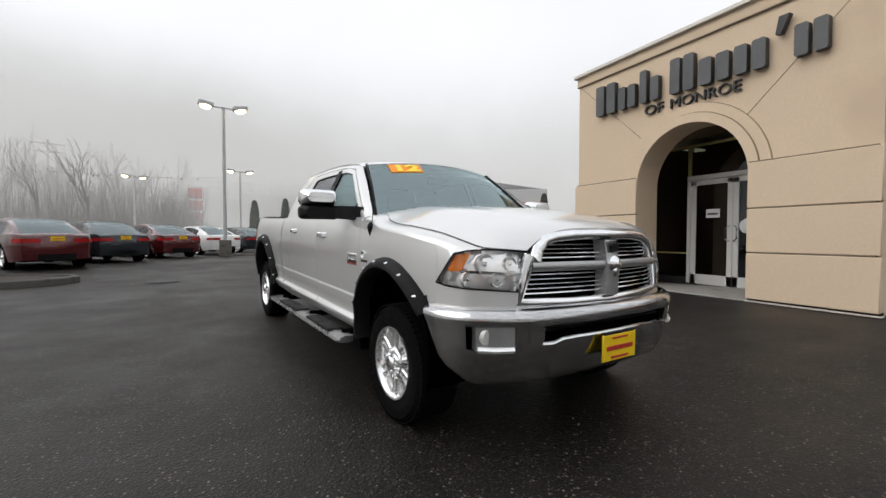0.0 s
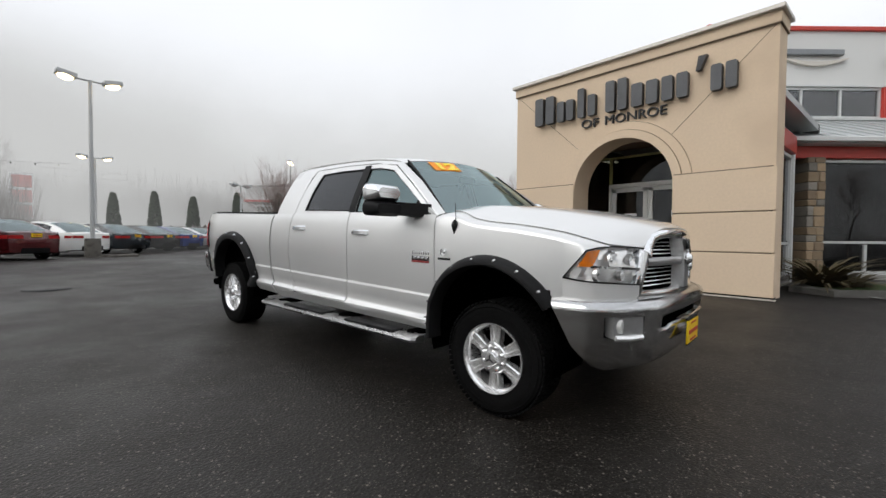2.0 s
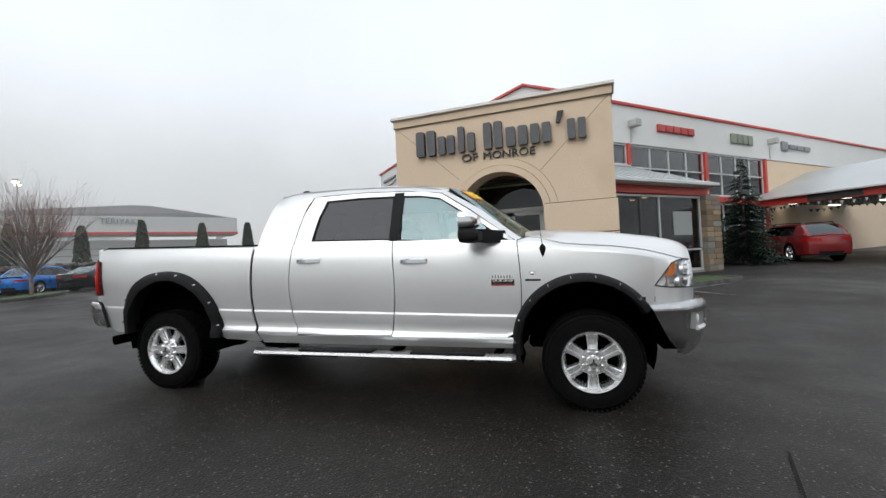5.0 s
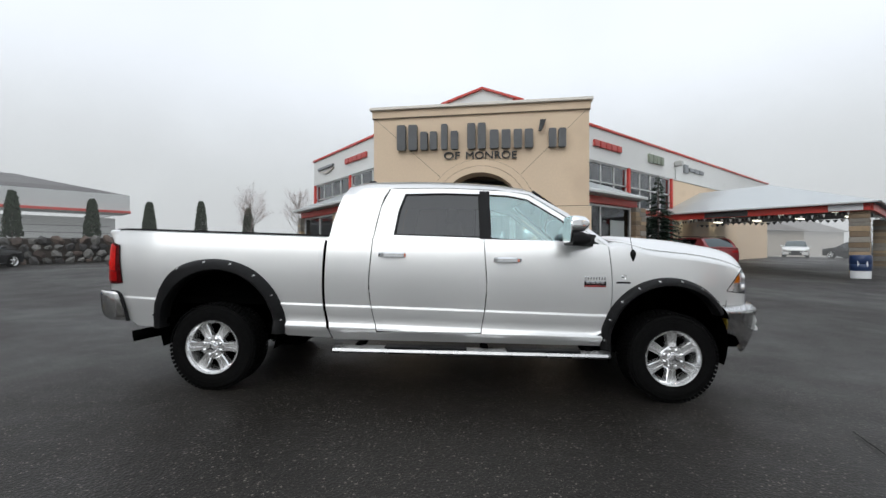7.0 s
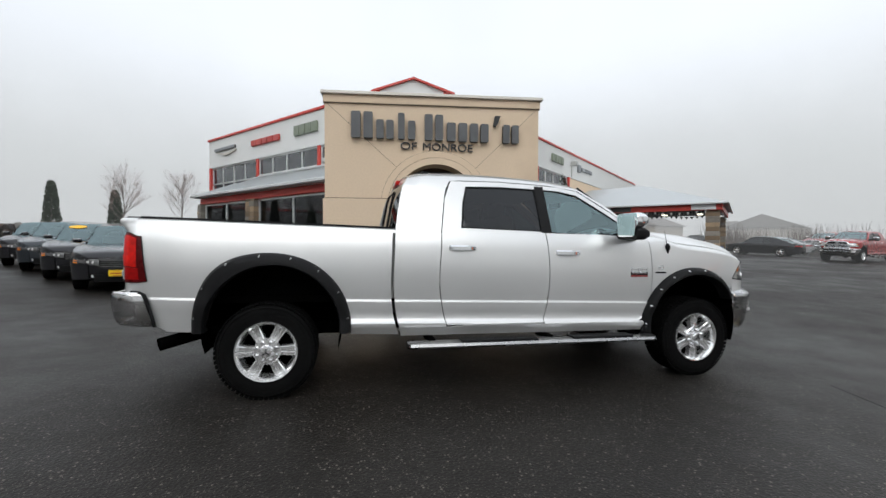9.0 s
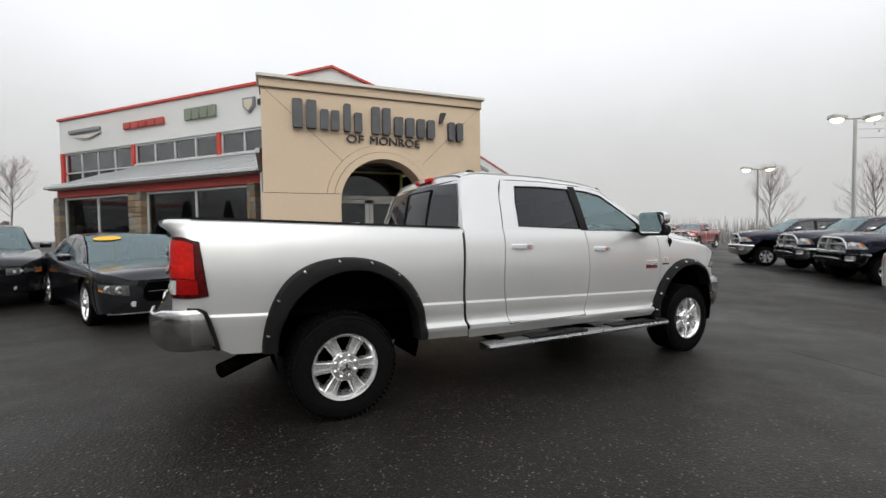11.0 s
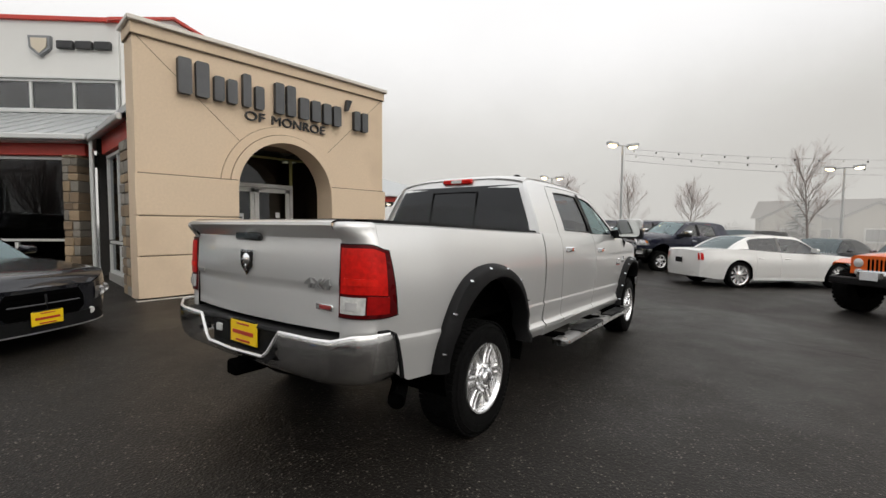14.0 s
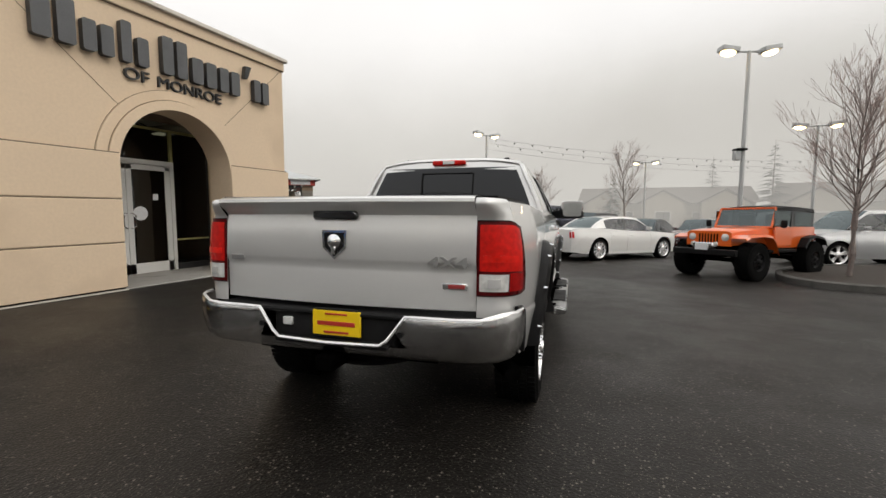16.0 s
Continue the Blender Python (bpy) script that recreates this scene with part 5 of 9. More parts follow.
        loft(bm, [[(x, sd * (body_y(x, z) + 0.006), z) for z in (0.85, 0.93, 0.985, 1.05, 1.10, curve(BONNET_EDGE, 2.5) - 0.055)] for x in (2.44, 2.475, 2.507)])
        part("wing_edge", bm, paint, it)
        # tail lamp: one rounded corner surface, its lenses laid just over it
        def lamp_at(u, z, out=0.0):
            """u runs from the tailgate's edge round the corner to the side."""
            f = (z - 0.945) / 0.38
            z = z - 0.030 * f * smoothstep(0.50, 1.0, u) ** 2 + 0.010 * (1 - f) * smoothstep(0.85, 1.0, u) ** 2
            if u > 0.86:
                x = lerp(-3.0, lerp(-2.905, -2.955, f), (u - 0.86) / 0.14)
                return (x, sd * (body_y(x, z) + 0.0125 + out), z)
            return bed_corner_point(u / 0.86, z, 0.006 + out, sd)
        def lens(name, u0, u1, z0, z1, material, out, label="", owner=it, nu=12, nz=6):
            bm = bmesh.new()
            loft(bm, [[lamp_at(lerp(u0, u1, k / nu), lerp(z0, z1, j / nz), out) for k in range(nu + 1)] for j in range(nz + 1)])
            ob = part(name, bm, material, owner, label, smooth=70)
            thicken(ob, 0.004, 1)
            return ob
        tl = lens("tail_lamp", 0, 1, 0.945, 1.325, DEEP_RED, 0.0, "red tail lamp with clear reversing lens", nu=28, nz=12)
        lens("brake_lens", 0.05, 0.90, 1.07, 1.305, RED_LENS, 0.004, owner=tl, nu=20, nz=10)
        lens("lens_facet", 0.10, 0.72, 1.115, 1.150, RED_HOT, 0.008, owner=tl, nu=10, nz=3)
        lens("side_lens", 0.55, 0.92, 0.968, 1.062, RED_MID, 0.004, owner=tl)
        lens("reversing_lens", 0.05, 0.52, 0.968, 1.055, CLEAR_LENS, 0.006, owner=tl)
        lens("reversing_bulb", 0.18, 0.38, 0.985, 1.03, REFLECTOR, 0.012, owner=tl, nu=6)
        for q in ([lamp_at(u, 0.945, 0.002) for u in span_steps(0, 1, 12)], [lamp_at(u, 1.325, 0.002) for u in span_steps(0, 1, 12)], [lamp_at(1, z, 0.002) for z in span_steps(0.945, 1.325, 4)]):
            bm = bmesh.new()
            pipe(bm, q, 0.004, 5)
            part("lamp_seal", bm, BLACK_PLASTIC, tl)
        # wheels
        for x in (-2.038, 2.038):
            wheel(it, x, sd * 0.862, 0.393, 0.393, 0.26, sd, 0.228, treads=64, turn=0 if x > 0 else 30)
        part("mud_panel", new_box((-2.55, sd * 0.86, 0.62), (0.12, 0.2, 0.1), 0.02), UNDERBODY_SHADE, it)
        # wing badges as plain bars
        if dealer:
            yb = body_y(1.35, 1.05)
            bd = part("badge", new_box((1.353, sd * (yb + 0.003), 1.028), (0.195, 0.008, 0.056), 0.003), BLACK_GLOSS, it, "small black and red badge")
            for k in range(8):
                part("badge_bar", new_box((1.270 + 0.0238 * k, sd * (yb + 0.004), 1.079), (0.016, 0.008, 0.030), 0.003), CHROME, bd)
            for k in range(4):
                part("badge_bar", new_box((1.288 + 0.043 * k, sd * (yb + 0.008), 1.040), (0.032, 0.006, 0.020), 0.003), CHROME, bd)
            part("badge_bar", new_box((1.353, sd * (yb + 0.008), 1.010), (0.188, 0.006, 0.014), 0.002), BADGE_RED, bd)
            part("small_badge", new_box((1.592, sd * (body_y(1.59, 1.1) + 0.004), 1.095), (0.056, 0.008, 0.050), 0.018, seg=2), CHROME, it)
            part("small_badge", new_box((1.596, sd * (body_y(1.59, 1.05) + 0.004), 1.045), (0.125, 0.008, 0.020), 0.003), BLACK_PLASTIC, it)
    # roof
    bm = bmesh.new()
    rows = []
    for x in span_steps(-0.885, 0.84, 17):
        ze = curve(ROOF_EDGE[4:10], x)
        hw = glass_y(ze) - 0.045
        row = []
        for k in range(17):
            v = -1 + 2 * k / 16
            row.append((x + 0.10 * (1 - v * v) * smoothstep(0.3, 0.84, x), v * hw, ze + 0.012 + 0.05 * (1 - v ** 4) - 0.02 * smoothstep(0.75, 0.84, x) - 0.012 * smoothstep(-0.80, -0.885, x)))
        rows.append(row)
    loft(bm, rows)
    thicken(part("roof", bm, paint, it, smooth=50), 0.02, 0)
    part("headliner", new_box((0.0, 0, 1.84), (1.5, 1.36, 0.02)), HEADLINER, it)
    # back of the cab with its slider window
    bm = bmesh.new()
    def back_row(z, f):
        x = table([(1.0, -0.995), (1.40, -0.995), (1.70, -0.945), (1.83, -0.91), (1.90, -0.86)], z)
        hw = (glass_y(z) if z > 1.4 else 0.945) - 0.02
        return [(x - 0.03 * (1 - (k / 6 - 1) ** 2), (k / 6 - 1) * hw, z) for k in range(13)]
    rows = [back_row(z, 0) for z in (0.6, 1.0, 1.40, 1.44, 1.84, 1.875, 1.92)]
    loft(bm, rows)
    part("cab_back", bm, paint, it)
    bm = bmesh.new()
    loft(bm, [[(p[0] - 0.006, p[1] * 0.90, p[2]) for p in back_row(z, 0)] for z in (1.42, 1.5, 1.6, 1.7, 1.8, 1.86)])
    rw = part("rear_window", bm, BACKLIGHT, it, "dark tinted sliding rear window")
    for y in (-0.26, 0.26):
        bm = bmesh.new()
        pipe(bm, [(table([(1.40, -1.033), (1.70, -0.985), (1.83, -0.95)], z), y, z) for z in (1.44, 1.6, 1.72, 1.80)], 0.008, 5)
        part("slider_bar", bm, BLACK_PLASTIC, rw)
    bm = bmesh.new()
    pipe(bm, [(-0.956, -0.26, 1.80), (-0.956, 0.26, 1.80)], 0.007, 5)
    part("slider_bar", bm, BLACK_PLASTIC, rw)
    part("high_brake_lamp", new_box((-0.905, 0, 1.912), (0.05, 0.34, 0.05), 0.012), RED_LENS, it, "red high brake lamp")
    part("lamp_centre", new_box((-0.932, 0, 1.912), (0.01, 0.12, 0.035), 0.004), CLEAR_LENS, it.children[-1])
    part("roof_marker", new_box((-0.70, -0.55, 1.965), (0.07, 0.05, 0.02), 0.008), BLACK_PLASTIC, it)
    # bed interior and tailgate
    # bed floor and inner walls painted near-black to keep the wheel wells shaded
    part("bed_floor", new_box((-2.04, 0, 0.80), (2.1, 1.7, 0.06)), UNDERBODY_SHADE, it)
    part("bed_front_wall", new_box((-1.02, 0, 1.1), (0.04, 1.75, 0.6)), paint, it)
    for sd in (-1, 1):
        part("bed_inner_wall", new_box((-2.04, sd * 0.80, 1.1), (2.1, 0.03, 0.62)), UNDERBODY_SHADE, it)
    bm = bmesh.new()
    rows = []
    tg = [(0.845, -3.06), (0.86, -3.110), (1.050, -3.113), (1.068, -3.111), (1.100, -3.122), (1.118, -3.127), (1.29, -3.118), (1.335, -3.110), (1.352, -3.110), (1.368, -3.124), (1.402, -3.168), (1.420, -3.182), (1.436, -3.180), (1.450, -3.145), (1.450, -3.03)]
    for k in range(21):
        y = -0.745 + 1.49 * k / 20
        rows.append([(x + 0.010 - 0.055 * (1 - (y / 0.745) ** 2), y, z) for z, x in tg])
    loft(bm, rows)
    tgate = part("tailgate", bm, paint, it, "silver tailgate with moulded spoiler lip" if paint is SILVER else "")
    part("tailgate_inner", new_box((-3.05, 0, 1.13), (0.06, 1.47, 0.55)), black, tgate)
    part("tailgate_cap", new_box((-3.07, 0, 1.446), (0.12, 1.50, 0.018), 0.005), BLACK_PLASTIC, tgate)
    part("tailgate_handle", new_box((-3.162, 0, 1.352), (0.04, 0.26, 0.055), 0.012), BLACK_GLOSS, tgate)
    if dealer:
        bm = bmesh.new()
        plate(bm, [(-0.072, 1.268), (0.072, 1.268), (0.068, 1.172), (0.0, 1.110), (-0.068, 1.172)], 0.012, -3.180, "x")
        em = part("emblem", bm, CHROME, tgate, "chrome shield emblem")
        bm = bmesh.new()
        plate(bm, [(-0.056, 1.256), (0.056, 1.256), (0.053, 1.177), (0.0, 1.128), (-0.053, 1.177)], 0.006, -3.186, "x")
        part("emblem_field", bm, BLACK_GLOSS, em)
        bm = bmesh.new()
        spin(bm, [(0.001, -0.014), (0.026, -0.010), (0.042, 0.004)], (-3.188, 0, 1.208), "x", 16)
        box(bm, (-3.190, 0, 1.165), (0.012, 0.026, 0.05), 0.004)
        part("emblem_boss", bm, CHROME, em)
        four = words("4X4", 0.075, 0.01, SATIN, "lettering", tgate, wide=0.21, bold=0.002)
        four.matrix_basis = pose(-3.142, -0.61, 1.085, 0, 0, -90)
        rbadge = part("badge", new_box((-3.122, -0.64, 0.985), (0.008, 0.13, 0.034), 0.003), CHROME, tgate)
        part("badge_field", new_box((-3.128, -0.65, 0.985), (0.006, 0.085, 0.020), 0.002), BADGE_RED, rbadge)
        part("badge", new_box((-3.130, 0.655, 1.10), (0.008, 0.09, 0.03), 0.003), SATIN, tgate)
    for sd in (-1, 1):
        # body corner behind the lamp, rolling over into the bed rail
        bm = bmesh.new()
        zs = [(z, 0.0) for z in span_steps(0.83, 1.28, 9) + [1.31, 1.325, 1.34, 1.36, 1.38, 1.40, 1.412]] + [(1.425, -0.004), (1.436, -0.014), (1.441, -0.034), (1.441, -0.10)]
        loft(bm, [[bed_corner_point(k / 18, z, o, sd) for k in range(19)] for z, o in zs])
        part("bed_corner", bm, paint, it, smooth=60)
    # rear bumper
    plan = [(-2.862, 0.925), (-2.868, 0.950), (-2.96, 0.958), (-3.07, 0.940), (-3.15, 0.885), (-3.203, 0.79), (-3.23, 0.68), (-3.235, 0.56), (-3.24, 0.46), (-3.24, 0.37), (-3.245, 0.34), (-3.245, 0.28), (-3.25, 0.15), (-3.25, 0.0)]
    plan = plan + [(x, -y) for x, y in plan[-2::-1]]
    prof = [(-0.006, 0.876), (0.010, 0.870), (0.018, 0.850), (0.015, 0.79), (0.008, 0.735), (0.0, 0.70), (-0.016, 0.655), (-0.04, 0.63), (-0.07, 0.618)]
    bm = bumper_face(bmesh.new(), plan, prof, lambda y, z: abs(y) < 0.36 and z > 0.71)
    def notch(y, z):
        """Slants the recess's sides and lifts the outer ends of the lip."""
        a = abs(y)
        k = max(0, 1 - abs(a - 0.37) / 0.22)
        return y + math.copysign(0.055 * (z - 0.79) / 0.085 * k, y), z + 0.028 * smoothstep(0.78, 0.86, a) * smoothstep(0.70, 0.87, z)
    for v in bm.verts:
        v.co.y, v.co.z = notch(v.co.y, v.co.z)
        v.co.x -= 0.30 * (v.co.z - 0.64) * smoothstep(-3.05, -2.88, v.co.x)
    bmesh.ops.solidify(bm, geom=bm.faces[:], thickness=0.006)
    rb = part("rear_bumper", bm, BUMPER_CHROME, it, "chrome rear step bumper")
    bm = bmesh.new()
    box(bm, (-3.12, 0, 0.855), (0.2, 1.5, 0.03), 0.01)
    part("step_top", bm, BLACK_PLASTIC, rb)
    lip = [(x - 0.004, y, z) for x, y, z in [(px, py, 0.872) for px, py in plan if py > 0.36 and px < -2.9] + [(-3.252, 0.33, 0.74), (-3.256, 0.29, 0.708), (-3.266, 0.0, 0.702)]]
    lip = [(x, *notch(y, z)) if abs(y) > 0.36 else (x, y, z) for x, y, z in lip]
    # pale bar added as the highlight along the bumper's edge
    bm = bmesh.new()
    pipe(bm, lip + [(x, -y, z) for x, y, z in lip[-2::-1]], 0.009, 6)
    part("bright_lip", bm, BRIGHT, rb)
    # black bars painted in for the shade of the gap at the bumper's ends
    for sd in (-1, 1):
        bm = bmesh.new()
        pipe(bm, [(-2.850, sd * 0.948, 0.625), (-2.872, sd * 0.955, 0.72), (-2.905, sd * 0.958, 0.84), (-2.925, sd * 0.957, 0.885), (-2.96, sd * 0.950, 0.905), (-3.02, sd * 0.935, 0.908)], 0.014, 6)
        part("bumper_seal", bm, BLACK_PLASTIC, rb)
    part("plate_recess", new_box((-3.17, 0, 0.765), (0.06, 0.72, 0.17), 0.01), BLACK_PLASTIC, rb)
    part("recess_floor", new_box((-3.2, 0, 0.69), (0.1, 0.66, 0.03), 0.008), BLACK_PLASTIC, rb)
    for y in (-0.73, -0.40, 0.40, 0.73):
        bm = bmesh.new()
        tube(bm, (-3.2, y, 0.775), (-3.262 + 0.06 * (abs(y) > 0.6), y, 0.775), 0.018, 0.016, 12)
        part("parking_sensor", bm, BLACK_PLASTIC, rb)
    part("plug_socket", new_box((-3.205, 0.27, 0.79), (0.02, 0.06, 0.05), 0.006), ALU, rb)
    if dealer:
        number_plate(rb, -3.215, -0.03, 0.80, -1, 0.28, 0.145)
    rb.matrix_basis = Matrix.Translation((0, 0, 0.600 - 0.622 * 0.949)) @ Matrix.Diagonal((1, 1, 0.949, 1))
    part("tow_hitch", new_box((-3.16, 0.02, 0.555), (0.22, 0.10, 0.09), 0.012), UNDERBODY_SHADE, it)
    part("hitch_beam", new_box((-3.05, 0, 0.60), (0.08, 1.1, 0.09), 0.012), UNDERBODY_SHADE, it)
    bm = bmesh.new()
    pipe(bm, [(-1.4, -0.55, 0.50), (-2.35, -0.62, 0.53), (-2.60, -0.74, 0.505), (-2.84, -0.90, 0.455)], [0.045, 0.045, 0.05, 0.05], 14)
    part("tailpipe", bm, UNDERBODY_SHADE, it, "near-black steel tailpipe")
    # bonnet
    bm = bmesh.new()
    crown = [(1.53, 1.462), (1.70, 1.474), (1.96, 1.468), (2.20, 1.448), (2.41, 1.424), (2.60, 1.390), (2.74, 1.352), (2.81, 1.326), (2.86, 1.300)]
    for sd in (1,):
        rows = []
        for x in span_steps(1.53, 2.855, 30):
            zc, ze, ye = curve(crown, x), curve(BONNET_EDGE, x), curve(BONNET_SIDE, x)
            row = []
            for k in range(33):
                v = -1 + 2 * k / 32
                a = abs(v)
                ridge = 0.012 * smoothstep(0.45, 0.62, a) * (1 - smoothstep(0.62, 0.85, a)) * smoothstep(2.8, 2.2, x)
                row.append((x + 0.05 * (1 - v * v) * smoothstep(2.5, 2.855, x), v * ye, lerp(ze, zc, 1 - a ** lerp(2.8, 4.5, smoothstep(2.4, 2.8, x))) + ridge))
            rows.append(row)
        loft(bm, rows)
    thicken(part("bonnet", bm, paint, it, smooth=60), 0.012, 0)
    part("bonnet_gap", new_box((1.95, 0, 1.15), (1.2, 1.5, 0.2)), UNDERBODY_SHADE, it)
    # cowl, windscreen, wipers, dashboard
    bm = bmesh.new()
    loft(bm, [[(1.40 + 0.14 * (1 - (y / 0.84) ** 2), y, 1.392), (1.56, y, 1.40 + 0.02 * (1 - (y / 0.84) ** 2))] for y in span_steps(-0.84, 0.84, 12)])
    part("cowl", bm, BLACK_PLASTIC, it)
    bm = bmesh.new()
    rows = []
    for t in span_steps(0, 1, 8):
        zb_, zt_ = 1.385, 1.895
        row = []
        for k in range(17):
            v = -1 + 2 * k / 16
            hw = lerp(0.845, 0.675, t)
            bow = (1 - v * v)
            row.append((lerp(1.45 + 0.20 * bow, 0.85 + 0.115 * bow, t) + 0.02 * math.sin(math.pi * t), v * hw, lerp(zb_ + 0.02 * bow, zt_ - 0.02 + 0.045 * bow, t)))
        rows.append(row)
    loft(bm, rows)
    ws = part("windscreen", bm, glass_front, it, "clear windscreen")
    bm = bmesh.new()
    loft(bm, [[(p[0] + 0.002, p[1] * 0.998, p[2] - 0.0) for p in rows[8]], [(p[0] + 0.03, p[1] * 1.01, p[2] - 0.025) for p in rows[8]]])
    part("screen_band", bm, BLACK_GLOSS, ws)
    for v in (0, -1):
        bm = bmesh.new()
        pipe(bm, [tuple(c + d for c, d in zip(r_[v], (0.004, 0.004 * (1 if v else -1), 0.002))) for r_ in rows], 0.012, 5)
        part("screen_seal", bm, BLACK_PLASTIC, ws)
    if dealer:
        # orange year sticker at the top corner of the screen
        p0 = Vector(rows[8][2])
        p1 = Vector(rows[8][6])
        d = (p1 - p0).normalized()
        dn = (Vector(rows[6][4]) - Vector(rows[8][4])).normalized()
        nrm = dn.cross(d).normalized()
        if nrm.x < 0:
            nrm = -nrm
        o = p0 + nrm * 0.008 + dn * 0.03
        bm = bmesh.new()
        q = [o, o + d * 0.30, o + d * 0.30 + dn * 0.15, o + dn * 0.15]
        f0 = [bm.verts.new(v) for v in q]
        f1 = [bm.verts.new(v - nrm * 0.003) for v in q]
        bm.faces.new(f0), bm.faces.new(f1[::-1])
        for k in range(4):
            bm.faces.new((f0[k], f1[k], f1[(k + 1) % 4], f0[(k + 1) % 4]))
        st = part("year_sticker", bm, ORANGE_STICKER, ws, "orange year sticker", smooth=0)
        yr = words("12", 0.16, 0.004, STICKER_YELLOW, "lettering", st, wide=0.22, bold=0.008)
        mm = Matrix((d, -nrm, -dn)).transposed().to_4x4()
        mm.translation = o + d * 0.15 + dn * 0.132 + nrm * 0.005
        yr.matrix_basis = mm
    for y0, y1 in ((-0.62, -0.02), (0.02, 0.66)):
        bm = bmesh.new()
        pipe(bm, [(1.60, y0, 1.42), (1.59, (y0 + y1) / 2, 1.455), (1.54, y1, 1.47)], 0.011, 6)
        part("wiper", bm, BLACK_PLASTIC, it)
    bm = bmesh.new()
    loft(bm, [[(x, y, z) for y in (-0.78, -0.4, 0, 0.4, 0.78)] for x, z in ((1.45, 1.37), (1.20, 1.36), (1.02, 1.30), (0.98, 1.12), (1.05, 0.9))])
    part("dashboard", bm, CABIN, it)
    bm = bmesh.new()
    ring = [(0.80 + 0.06 * math.sin(a), 0.38 + 0.19 * math.cos(a), 1.27 + 0.18 * math.sin(a)) for a in (2 * math.pi * k / 20 for k in range(21))]
    pipe(bm, ring, 0.016, 6, False)
    pipe(bm, [(0.80, 0.20, 1.27), (0.80, 0.56, 1.27)], 0.02, 6)
    pipe(bm, [(0.80, 0.38, 1.27), (1.05, 0.38, 1.15)], 0.03, 6)
    part("steering_wheel", bm, CABIN, it)
    for x, w_ in ((0.30, 0.52), (-0.52, 0.6)):
        for y in (-0.40, 0.40):
            s_ = part("seat", new_box((x + 0.12, y, 0.98), (0.5, w_, 0.2), 0.06, seg=3), SEAT, it)
            part("backrest", new_box((x - 0.14, y, 1.28), (0.16, w_, 0.6), 0.06, seg=3, tilt=Matrix.Rotation(radians(-12), 4, "Y")), SEAT, s_)
            part("headrest", new_box((x - 0.21, y, 1.63), (0.11, 0.27, 0.17), 0.04, seg=3), SEAT, s_)
    part("cabin_floor", new_box((0.25, 0, 0.72), (2.4, 1.8, 0.06)), UNDERBODY_SHADE, it)
    part("rear_view_mirror", new_box((0.98, 0, 1.76), (0.03, 0.24, 0.07), 0.012), BLACK_PLASTIC, it)
    # grille
    zt, zb, ht, hb = 1.288, 0.845, 0.575, 0.685
    def gx(y, z):
        return 2.945 - 0.085 * (y / 0.6) ** 2 - 0.03 * smoothstep(1.0, 1.30, z) ** 1.5
    def outline(ins):
        z0, z1 = zb + ins, zt - ins
        h0, h1 = hb - ins * 1.05, ht - ins * 1.05
        r = 0.16 - ins * 0.7
        pts = [(h0, z0), (lerp(h0, h1, 0.45), lerp(z0, z1, 0.45)), (lerp(h0, h1, 0.72), lerp(z0, z1, 0.72))]
        for a in (0, 30, 60, 90):
            pts.append((h1 - r + r * math.cos(radians(a)), z1 - r + r * math.sin(radians(a))))
        pts += [(h1 * 0.5, z1 + 0.012), (0, z1 + 0.016)]
        left = [(-y, z) for y, z in pts[-2::-1]]
        pts += left
        pts += [(-h0 * 0.5, z0 - 0.006), (0, z0 - 0.008), (h0 * 0.5, z0 - 0.006)]
        return pts
    bm = bmesh.new()
    rows = []
    for ins, dx in ((0.0, -0.09), (0.002, -0.005), (0.012, 0.018), (0.035, 0.024), (0.058, 0.016), (0.066, -0.004), (0.07, -0.06)):
        rows.append([(gx(y, z) + dx, y, z) for y, z in outline(ins)])
    loft(bm, rows, True)
    gr = part("grille", bm, CHROME, it, "chrome crosshair grille", smooth=60)
    # black sheet stands in for the shade behind the slats
    part("grille_void", new_box((2.80, 0, 1.07), (0.02, 1.14, 0.36)), UNDERBODY_SHADE, gr)
    bm = bmesh.new()
    loft(bm, [[(gx(y, 1.085) + dx, y, 1.085 + dz) for dx, dz in ((-0.05, -0.022), (0.012, -0.026), (0.022, -0.014), (0.022, 0.014), (0.012, 0.026), (-0.05, 0.022))] for y in span_steps(-0.57, 0.57, 16)])
    part("cross_bar", bm, SATIN, gr)
    bm = bmesh.new()
    loft(bm, [[(gx(0, z) + dx, w_, z) for dx, w_ in ((-0.05, -0.062), (0.03, -0.055), (0.044, 0), (0.03, 0.055), (-0.05, 0.062))] for z in span_steps(0.90, 1.235, 8)])
    part("centre_bar", bm, SATIN, gr)
    for z in (0.93, 0.957, 0.984, 1.011, 1.038, 1.132, 1.157, 1.182, 1.207):
        for sd in (-1, 1):
            bm = bmesh.new()
            h = lerp(hb, ht, (z - zb) / (zt - zb)) - 0.07
            loft(bm, [[(gx(y, z) + dx - 0.03, sd * y, z + dz) for dx, dz in ((-0.02, -0.003), (0.0, -0.0036), (0.003, 0.0), (0.0, 0.0036), (-0.02, 0.003))] for y in span_steps(0.058, h, 6)])
            part("grille_slat", bm, BUMPER_CHROME, gr)
    if dealer:
        bm = bmesh.new()
        spin(bm, [(0.001, 0.075), (0.03, 0.07), (0.052, 0.045), (0.05, 0.02)], (gx(0, 1.06) - 0.005, 0, 1.09), "x", 14)
        box(bm, (gx(0, 1.0) + 0.05, 0, 1.045), (0.03, 0.05, 0.07), 0.012)
        part("grille_emblem", bm, CHROME, gr, "plain chrome emblem boss")
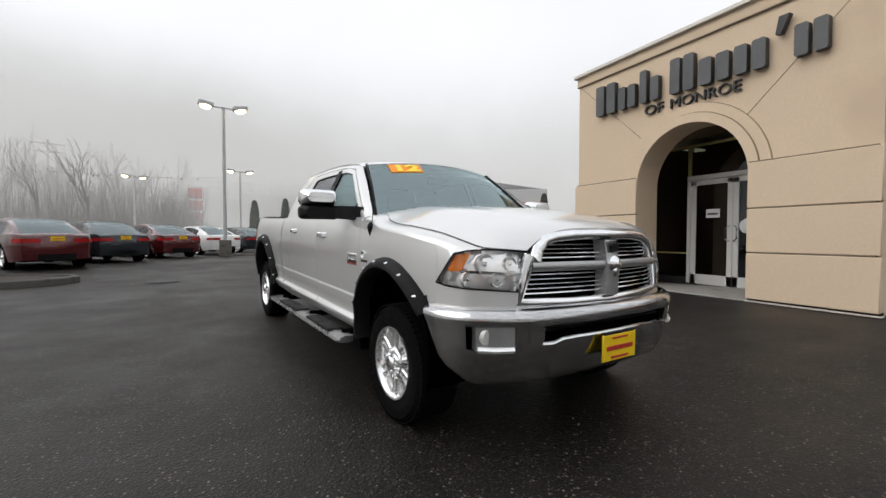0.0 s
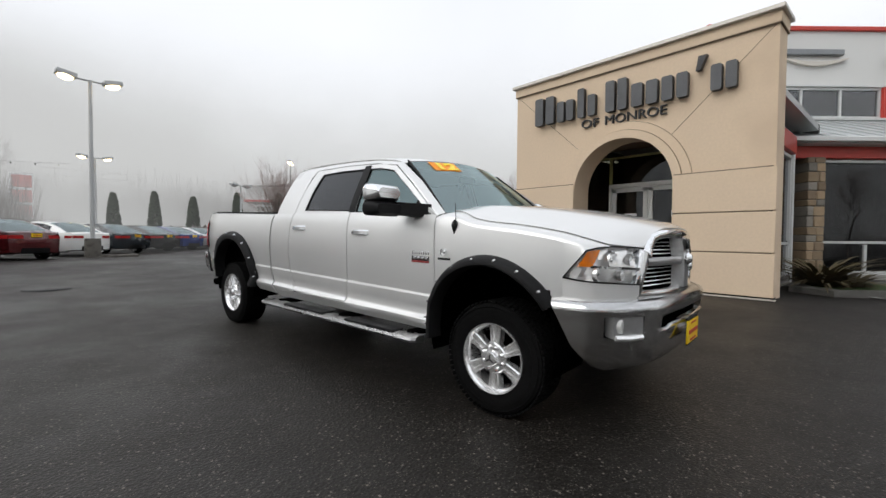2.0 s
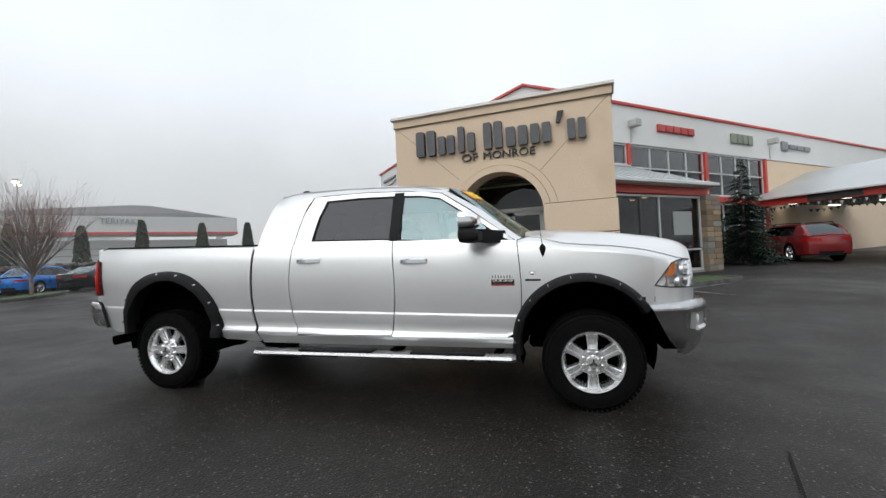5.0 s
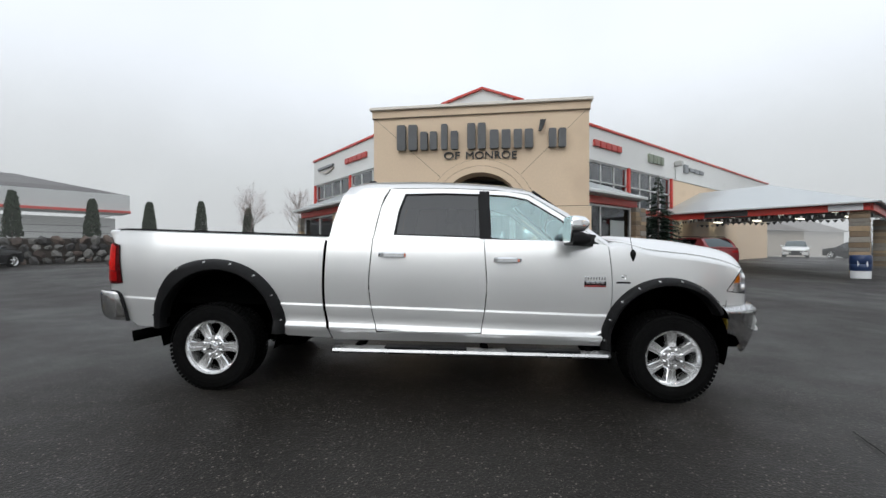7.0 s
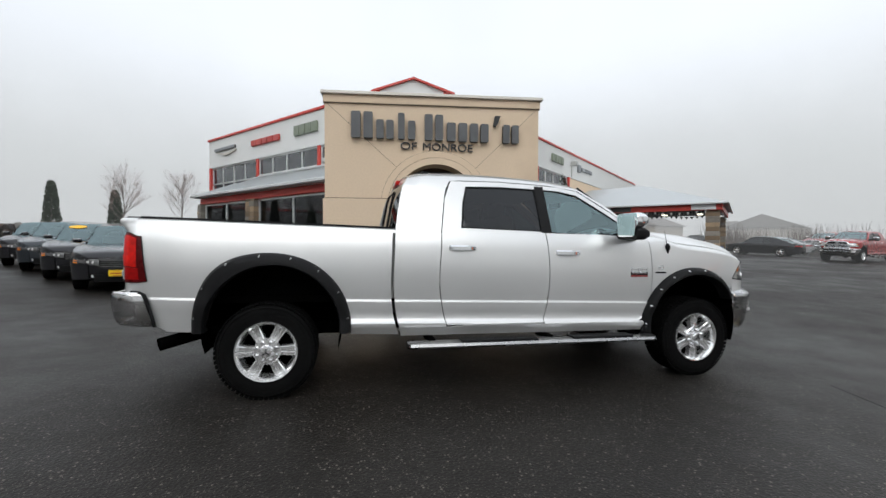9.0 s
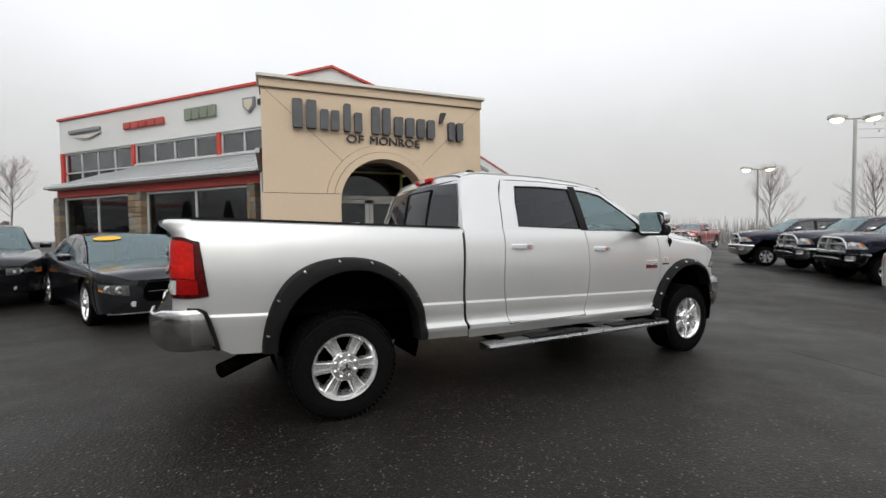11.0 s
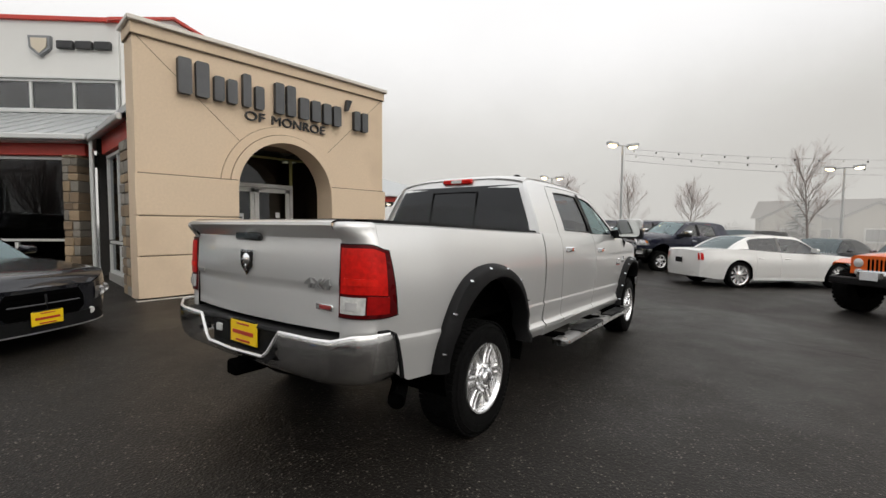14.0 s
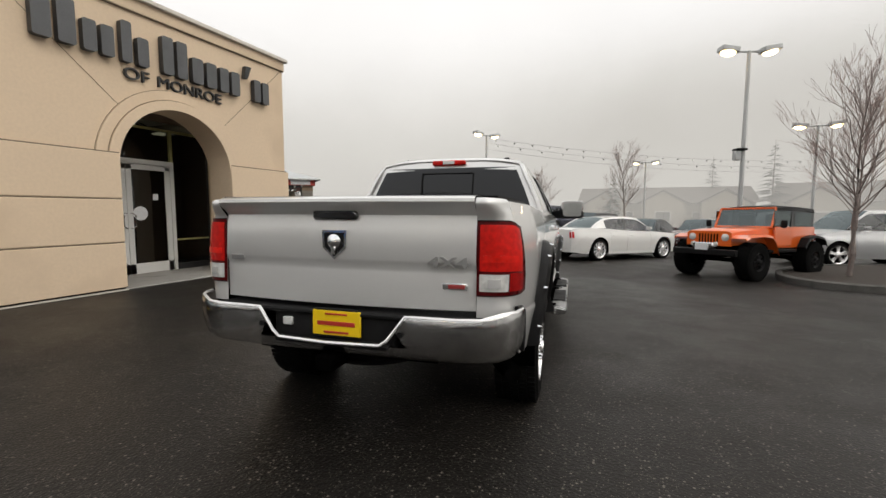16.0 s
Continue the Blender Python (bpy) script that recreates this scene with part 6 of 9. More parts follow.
        part("emblem_field", new_box((gx(0, 1.16) + 0.046, 0, 1.195), (0.012, 0.075, 0.07), 0.01), BLACK_GLOSS, gr)
    # front bumper
    plan = [(2.43, 1.0), (2.55, 0.995), (2.66, 0.97), (2.76, 0.92), (2.80, 0.885), (2.845, 0.83), (2.885, 0.77), (2.915, 0.71), (2.945, 0.655), (2.965, 0.61), (2.975, 0.56), (2.985, 0.5), (3.0, 0.35), (3.008, 0.2), (3.01, 0.0)]
    plan = plan + [(x, -y) for x, y in plan[-2::-1]]
    prof = [(-0.09, 0.868), (-0.045, 0.864), (-0.018, 0.852), (0.002, 0.834), (0.012, 0.812), (0.011, 0.79), (0.006, 0.772), (0.001, 0.73), (-0.005, 0.685), (-0.011, 0.645), (-0.024, 0.58), (-0.050, 0.50), (-0.08, 0.445), (-0.12, 0.425)]
    prof = [(-o, z) for o, z in prof]
    bm = bumper_face(bmesh.new(), plan, prof, lambda y, z: (abs(y) < 0.56 and 0.69 < z < 0.772) or (0.72 < abs(y) < 0.91 and 0.645 < z < 0.772))
    for v in bm.verts:
        # the rear edge runs forward towards the ground
        cut = 2.455 + 0.17 * max(0, 0.85 - v.co.z) / 0.34
        if v.co.x < 2.75:
            v.co.x = lerp(cut, 2.75, max(0, (v.co.x - 2.43)) / 0.32)
        v.co.z += 0.07 * smoothstep(0.78, 1.0, abs(v.co.y)) * smoothstep(0.55, 0.44, v.co.z)
    bmesh.ops.solidify(bm, geom=bm.faces[:], thickness=0.006)
    fb = part("front_bumper", bm, BUMPER_CHROME, it, "chrome front bumper with black air inlet")
    part("air_inlet", new_box((2.90, 0, 0.73), (0.03, 1.2, 0.15)), UNDERBODY_SHADE, fb)
    bm = bmesh.new()
    lip = [(2.966, 0.57, 0.672), (2.976, 0.50, 0.668), (2.986, 0.44, 0.688), (3.008, 0.2, 0.692), (3.014, 0, 0.692)]
    pipe(bm, lip + [(x, -y, z) for x, y, z in lip[-2::-1]], 0.013, 8)
    part("inlet_lip", bm, CHROME, fb)
    part("inlet_bar", new_box((2.93, 0, 0.735), (0.03, 1.1, 0.014), 0.006), BLACK_PLASTIC, fb)
    for sd in (-1, 1):
        # fog lamp in a bright recess
        bm = bmesh.new()
        rings_ = []
        for d, k in ((0.0, 1.0), (0.05, 0.92), (0.075, 0.75)):
            cx, cy, cz = 2.856, 0.80, 0.71
            rings_.append([(lerp(cx, x, k) - d, sd * lerp(cy, y, k), lerp(cz, z, k)) for x, y, z in ((2.912, 0.712, 0.773), (2.805, 0.884, 0.773), (2.805, 0.884, 0.643), (2.912, 0.712, 0.643))])
        loft(bm, rings_, True, True)
        part("fog_recess", bm, SATIN, fb)
        bm = bmesh.new()
        spin(bm, [(0.001, 0.03), (0.042, 0.027), (0.052, 0.015), (0.052, -0.03)], (2.81, sd * 0.82, 0.715), "x", 20)
        part("fog_lamp", bm, CLEAR_LENS, fb)
        bm = bmesh.new()
        pipe(bm, [(2.91, sd * 0.715, 0.648), (2.868, sd * 0.80, 0.646), (2.812, sd * 0.88, 0.650)], 0.017, 6)
        part("fog_trim", bm, BRIGHT, fb)
        part("tow_hook", new_box((2.84, sd * 0.43, 0.47), (0.1, 0.04, 0.07), 0.015), UNDERBODY_SHADE, it)
    if dealer:
        number_plate(fb, 3.03, 0.0, 0.595, 1)
    part("air_dam", new_box((2.68, 0, 0.50), (0.2, 1.5, 0.10), 0.03), UNDERBODY_SHADE, it)
    # frame, axles, underbody
    for sd in (-1, 1):
        part("frame_rail", new_box((-0.1, sd * 0.42, 0.58), (5.6, 0.09, 0.17)), UNDERBODY_SHADE, it)
    for x in (-2.038, 2.038):
        bm = bmesh.new()
        tube(bm, (x, -0.78, 0.40), (x, 0.78, 0.40), 0.055)
        spin(bm, [(0.001, -0.16), (0.12, -0.12), (0.17, 0), (0.12, 0.12), (0.001, 0.16)], (x, 0.15 if x > 0 else 0, 0.40), "y", 16)
        part("axle", bm, UNDERBODY_SHADE, it)
    part("fuel_tank", new_box((-0.3, 0.5, 0.52), (1.5, 0.5, 0.24), 0.05), UNDERBODY_SHADE, it)
    part("engine_bay", new_box((2.0, 0, 0.85), (1.5, 1.0, 0.5), 0.05), UNDERBODY_SHADE, it)
    # next five kinds of part are unseen, added to darken the ground below
    part("gearbox", new_box((0.75, 0, 0.46), (1.5, 0.46, 0.26), 0.06), UNDERBODY_SHADE, it)
    part("engine_tray", new_box((2.05, 0, 0.44), (1.05, 1.0, 0.10), 0.03), UNDERBODY_SHADE, it)
    bm = bmesh.new()
    spin(bm, [(0.001, -0.10), (0.32, -0.10), (0.37, -0.06), (0.37, 0.06), (0.32, 0.10), (0.001, 0.10)], (-2.66, 0, 0.56), "z", 24)
    part("spare_wheel", bm, RUBBER, it)
    for sd in (-1, 1):
        part("leaf_spring", new_box((-2.0, sd * 0.56, 0.47), (1.35, 0.08, 0.05), 0.015), UNDERBODY_SHADE, it)
        part("shock_absorber", new_box((-1.85, sd * 0.48, 0.55), (0.07, 0.07, 0.36), 0.02), UNDERBODY_SHADE, it)
    part("floor_pan", new_box((0.2, 0, 0.60), (2.5, 1.75, 0.14), 0.03), UNDERBODY_SHADE, it)
    if dealer:
        bm = bmesh.new()
        pipe(bm, [(1.68, -0.985, 1.30), (1.675, -0.975, 1.36), (1.66, -0.965, 1.46)], [0.004, 0.003, 0.002], 5)
        an = part("antenna", bm, BLACK_PLASTIC, it, "short black antenna stub")
        bm = bmesh.new()
        spin(bm, [(0.001, -0.07), (0.012, -0.04), (0.026, 0.01), (0.022, 0.03), (0.006, 0.05)], (1.68, -0.990, 1.285), "z", 12)
        part("antenna_base", bm, BLACK_PLASTIC, an)
    return it


def rounded_at(cy, cz, w, h, r):
    return [(cy + a, cz + b) for a, b in rounded(w, h, r)]


BACKLIGHT = glass("dark_rear_glass", (0.06, 0.065, 0.07), 0.0, 0.9, 1.5)
HEADLAMP_GLASS = glass("headlamp_glass", (1.0, 1.0, 1.0), 0.0, 0.99, 1.3)
TRUCK = Matrix(((0.1204, 0.9927, 0.0023, 1.612), (-0.9925, 0.1205, -0.019, 5.485), (-0.0191, 0.0, 0.9998, 0.02), (0, 0, 0, 1))) @ Matrix.Translation((0, 0.0375, 0)) @ Matrix.Diagonal((1, 1.0375, 1, 1))
pickup(TRUCK, SILVER, label="silver crew cab pickup truck with black arch flares parked on asphalt")


# ---- other vehicles ----
def sedan_shape(**kw):
    base = dict(L=4.85, W=1.85, H=1.47, base=2.85, r=0.335, front=0.95, belt=0.93, nose=0.70, cowl=0.96, deck=1.02, tail=0.95,
                screen0=1.25, screen1=0.42, roof1=-0.75, back0=-1.68, pillar=-0.22, back_pillar=-1.15, low=0.24, width_top=0.70, seat=0.55)
    base.update(kw)
    return base


def car(name, label, m, paint, shape, category="car", group="", lamps="slim", plate_front=True, plate_rear=True, sticker=False, face="", spokes=5, rim=None, grille_bars=0, rails=False, detail=True):
    """A road car: panelled sides cut by the wheel arches, bonnet and boot decks, glasshouse, lamps, plates and wheels."""
    s = shape
    it = thing(name, label, category, m, group)
    L2, W2 = s["L"] / 2, s["W"] / 2
    ax_f, ax_r = L2 - s["front"], L2 - s["front"] - s["base"]
    ra = s["r"] + 0.055

    def plan(x):
        u = max(0.0, min(abs(x) / L2, 1.0) - 0.76) / 0.24
        return W2 * (1 - 0.06 * u - (0.36 if x > 0 else 0.15) * u ** 3.2)

    def prof(z):
        return curve([(0.18, 0.90), (0.26, 0.945), (0.40, 0.972), (0.58, 0.99), (0.70, 1.0), (0.82, 0.985), (0.95, 0.945), (1.15, 0.90)], z)

    def top(x):
        return curve([(-L2, s["tail"] - 0.05), (-L2 + 0.10, s["tail"]), (s["back0"] - 0.05, s["deck"]), (s["back0"] + 0.4, s["deck"]), (0, s["belt"]), (s["screen0"], s["cowl"] - 0.03), (L2 - 0.5, lerp(s["cowl"], s["nose"], 0.55)), (L2 - 0.12, s["nose"] + 0.03), (L2, s["nose"] - 0.06)], x)

    def yb(x, z):
        return plan(x) * prof(z)

    def low(x):
        return s["low"] + 0.05 * smoothstep(L2 - 0.5, L2, abs(x))

    def bottom(x):
        z = low(x)
        for c in (ax_f, ax_r):
            d = abs(x - c)
            if d < ra:
                z = max(z, s["r"] + math.sqrt(ra * ra - d * d) * 1.02)
        return z

    def xs(a, b):
        n = max(2, round((b - a) / 0.055))
        return span_steps(a, b, n)

    seams = [("rear_wing", -L2, s["back_pillar"] + 0.18), ("rear_door", s["back_pillar"] + 0.186, s["pillar"] - 0.003), ("front_door", s["pillar"] + 0.003, s["screen0"] - 0.25), ("front_wing", s["screen0"] - 0.244, L2 - 0.46 if face == "wide" else L2)]
    nz = 9
    wide = face == "wide"
    xn, run = L2 - 0.46, 0.53

    def nose_point(a, z, out=0.0):
        """A rounded nose in plan: a runs from 0 in the middle to 90 degrees at the flank."""
        t = radians(abs(a))
        k = 0.97 + 0.03 * math.sin(math.pi * min(max((z - 0.2) / 0.62, 0), 1))
        return (xn + (run * k + out) * max(math.cos(t), 0) ** 0.78, math.copysign((yb(xn, z) + out) * math.sin(t) ** 0.78, a), z)

    for sd in (-1, 1):
        for nm, a, b in seams:
            bm = bmesh.new()
            rows = []
            for x in xs(a, b):
                z0, z1 = bottom(x), top(x)
                rows.append([(x, sd * yb(x, lerp(z0, z1, k / nz)), lerp(z0, z1, k / nz)) for k in range(nz + 1)])
            loft(bm, rows)
            thicken(part(nm, bm, paint, it, smooth=50), 0.012, 0)
        for c in (ax_f, ax_r):
            bm = bmesh.new()
            loft(bm, [[(c + math.cos(a) * ra * 0.98, sd * W2 * 0.96, s["r"] + math.sin(a) * ra * 0.98), (c + math.cos(a) * ra * 0.98, sd * W2 * 0.55, s["r"] + math.sin(a) * ra * 0.98)] for a in (radians(lerp(-15, 195, k / 14)) for k in range(15))])
            part("wheel_housing", bm, UNDERBODY_SHADE, it)
            wheel(it, c, sd * (W2 - 0.13), s["r"], s["r"], 0.22, sd, s["r"] * 0.73, spokes, rim, False, 40)
        part("sill", new_box(((ax_f + ax_r) / 2, sd * W2 * 0.93, s["low"] + 0.02), (s["base"] - 2 * ra, 0.06, 0.10), 0.02), paint, it)
        if detail:
            for hx in (s["pillar"] + 0.18, s["back_pillar"] + 0.32):
                part("door_handle", new_box((hx, sd * (yb(hx, 0.84) + 0.012), 0.84), (0.17, 0.03, 0.028), 0.01), paint, it)
        bm = bmesh.new()
        loft(bm, [[(x, sd * y, z) for y, z in rounded_at(W2 * 0.92 + 0.14, s["belt"] + 0.09, w_, h_, 0.04)] for x, w_, h_ in ((s["screen0"] - 0.48, 0.19, 0.11), (s["screen0"] - 0.44, 0.20, 0.12), (s["screen0"] - 0.34, 0.12, 0.06))], True, True)
        part("wing_mirror", bm, paint, it)
    # decks
    def deck(nm, a, b, crown):
        bm = bmesh.new()
        rows = []
        for x in xs(a, b):
            zt = top(x)
            y1 = yb(x, zt)
            if wide and x > xn:
                y1 = yb(xn, zt) * max(1 - ((x - xn) / (run * 0.972)) ** 2.56, 0.0004) ** 0.39
            rows.append([(x, v * y1, zt + crown * y1 / W2 * (1 - v * v)) for v in span_steps(-1, 1, 12)])
        loft(bm, rows)
        return thicken(part(nm, bm, paint, it, smooth=60), 0.01, 0)

    deck("bonnet", s["screen0"] - 0.02, xn + run * 0.97 if wide else L2, 0.045)
    if s["back0"] - 0.05 > -L2 + 0.2:
        deck("boot_lid", -L2, s["back0"] + 0.02, 0.03)
    # ends
    for f in (1, -1):
        bm = bmesh.new()
        rows = []
        zt, zl = top(f * L2), low(L2)
        if wide and f > 0:
            for k in range(10):
                rows.append([])
                for a in span_steps(-90, 90, 36):
                    x = nose_point(a, 0.7)[0]
                    rows[-1].append(nose_point(a, lerp(low(x), top(x), k / 9)))
            loft(bm, rows)
            part("front_bumper", bm, paint, it, smooth=60)
            continue
        for k in range(8):
            z = lerp(zl, zt, k / 7)
            bulge = 0.06 * math.sin(math.pi * k / 7)
            rows.append([(f * (L2 + (bulge + 0.09) * (1 - v * v) - 0.02), v * yb(f * L2, z), z + (0.04 * (1 - v * v) if k == 7 else 0)) for v in span_steps(-1, 1, 14)])
        loft(bm, rows)
        part("front_bumper" if f > 0 else "rear_bumper", bm, paint, it, smooth=60)
    # glasshouse
    gtab = [(s["back0"], s["deck"] - 0.03), (s["roof1"], s["H"] - 0.04), ((s["roof1"] + s["screen1"]) / 2, s["H"]), (s["screen1"], s["H"] - 0.035), (s["screen0"], s["cowl"] - 0.04)]

    def gz_(x):
        return table(gtab, x) + 0.03 * math.sin(math.pi * min(max((x - s["screen1"]) / (s["screen0"] - s["screen1"]), 0), 1)) + 0.04 * math.sin(math.pi * min(max((x - s["back0"]) / (s["roof1"] - s["back0"]), 0), 1))

    def gpoint(x, t, sd):
        zt = gz_(x)
        zb = min(top(x), zt)
        y0 = yb(x, top(x)) * 0.985
        k = (zt - zb) / max(s["H"] - s["belt"], 0.01)
        y1 = lerp(y0 * 0.93, W2 * s["width_top"] , min(max(k, 0), 1) ** 0.8)
        return (x, sd * lerp(y0, y1, t), lerp(zb, zt, t))

    for sd in (-1, 1):
        def strip(nm, a, b, t0, t1, material, push=0.0, n=8):
            bm = bmesh.new()
            loft(bm, [[(p[0], p[1] + sd * push, p[2]) for p in (gpoint(x, lerp(t0, t1, j / 4), sd) for j in range(5))] for x in span_steps(a, b, n)])
            return part(nm, bm, material, it, smooth=60)
        a0, a1 = s["back0"] + 0.12, s["screen0"] - 0.12
        strip("roof_side", s["back0"], s["screen0"], 0.86, 1.0, paint, 0.0, 20)
        strip("window_trim", s["back0"] + 0.25, s["screen0"] - 0.2, -0.02, 0.07, BLACK_GLOSS, 0.003, 16)
        strip("rear_pillar", s["back0"], s["back_pillar"], 0.0, 0.86, paint, 0.0)
        strip("side_window", s["back_pillar"] + 0.01, s["pillar"] - 0.04, 0.06, 0.86, TINTED, -0.006)
        strip("door_pillar", s["pillar"] - 0.05, s["pillar"] + 0.05, 0.0, 0.88, BLACK_GLOSS, 0.002)
        strip("side_window", s["pillar"] + 0.04, s["screen0"] - 0.10, 0.06, 0.86, TINTED_MID, -0.006)
    def cap(nm, a, b, material, inset=1.0, n=8, lift=0.0):
        bm = bmesh.new()
        rows = []
        for x in span_steps(a, b, n):
            p = gpoint(x, 1.0, 1)
            rows.append([(x, v * p[1] * inset, p[2] + lift + 0.035 * (1 - v * v)) for v in span_steps(-1, 1, 12)])
        loft(bm, rows)
        return part(nm, bm, material, it, smooth=60)
    cap("roof", s["roof1"], s["screen1"], paint, 1.0, 12)
    ws = cap("windscreen", s["screen1"], s["screen0"], SCREEN if plate_front else SCREEN_DIM, 0.97)
    cap("rear_surround", s["back0"], s["roof1"], paint, 1.0, lift=-0.010)
    cap("rear_window", lerp(s["back0"], s["roof1"], 0.06), lerp(s["back0"], s["roof1"], 0.92), SCREEN_DIM, 0.84)
    if sticker:
        bm = bmesh.new()
        rings_ = []
        for k in (0.001, 1.0):
            ring_ = []
            for j in range(20):
                a = 2 * math.pi * j / 20
                xx = s["screen1"] + 0.20 + 0.085 * k * math.cos(a)
                p = gpoint(xx, 1.0, 1)
                yy = -p[1] * 0.52 + 0.21 * k * math.sin(a)
                ring_.append((xx + 0.006, yy, p[2] + 0.035 * (1 - (yy / p[1]) ** 2) + 0.012))
            rings_.append(ring_)
        loft(bm, rings_, True)
        st_ = part("price_sticker", bm, STICKER_AMBER, ws, "yellow oval windscreen sticker", smooth=180)
        thicken(st_, 0.003, 0)
    part("cabin", new_box(((s["screen0"] + s["back0"]) / 2, 0, 0.6), (s["screen0"] - s["back0"] - 0.3, W2 * 1.5, 0.5)), UNDERBODY_SHADE, it)
    for y in (-0.36, 0.36):
        st = part("seat_back", new_box((-0.15, y, 0.95), (0.14, 0.48, 0.6), 0.05, tilt=Matrix.Rotation(radians(-14), 4, "Y")), SEAT, it)
        part("headrest", new_box((-0.24, y, min(1.28, s["H"] - 0.2)), (0.1, 0.25, 0.14), 0.04), SEAT, st)
    part("underbody", new_box((0, 0, s["low"] + 0.06), (s["L"] * 0.9, s["W"] * 0.75, 0.12)), UNDERBODY_SHADE, it)
    # lamps, grille, plates
    def front_x(y, z):
        if wide:
            k = 0.97 + 0.03 * math.sin(math.pi * min(max((z - 0.2) / 0.62, 0), 1))
            return xn + run * k * max(1 - (min(abs(y) / yb(xn, z), 1)) ** 2.56, 0) ** 0.39
        v = min(abs(y) / max(yb(L2, z), 0.01), 1.0)
        return L2 + (0.06 * math.sin(math.pi * min(max((z - low(L2)) / (top(L2) - low(L2)), 0), 1)) + 0.09) * (1 - v * v) - 0.02
    def rear_x(y, z):
        v = min(abs(y) / max(yb(-L2, z), 0.01), 1.0)
        return -(L2 + (0.06 * math.sin(math.pi * min(max((z - low(L2)) / (top(-L2) - low(L2)), 0), 1)) + 0.09) * (1 - v * v) - 0.02)
    zf = top(L2)
    for sd in (-1, 1):
        bm = bmesh.new()
        z0, z1 = zf - (0.17 if wide else 0.16), zf - (0.055 if wide else 0.03)
        pts0, pts1 = [], []
        for k in range(7):
            t = k / 6
            y = lerp(W2 * (0.42 if wide else 0.36), W2 * 0.56, min(t * 1.6, 1.0))
            x = front_x(y, z0) + 0.008 if t < 0.62 else lerp(front_x(W2 * 0.56, z0) + 0.008, L2 - 0.22, (t - 0.62) / 0.38)
            if t >= 0.62:
                y = yb(x, z0) + 0.008
            pts0.append((x, sd * y, z0 + 0.02 * t))
            x1 = front_x(y, z1) + 0.008 if t < 0.62 else x
            pts1.append((x1, sd * (y if t < 0.62 else yb(x, z1) + 0.008), z1 + 0.02 * t))
        if wide:
            lampz = lambda a: (zf - 0.215 + 0.06 * (a - 34) / 38, zf - 0.062 + 0.030 * (a - 34) / 38)
            rim_ = span_steps(34, 74, 10)
            pts0 = [nose_point(sd * a, lampz(a)[0], 0.006) for a in rim_]
            pts1 = [nose_point(sd * a, lampz(a)[1], 0.006) for a in rim_]
        loft(bm, [pts0, [tuple(lerp(a, b, 0.5) + (0.012 if i == 0 else 0) for i, (a, b) in enumerate(zip(p, q))) for p, q in zip(pts0, pts1)], pts1])
        hl = part("headlamp", bm, LAMP_SMOKE, it, "smoked clear headlamp unit")
        for a in ((44, 57) if wide else ()):
            bm = bmesh.new()
            spin(bm, [(0.001, 0.014), (0.026, 0.012), (0.040, 0.024), (0.058, 0.014), (0.062, -0.01)], nose_point(sd * a, sum(lampz(a)) / 2), "x", 16)
            part("lamp_bowl", bm, SATIN, hl)
        if not wide:
            bm = bmesh.new()
            spin(bm, [(0.001, 0.02), (0.03, 0.015), (0.038, 0.0)], (front_x(W2 * 0.47, z0) - 0.004, sd * W2 * 0.47, (z0 + z1) / 2), "x", 14)
            part("lamp_bowl", bm, CLEAR_LENS, hl)
            bm = bmesh.new()
            spin(bm, [(0.001, 0.02), (0.026, 0.015), (0.034, 0.0)], (lerp(pts0[4][0], pts0[3][0], 0.5) + 0.0, sd * (W2 * 0.575), (z0 + z1) / 2 + 0.01), "x", 14)
            part("lamp_bowl", bm, CLEAR_LENS, hl)
        bm = bmesh.new()
        loft(bm, [[(p[0] + 0.004, p[1] + sd * 0.004, lerp(p[2], q[2], t)) for p, q in list(zip(pts0, pts1))[8 if wide else 5:]] for t in (0.15, 0.7)])
        part("indicator", bm, AMBER, hl)
        bm = bmesh.new()
        zr = top(-L2)
        column = lamps == "column"
        za, zb = zr - (0.25 if column else 0.17), zr - (0.05 if column else 0.06)
        rows = []
        for j in range(7):
            z = lerp(za, zb, j / 6)
            e = yb(-L2, z)
            rows.append([(rear_x(y, z) - 0.016, sd * y, z) for y in span_steps(e * (0.91 if column else 0.50), e * 0.985, 8)])
            rows[-1] += [(x, sd * (yb(x, z) + 0.012), z) for x in span_steps(-L2 + 0.012, -L2 + (0.07 if column else 0.24), 4)]
        loft(bm, rows)
        part("tail_lamp", bm, RED_MID if lamps == "slim" else RED_LENS, it, "red tail lamp")
        fx = front_x(W2 * (0.56 if wide else 0.5), 0.36)
        bm = bmesh.new()
        spin(bm, [(0.001, 0.02), (0.04, 0.015), (0.05, -0.01)], (fx - 0.005, sd * W2 * (0.56 if wide else 0.47), 0.40), "x", 14)
        part("fog_lamp", bm, CLEAR_LENS, it)
    bm = bmesh.new()
    loft(bm, [[(front_x(y, z) + 0.006, y, z) for y in span_steps(-W2 * gw, W2 * gw, 10)] for gw, z in (((0.36, zf - 0.33), (0.45, zf - 0.25), (0.44, zf - 0.13), (0.38, zf - 0.035)) if wide else ((0.34, zf - 0.20), (0.34, zf - 0.13), (0.34, zf - 0.04)))])
    gr = part("grille", bm, UNDERBODY_SHADE, it, "dark grille")
    if wide:
        bm = bmesh.new()
        pipe(bm, [(front_x(y, zf - 0.17) + 0.012, y, zf - 0.17) for y in span_steps(-W2 * 0.38, W2 * 0.38, 8)], 0.012, 6)
        part("cross_bar", bm, BLACK_GLOSS, gr)
        bm = bmesh.new()
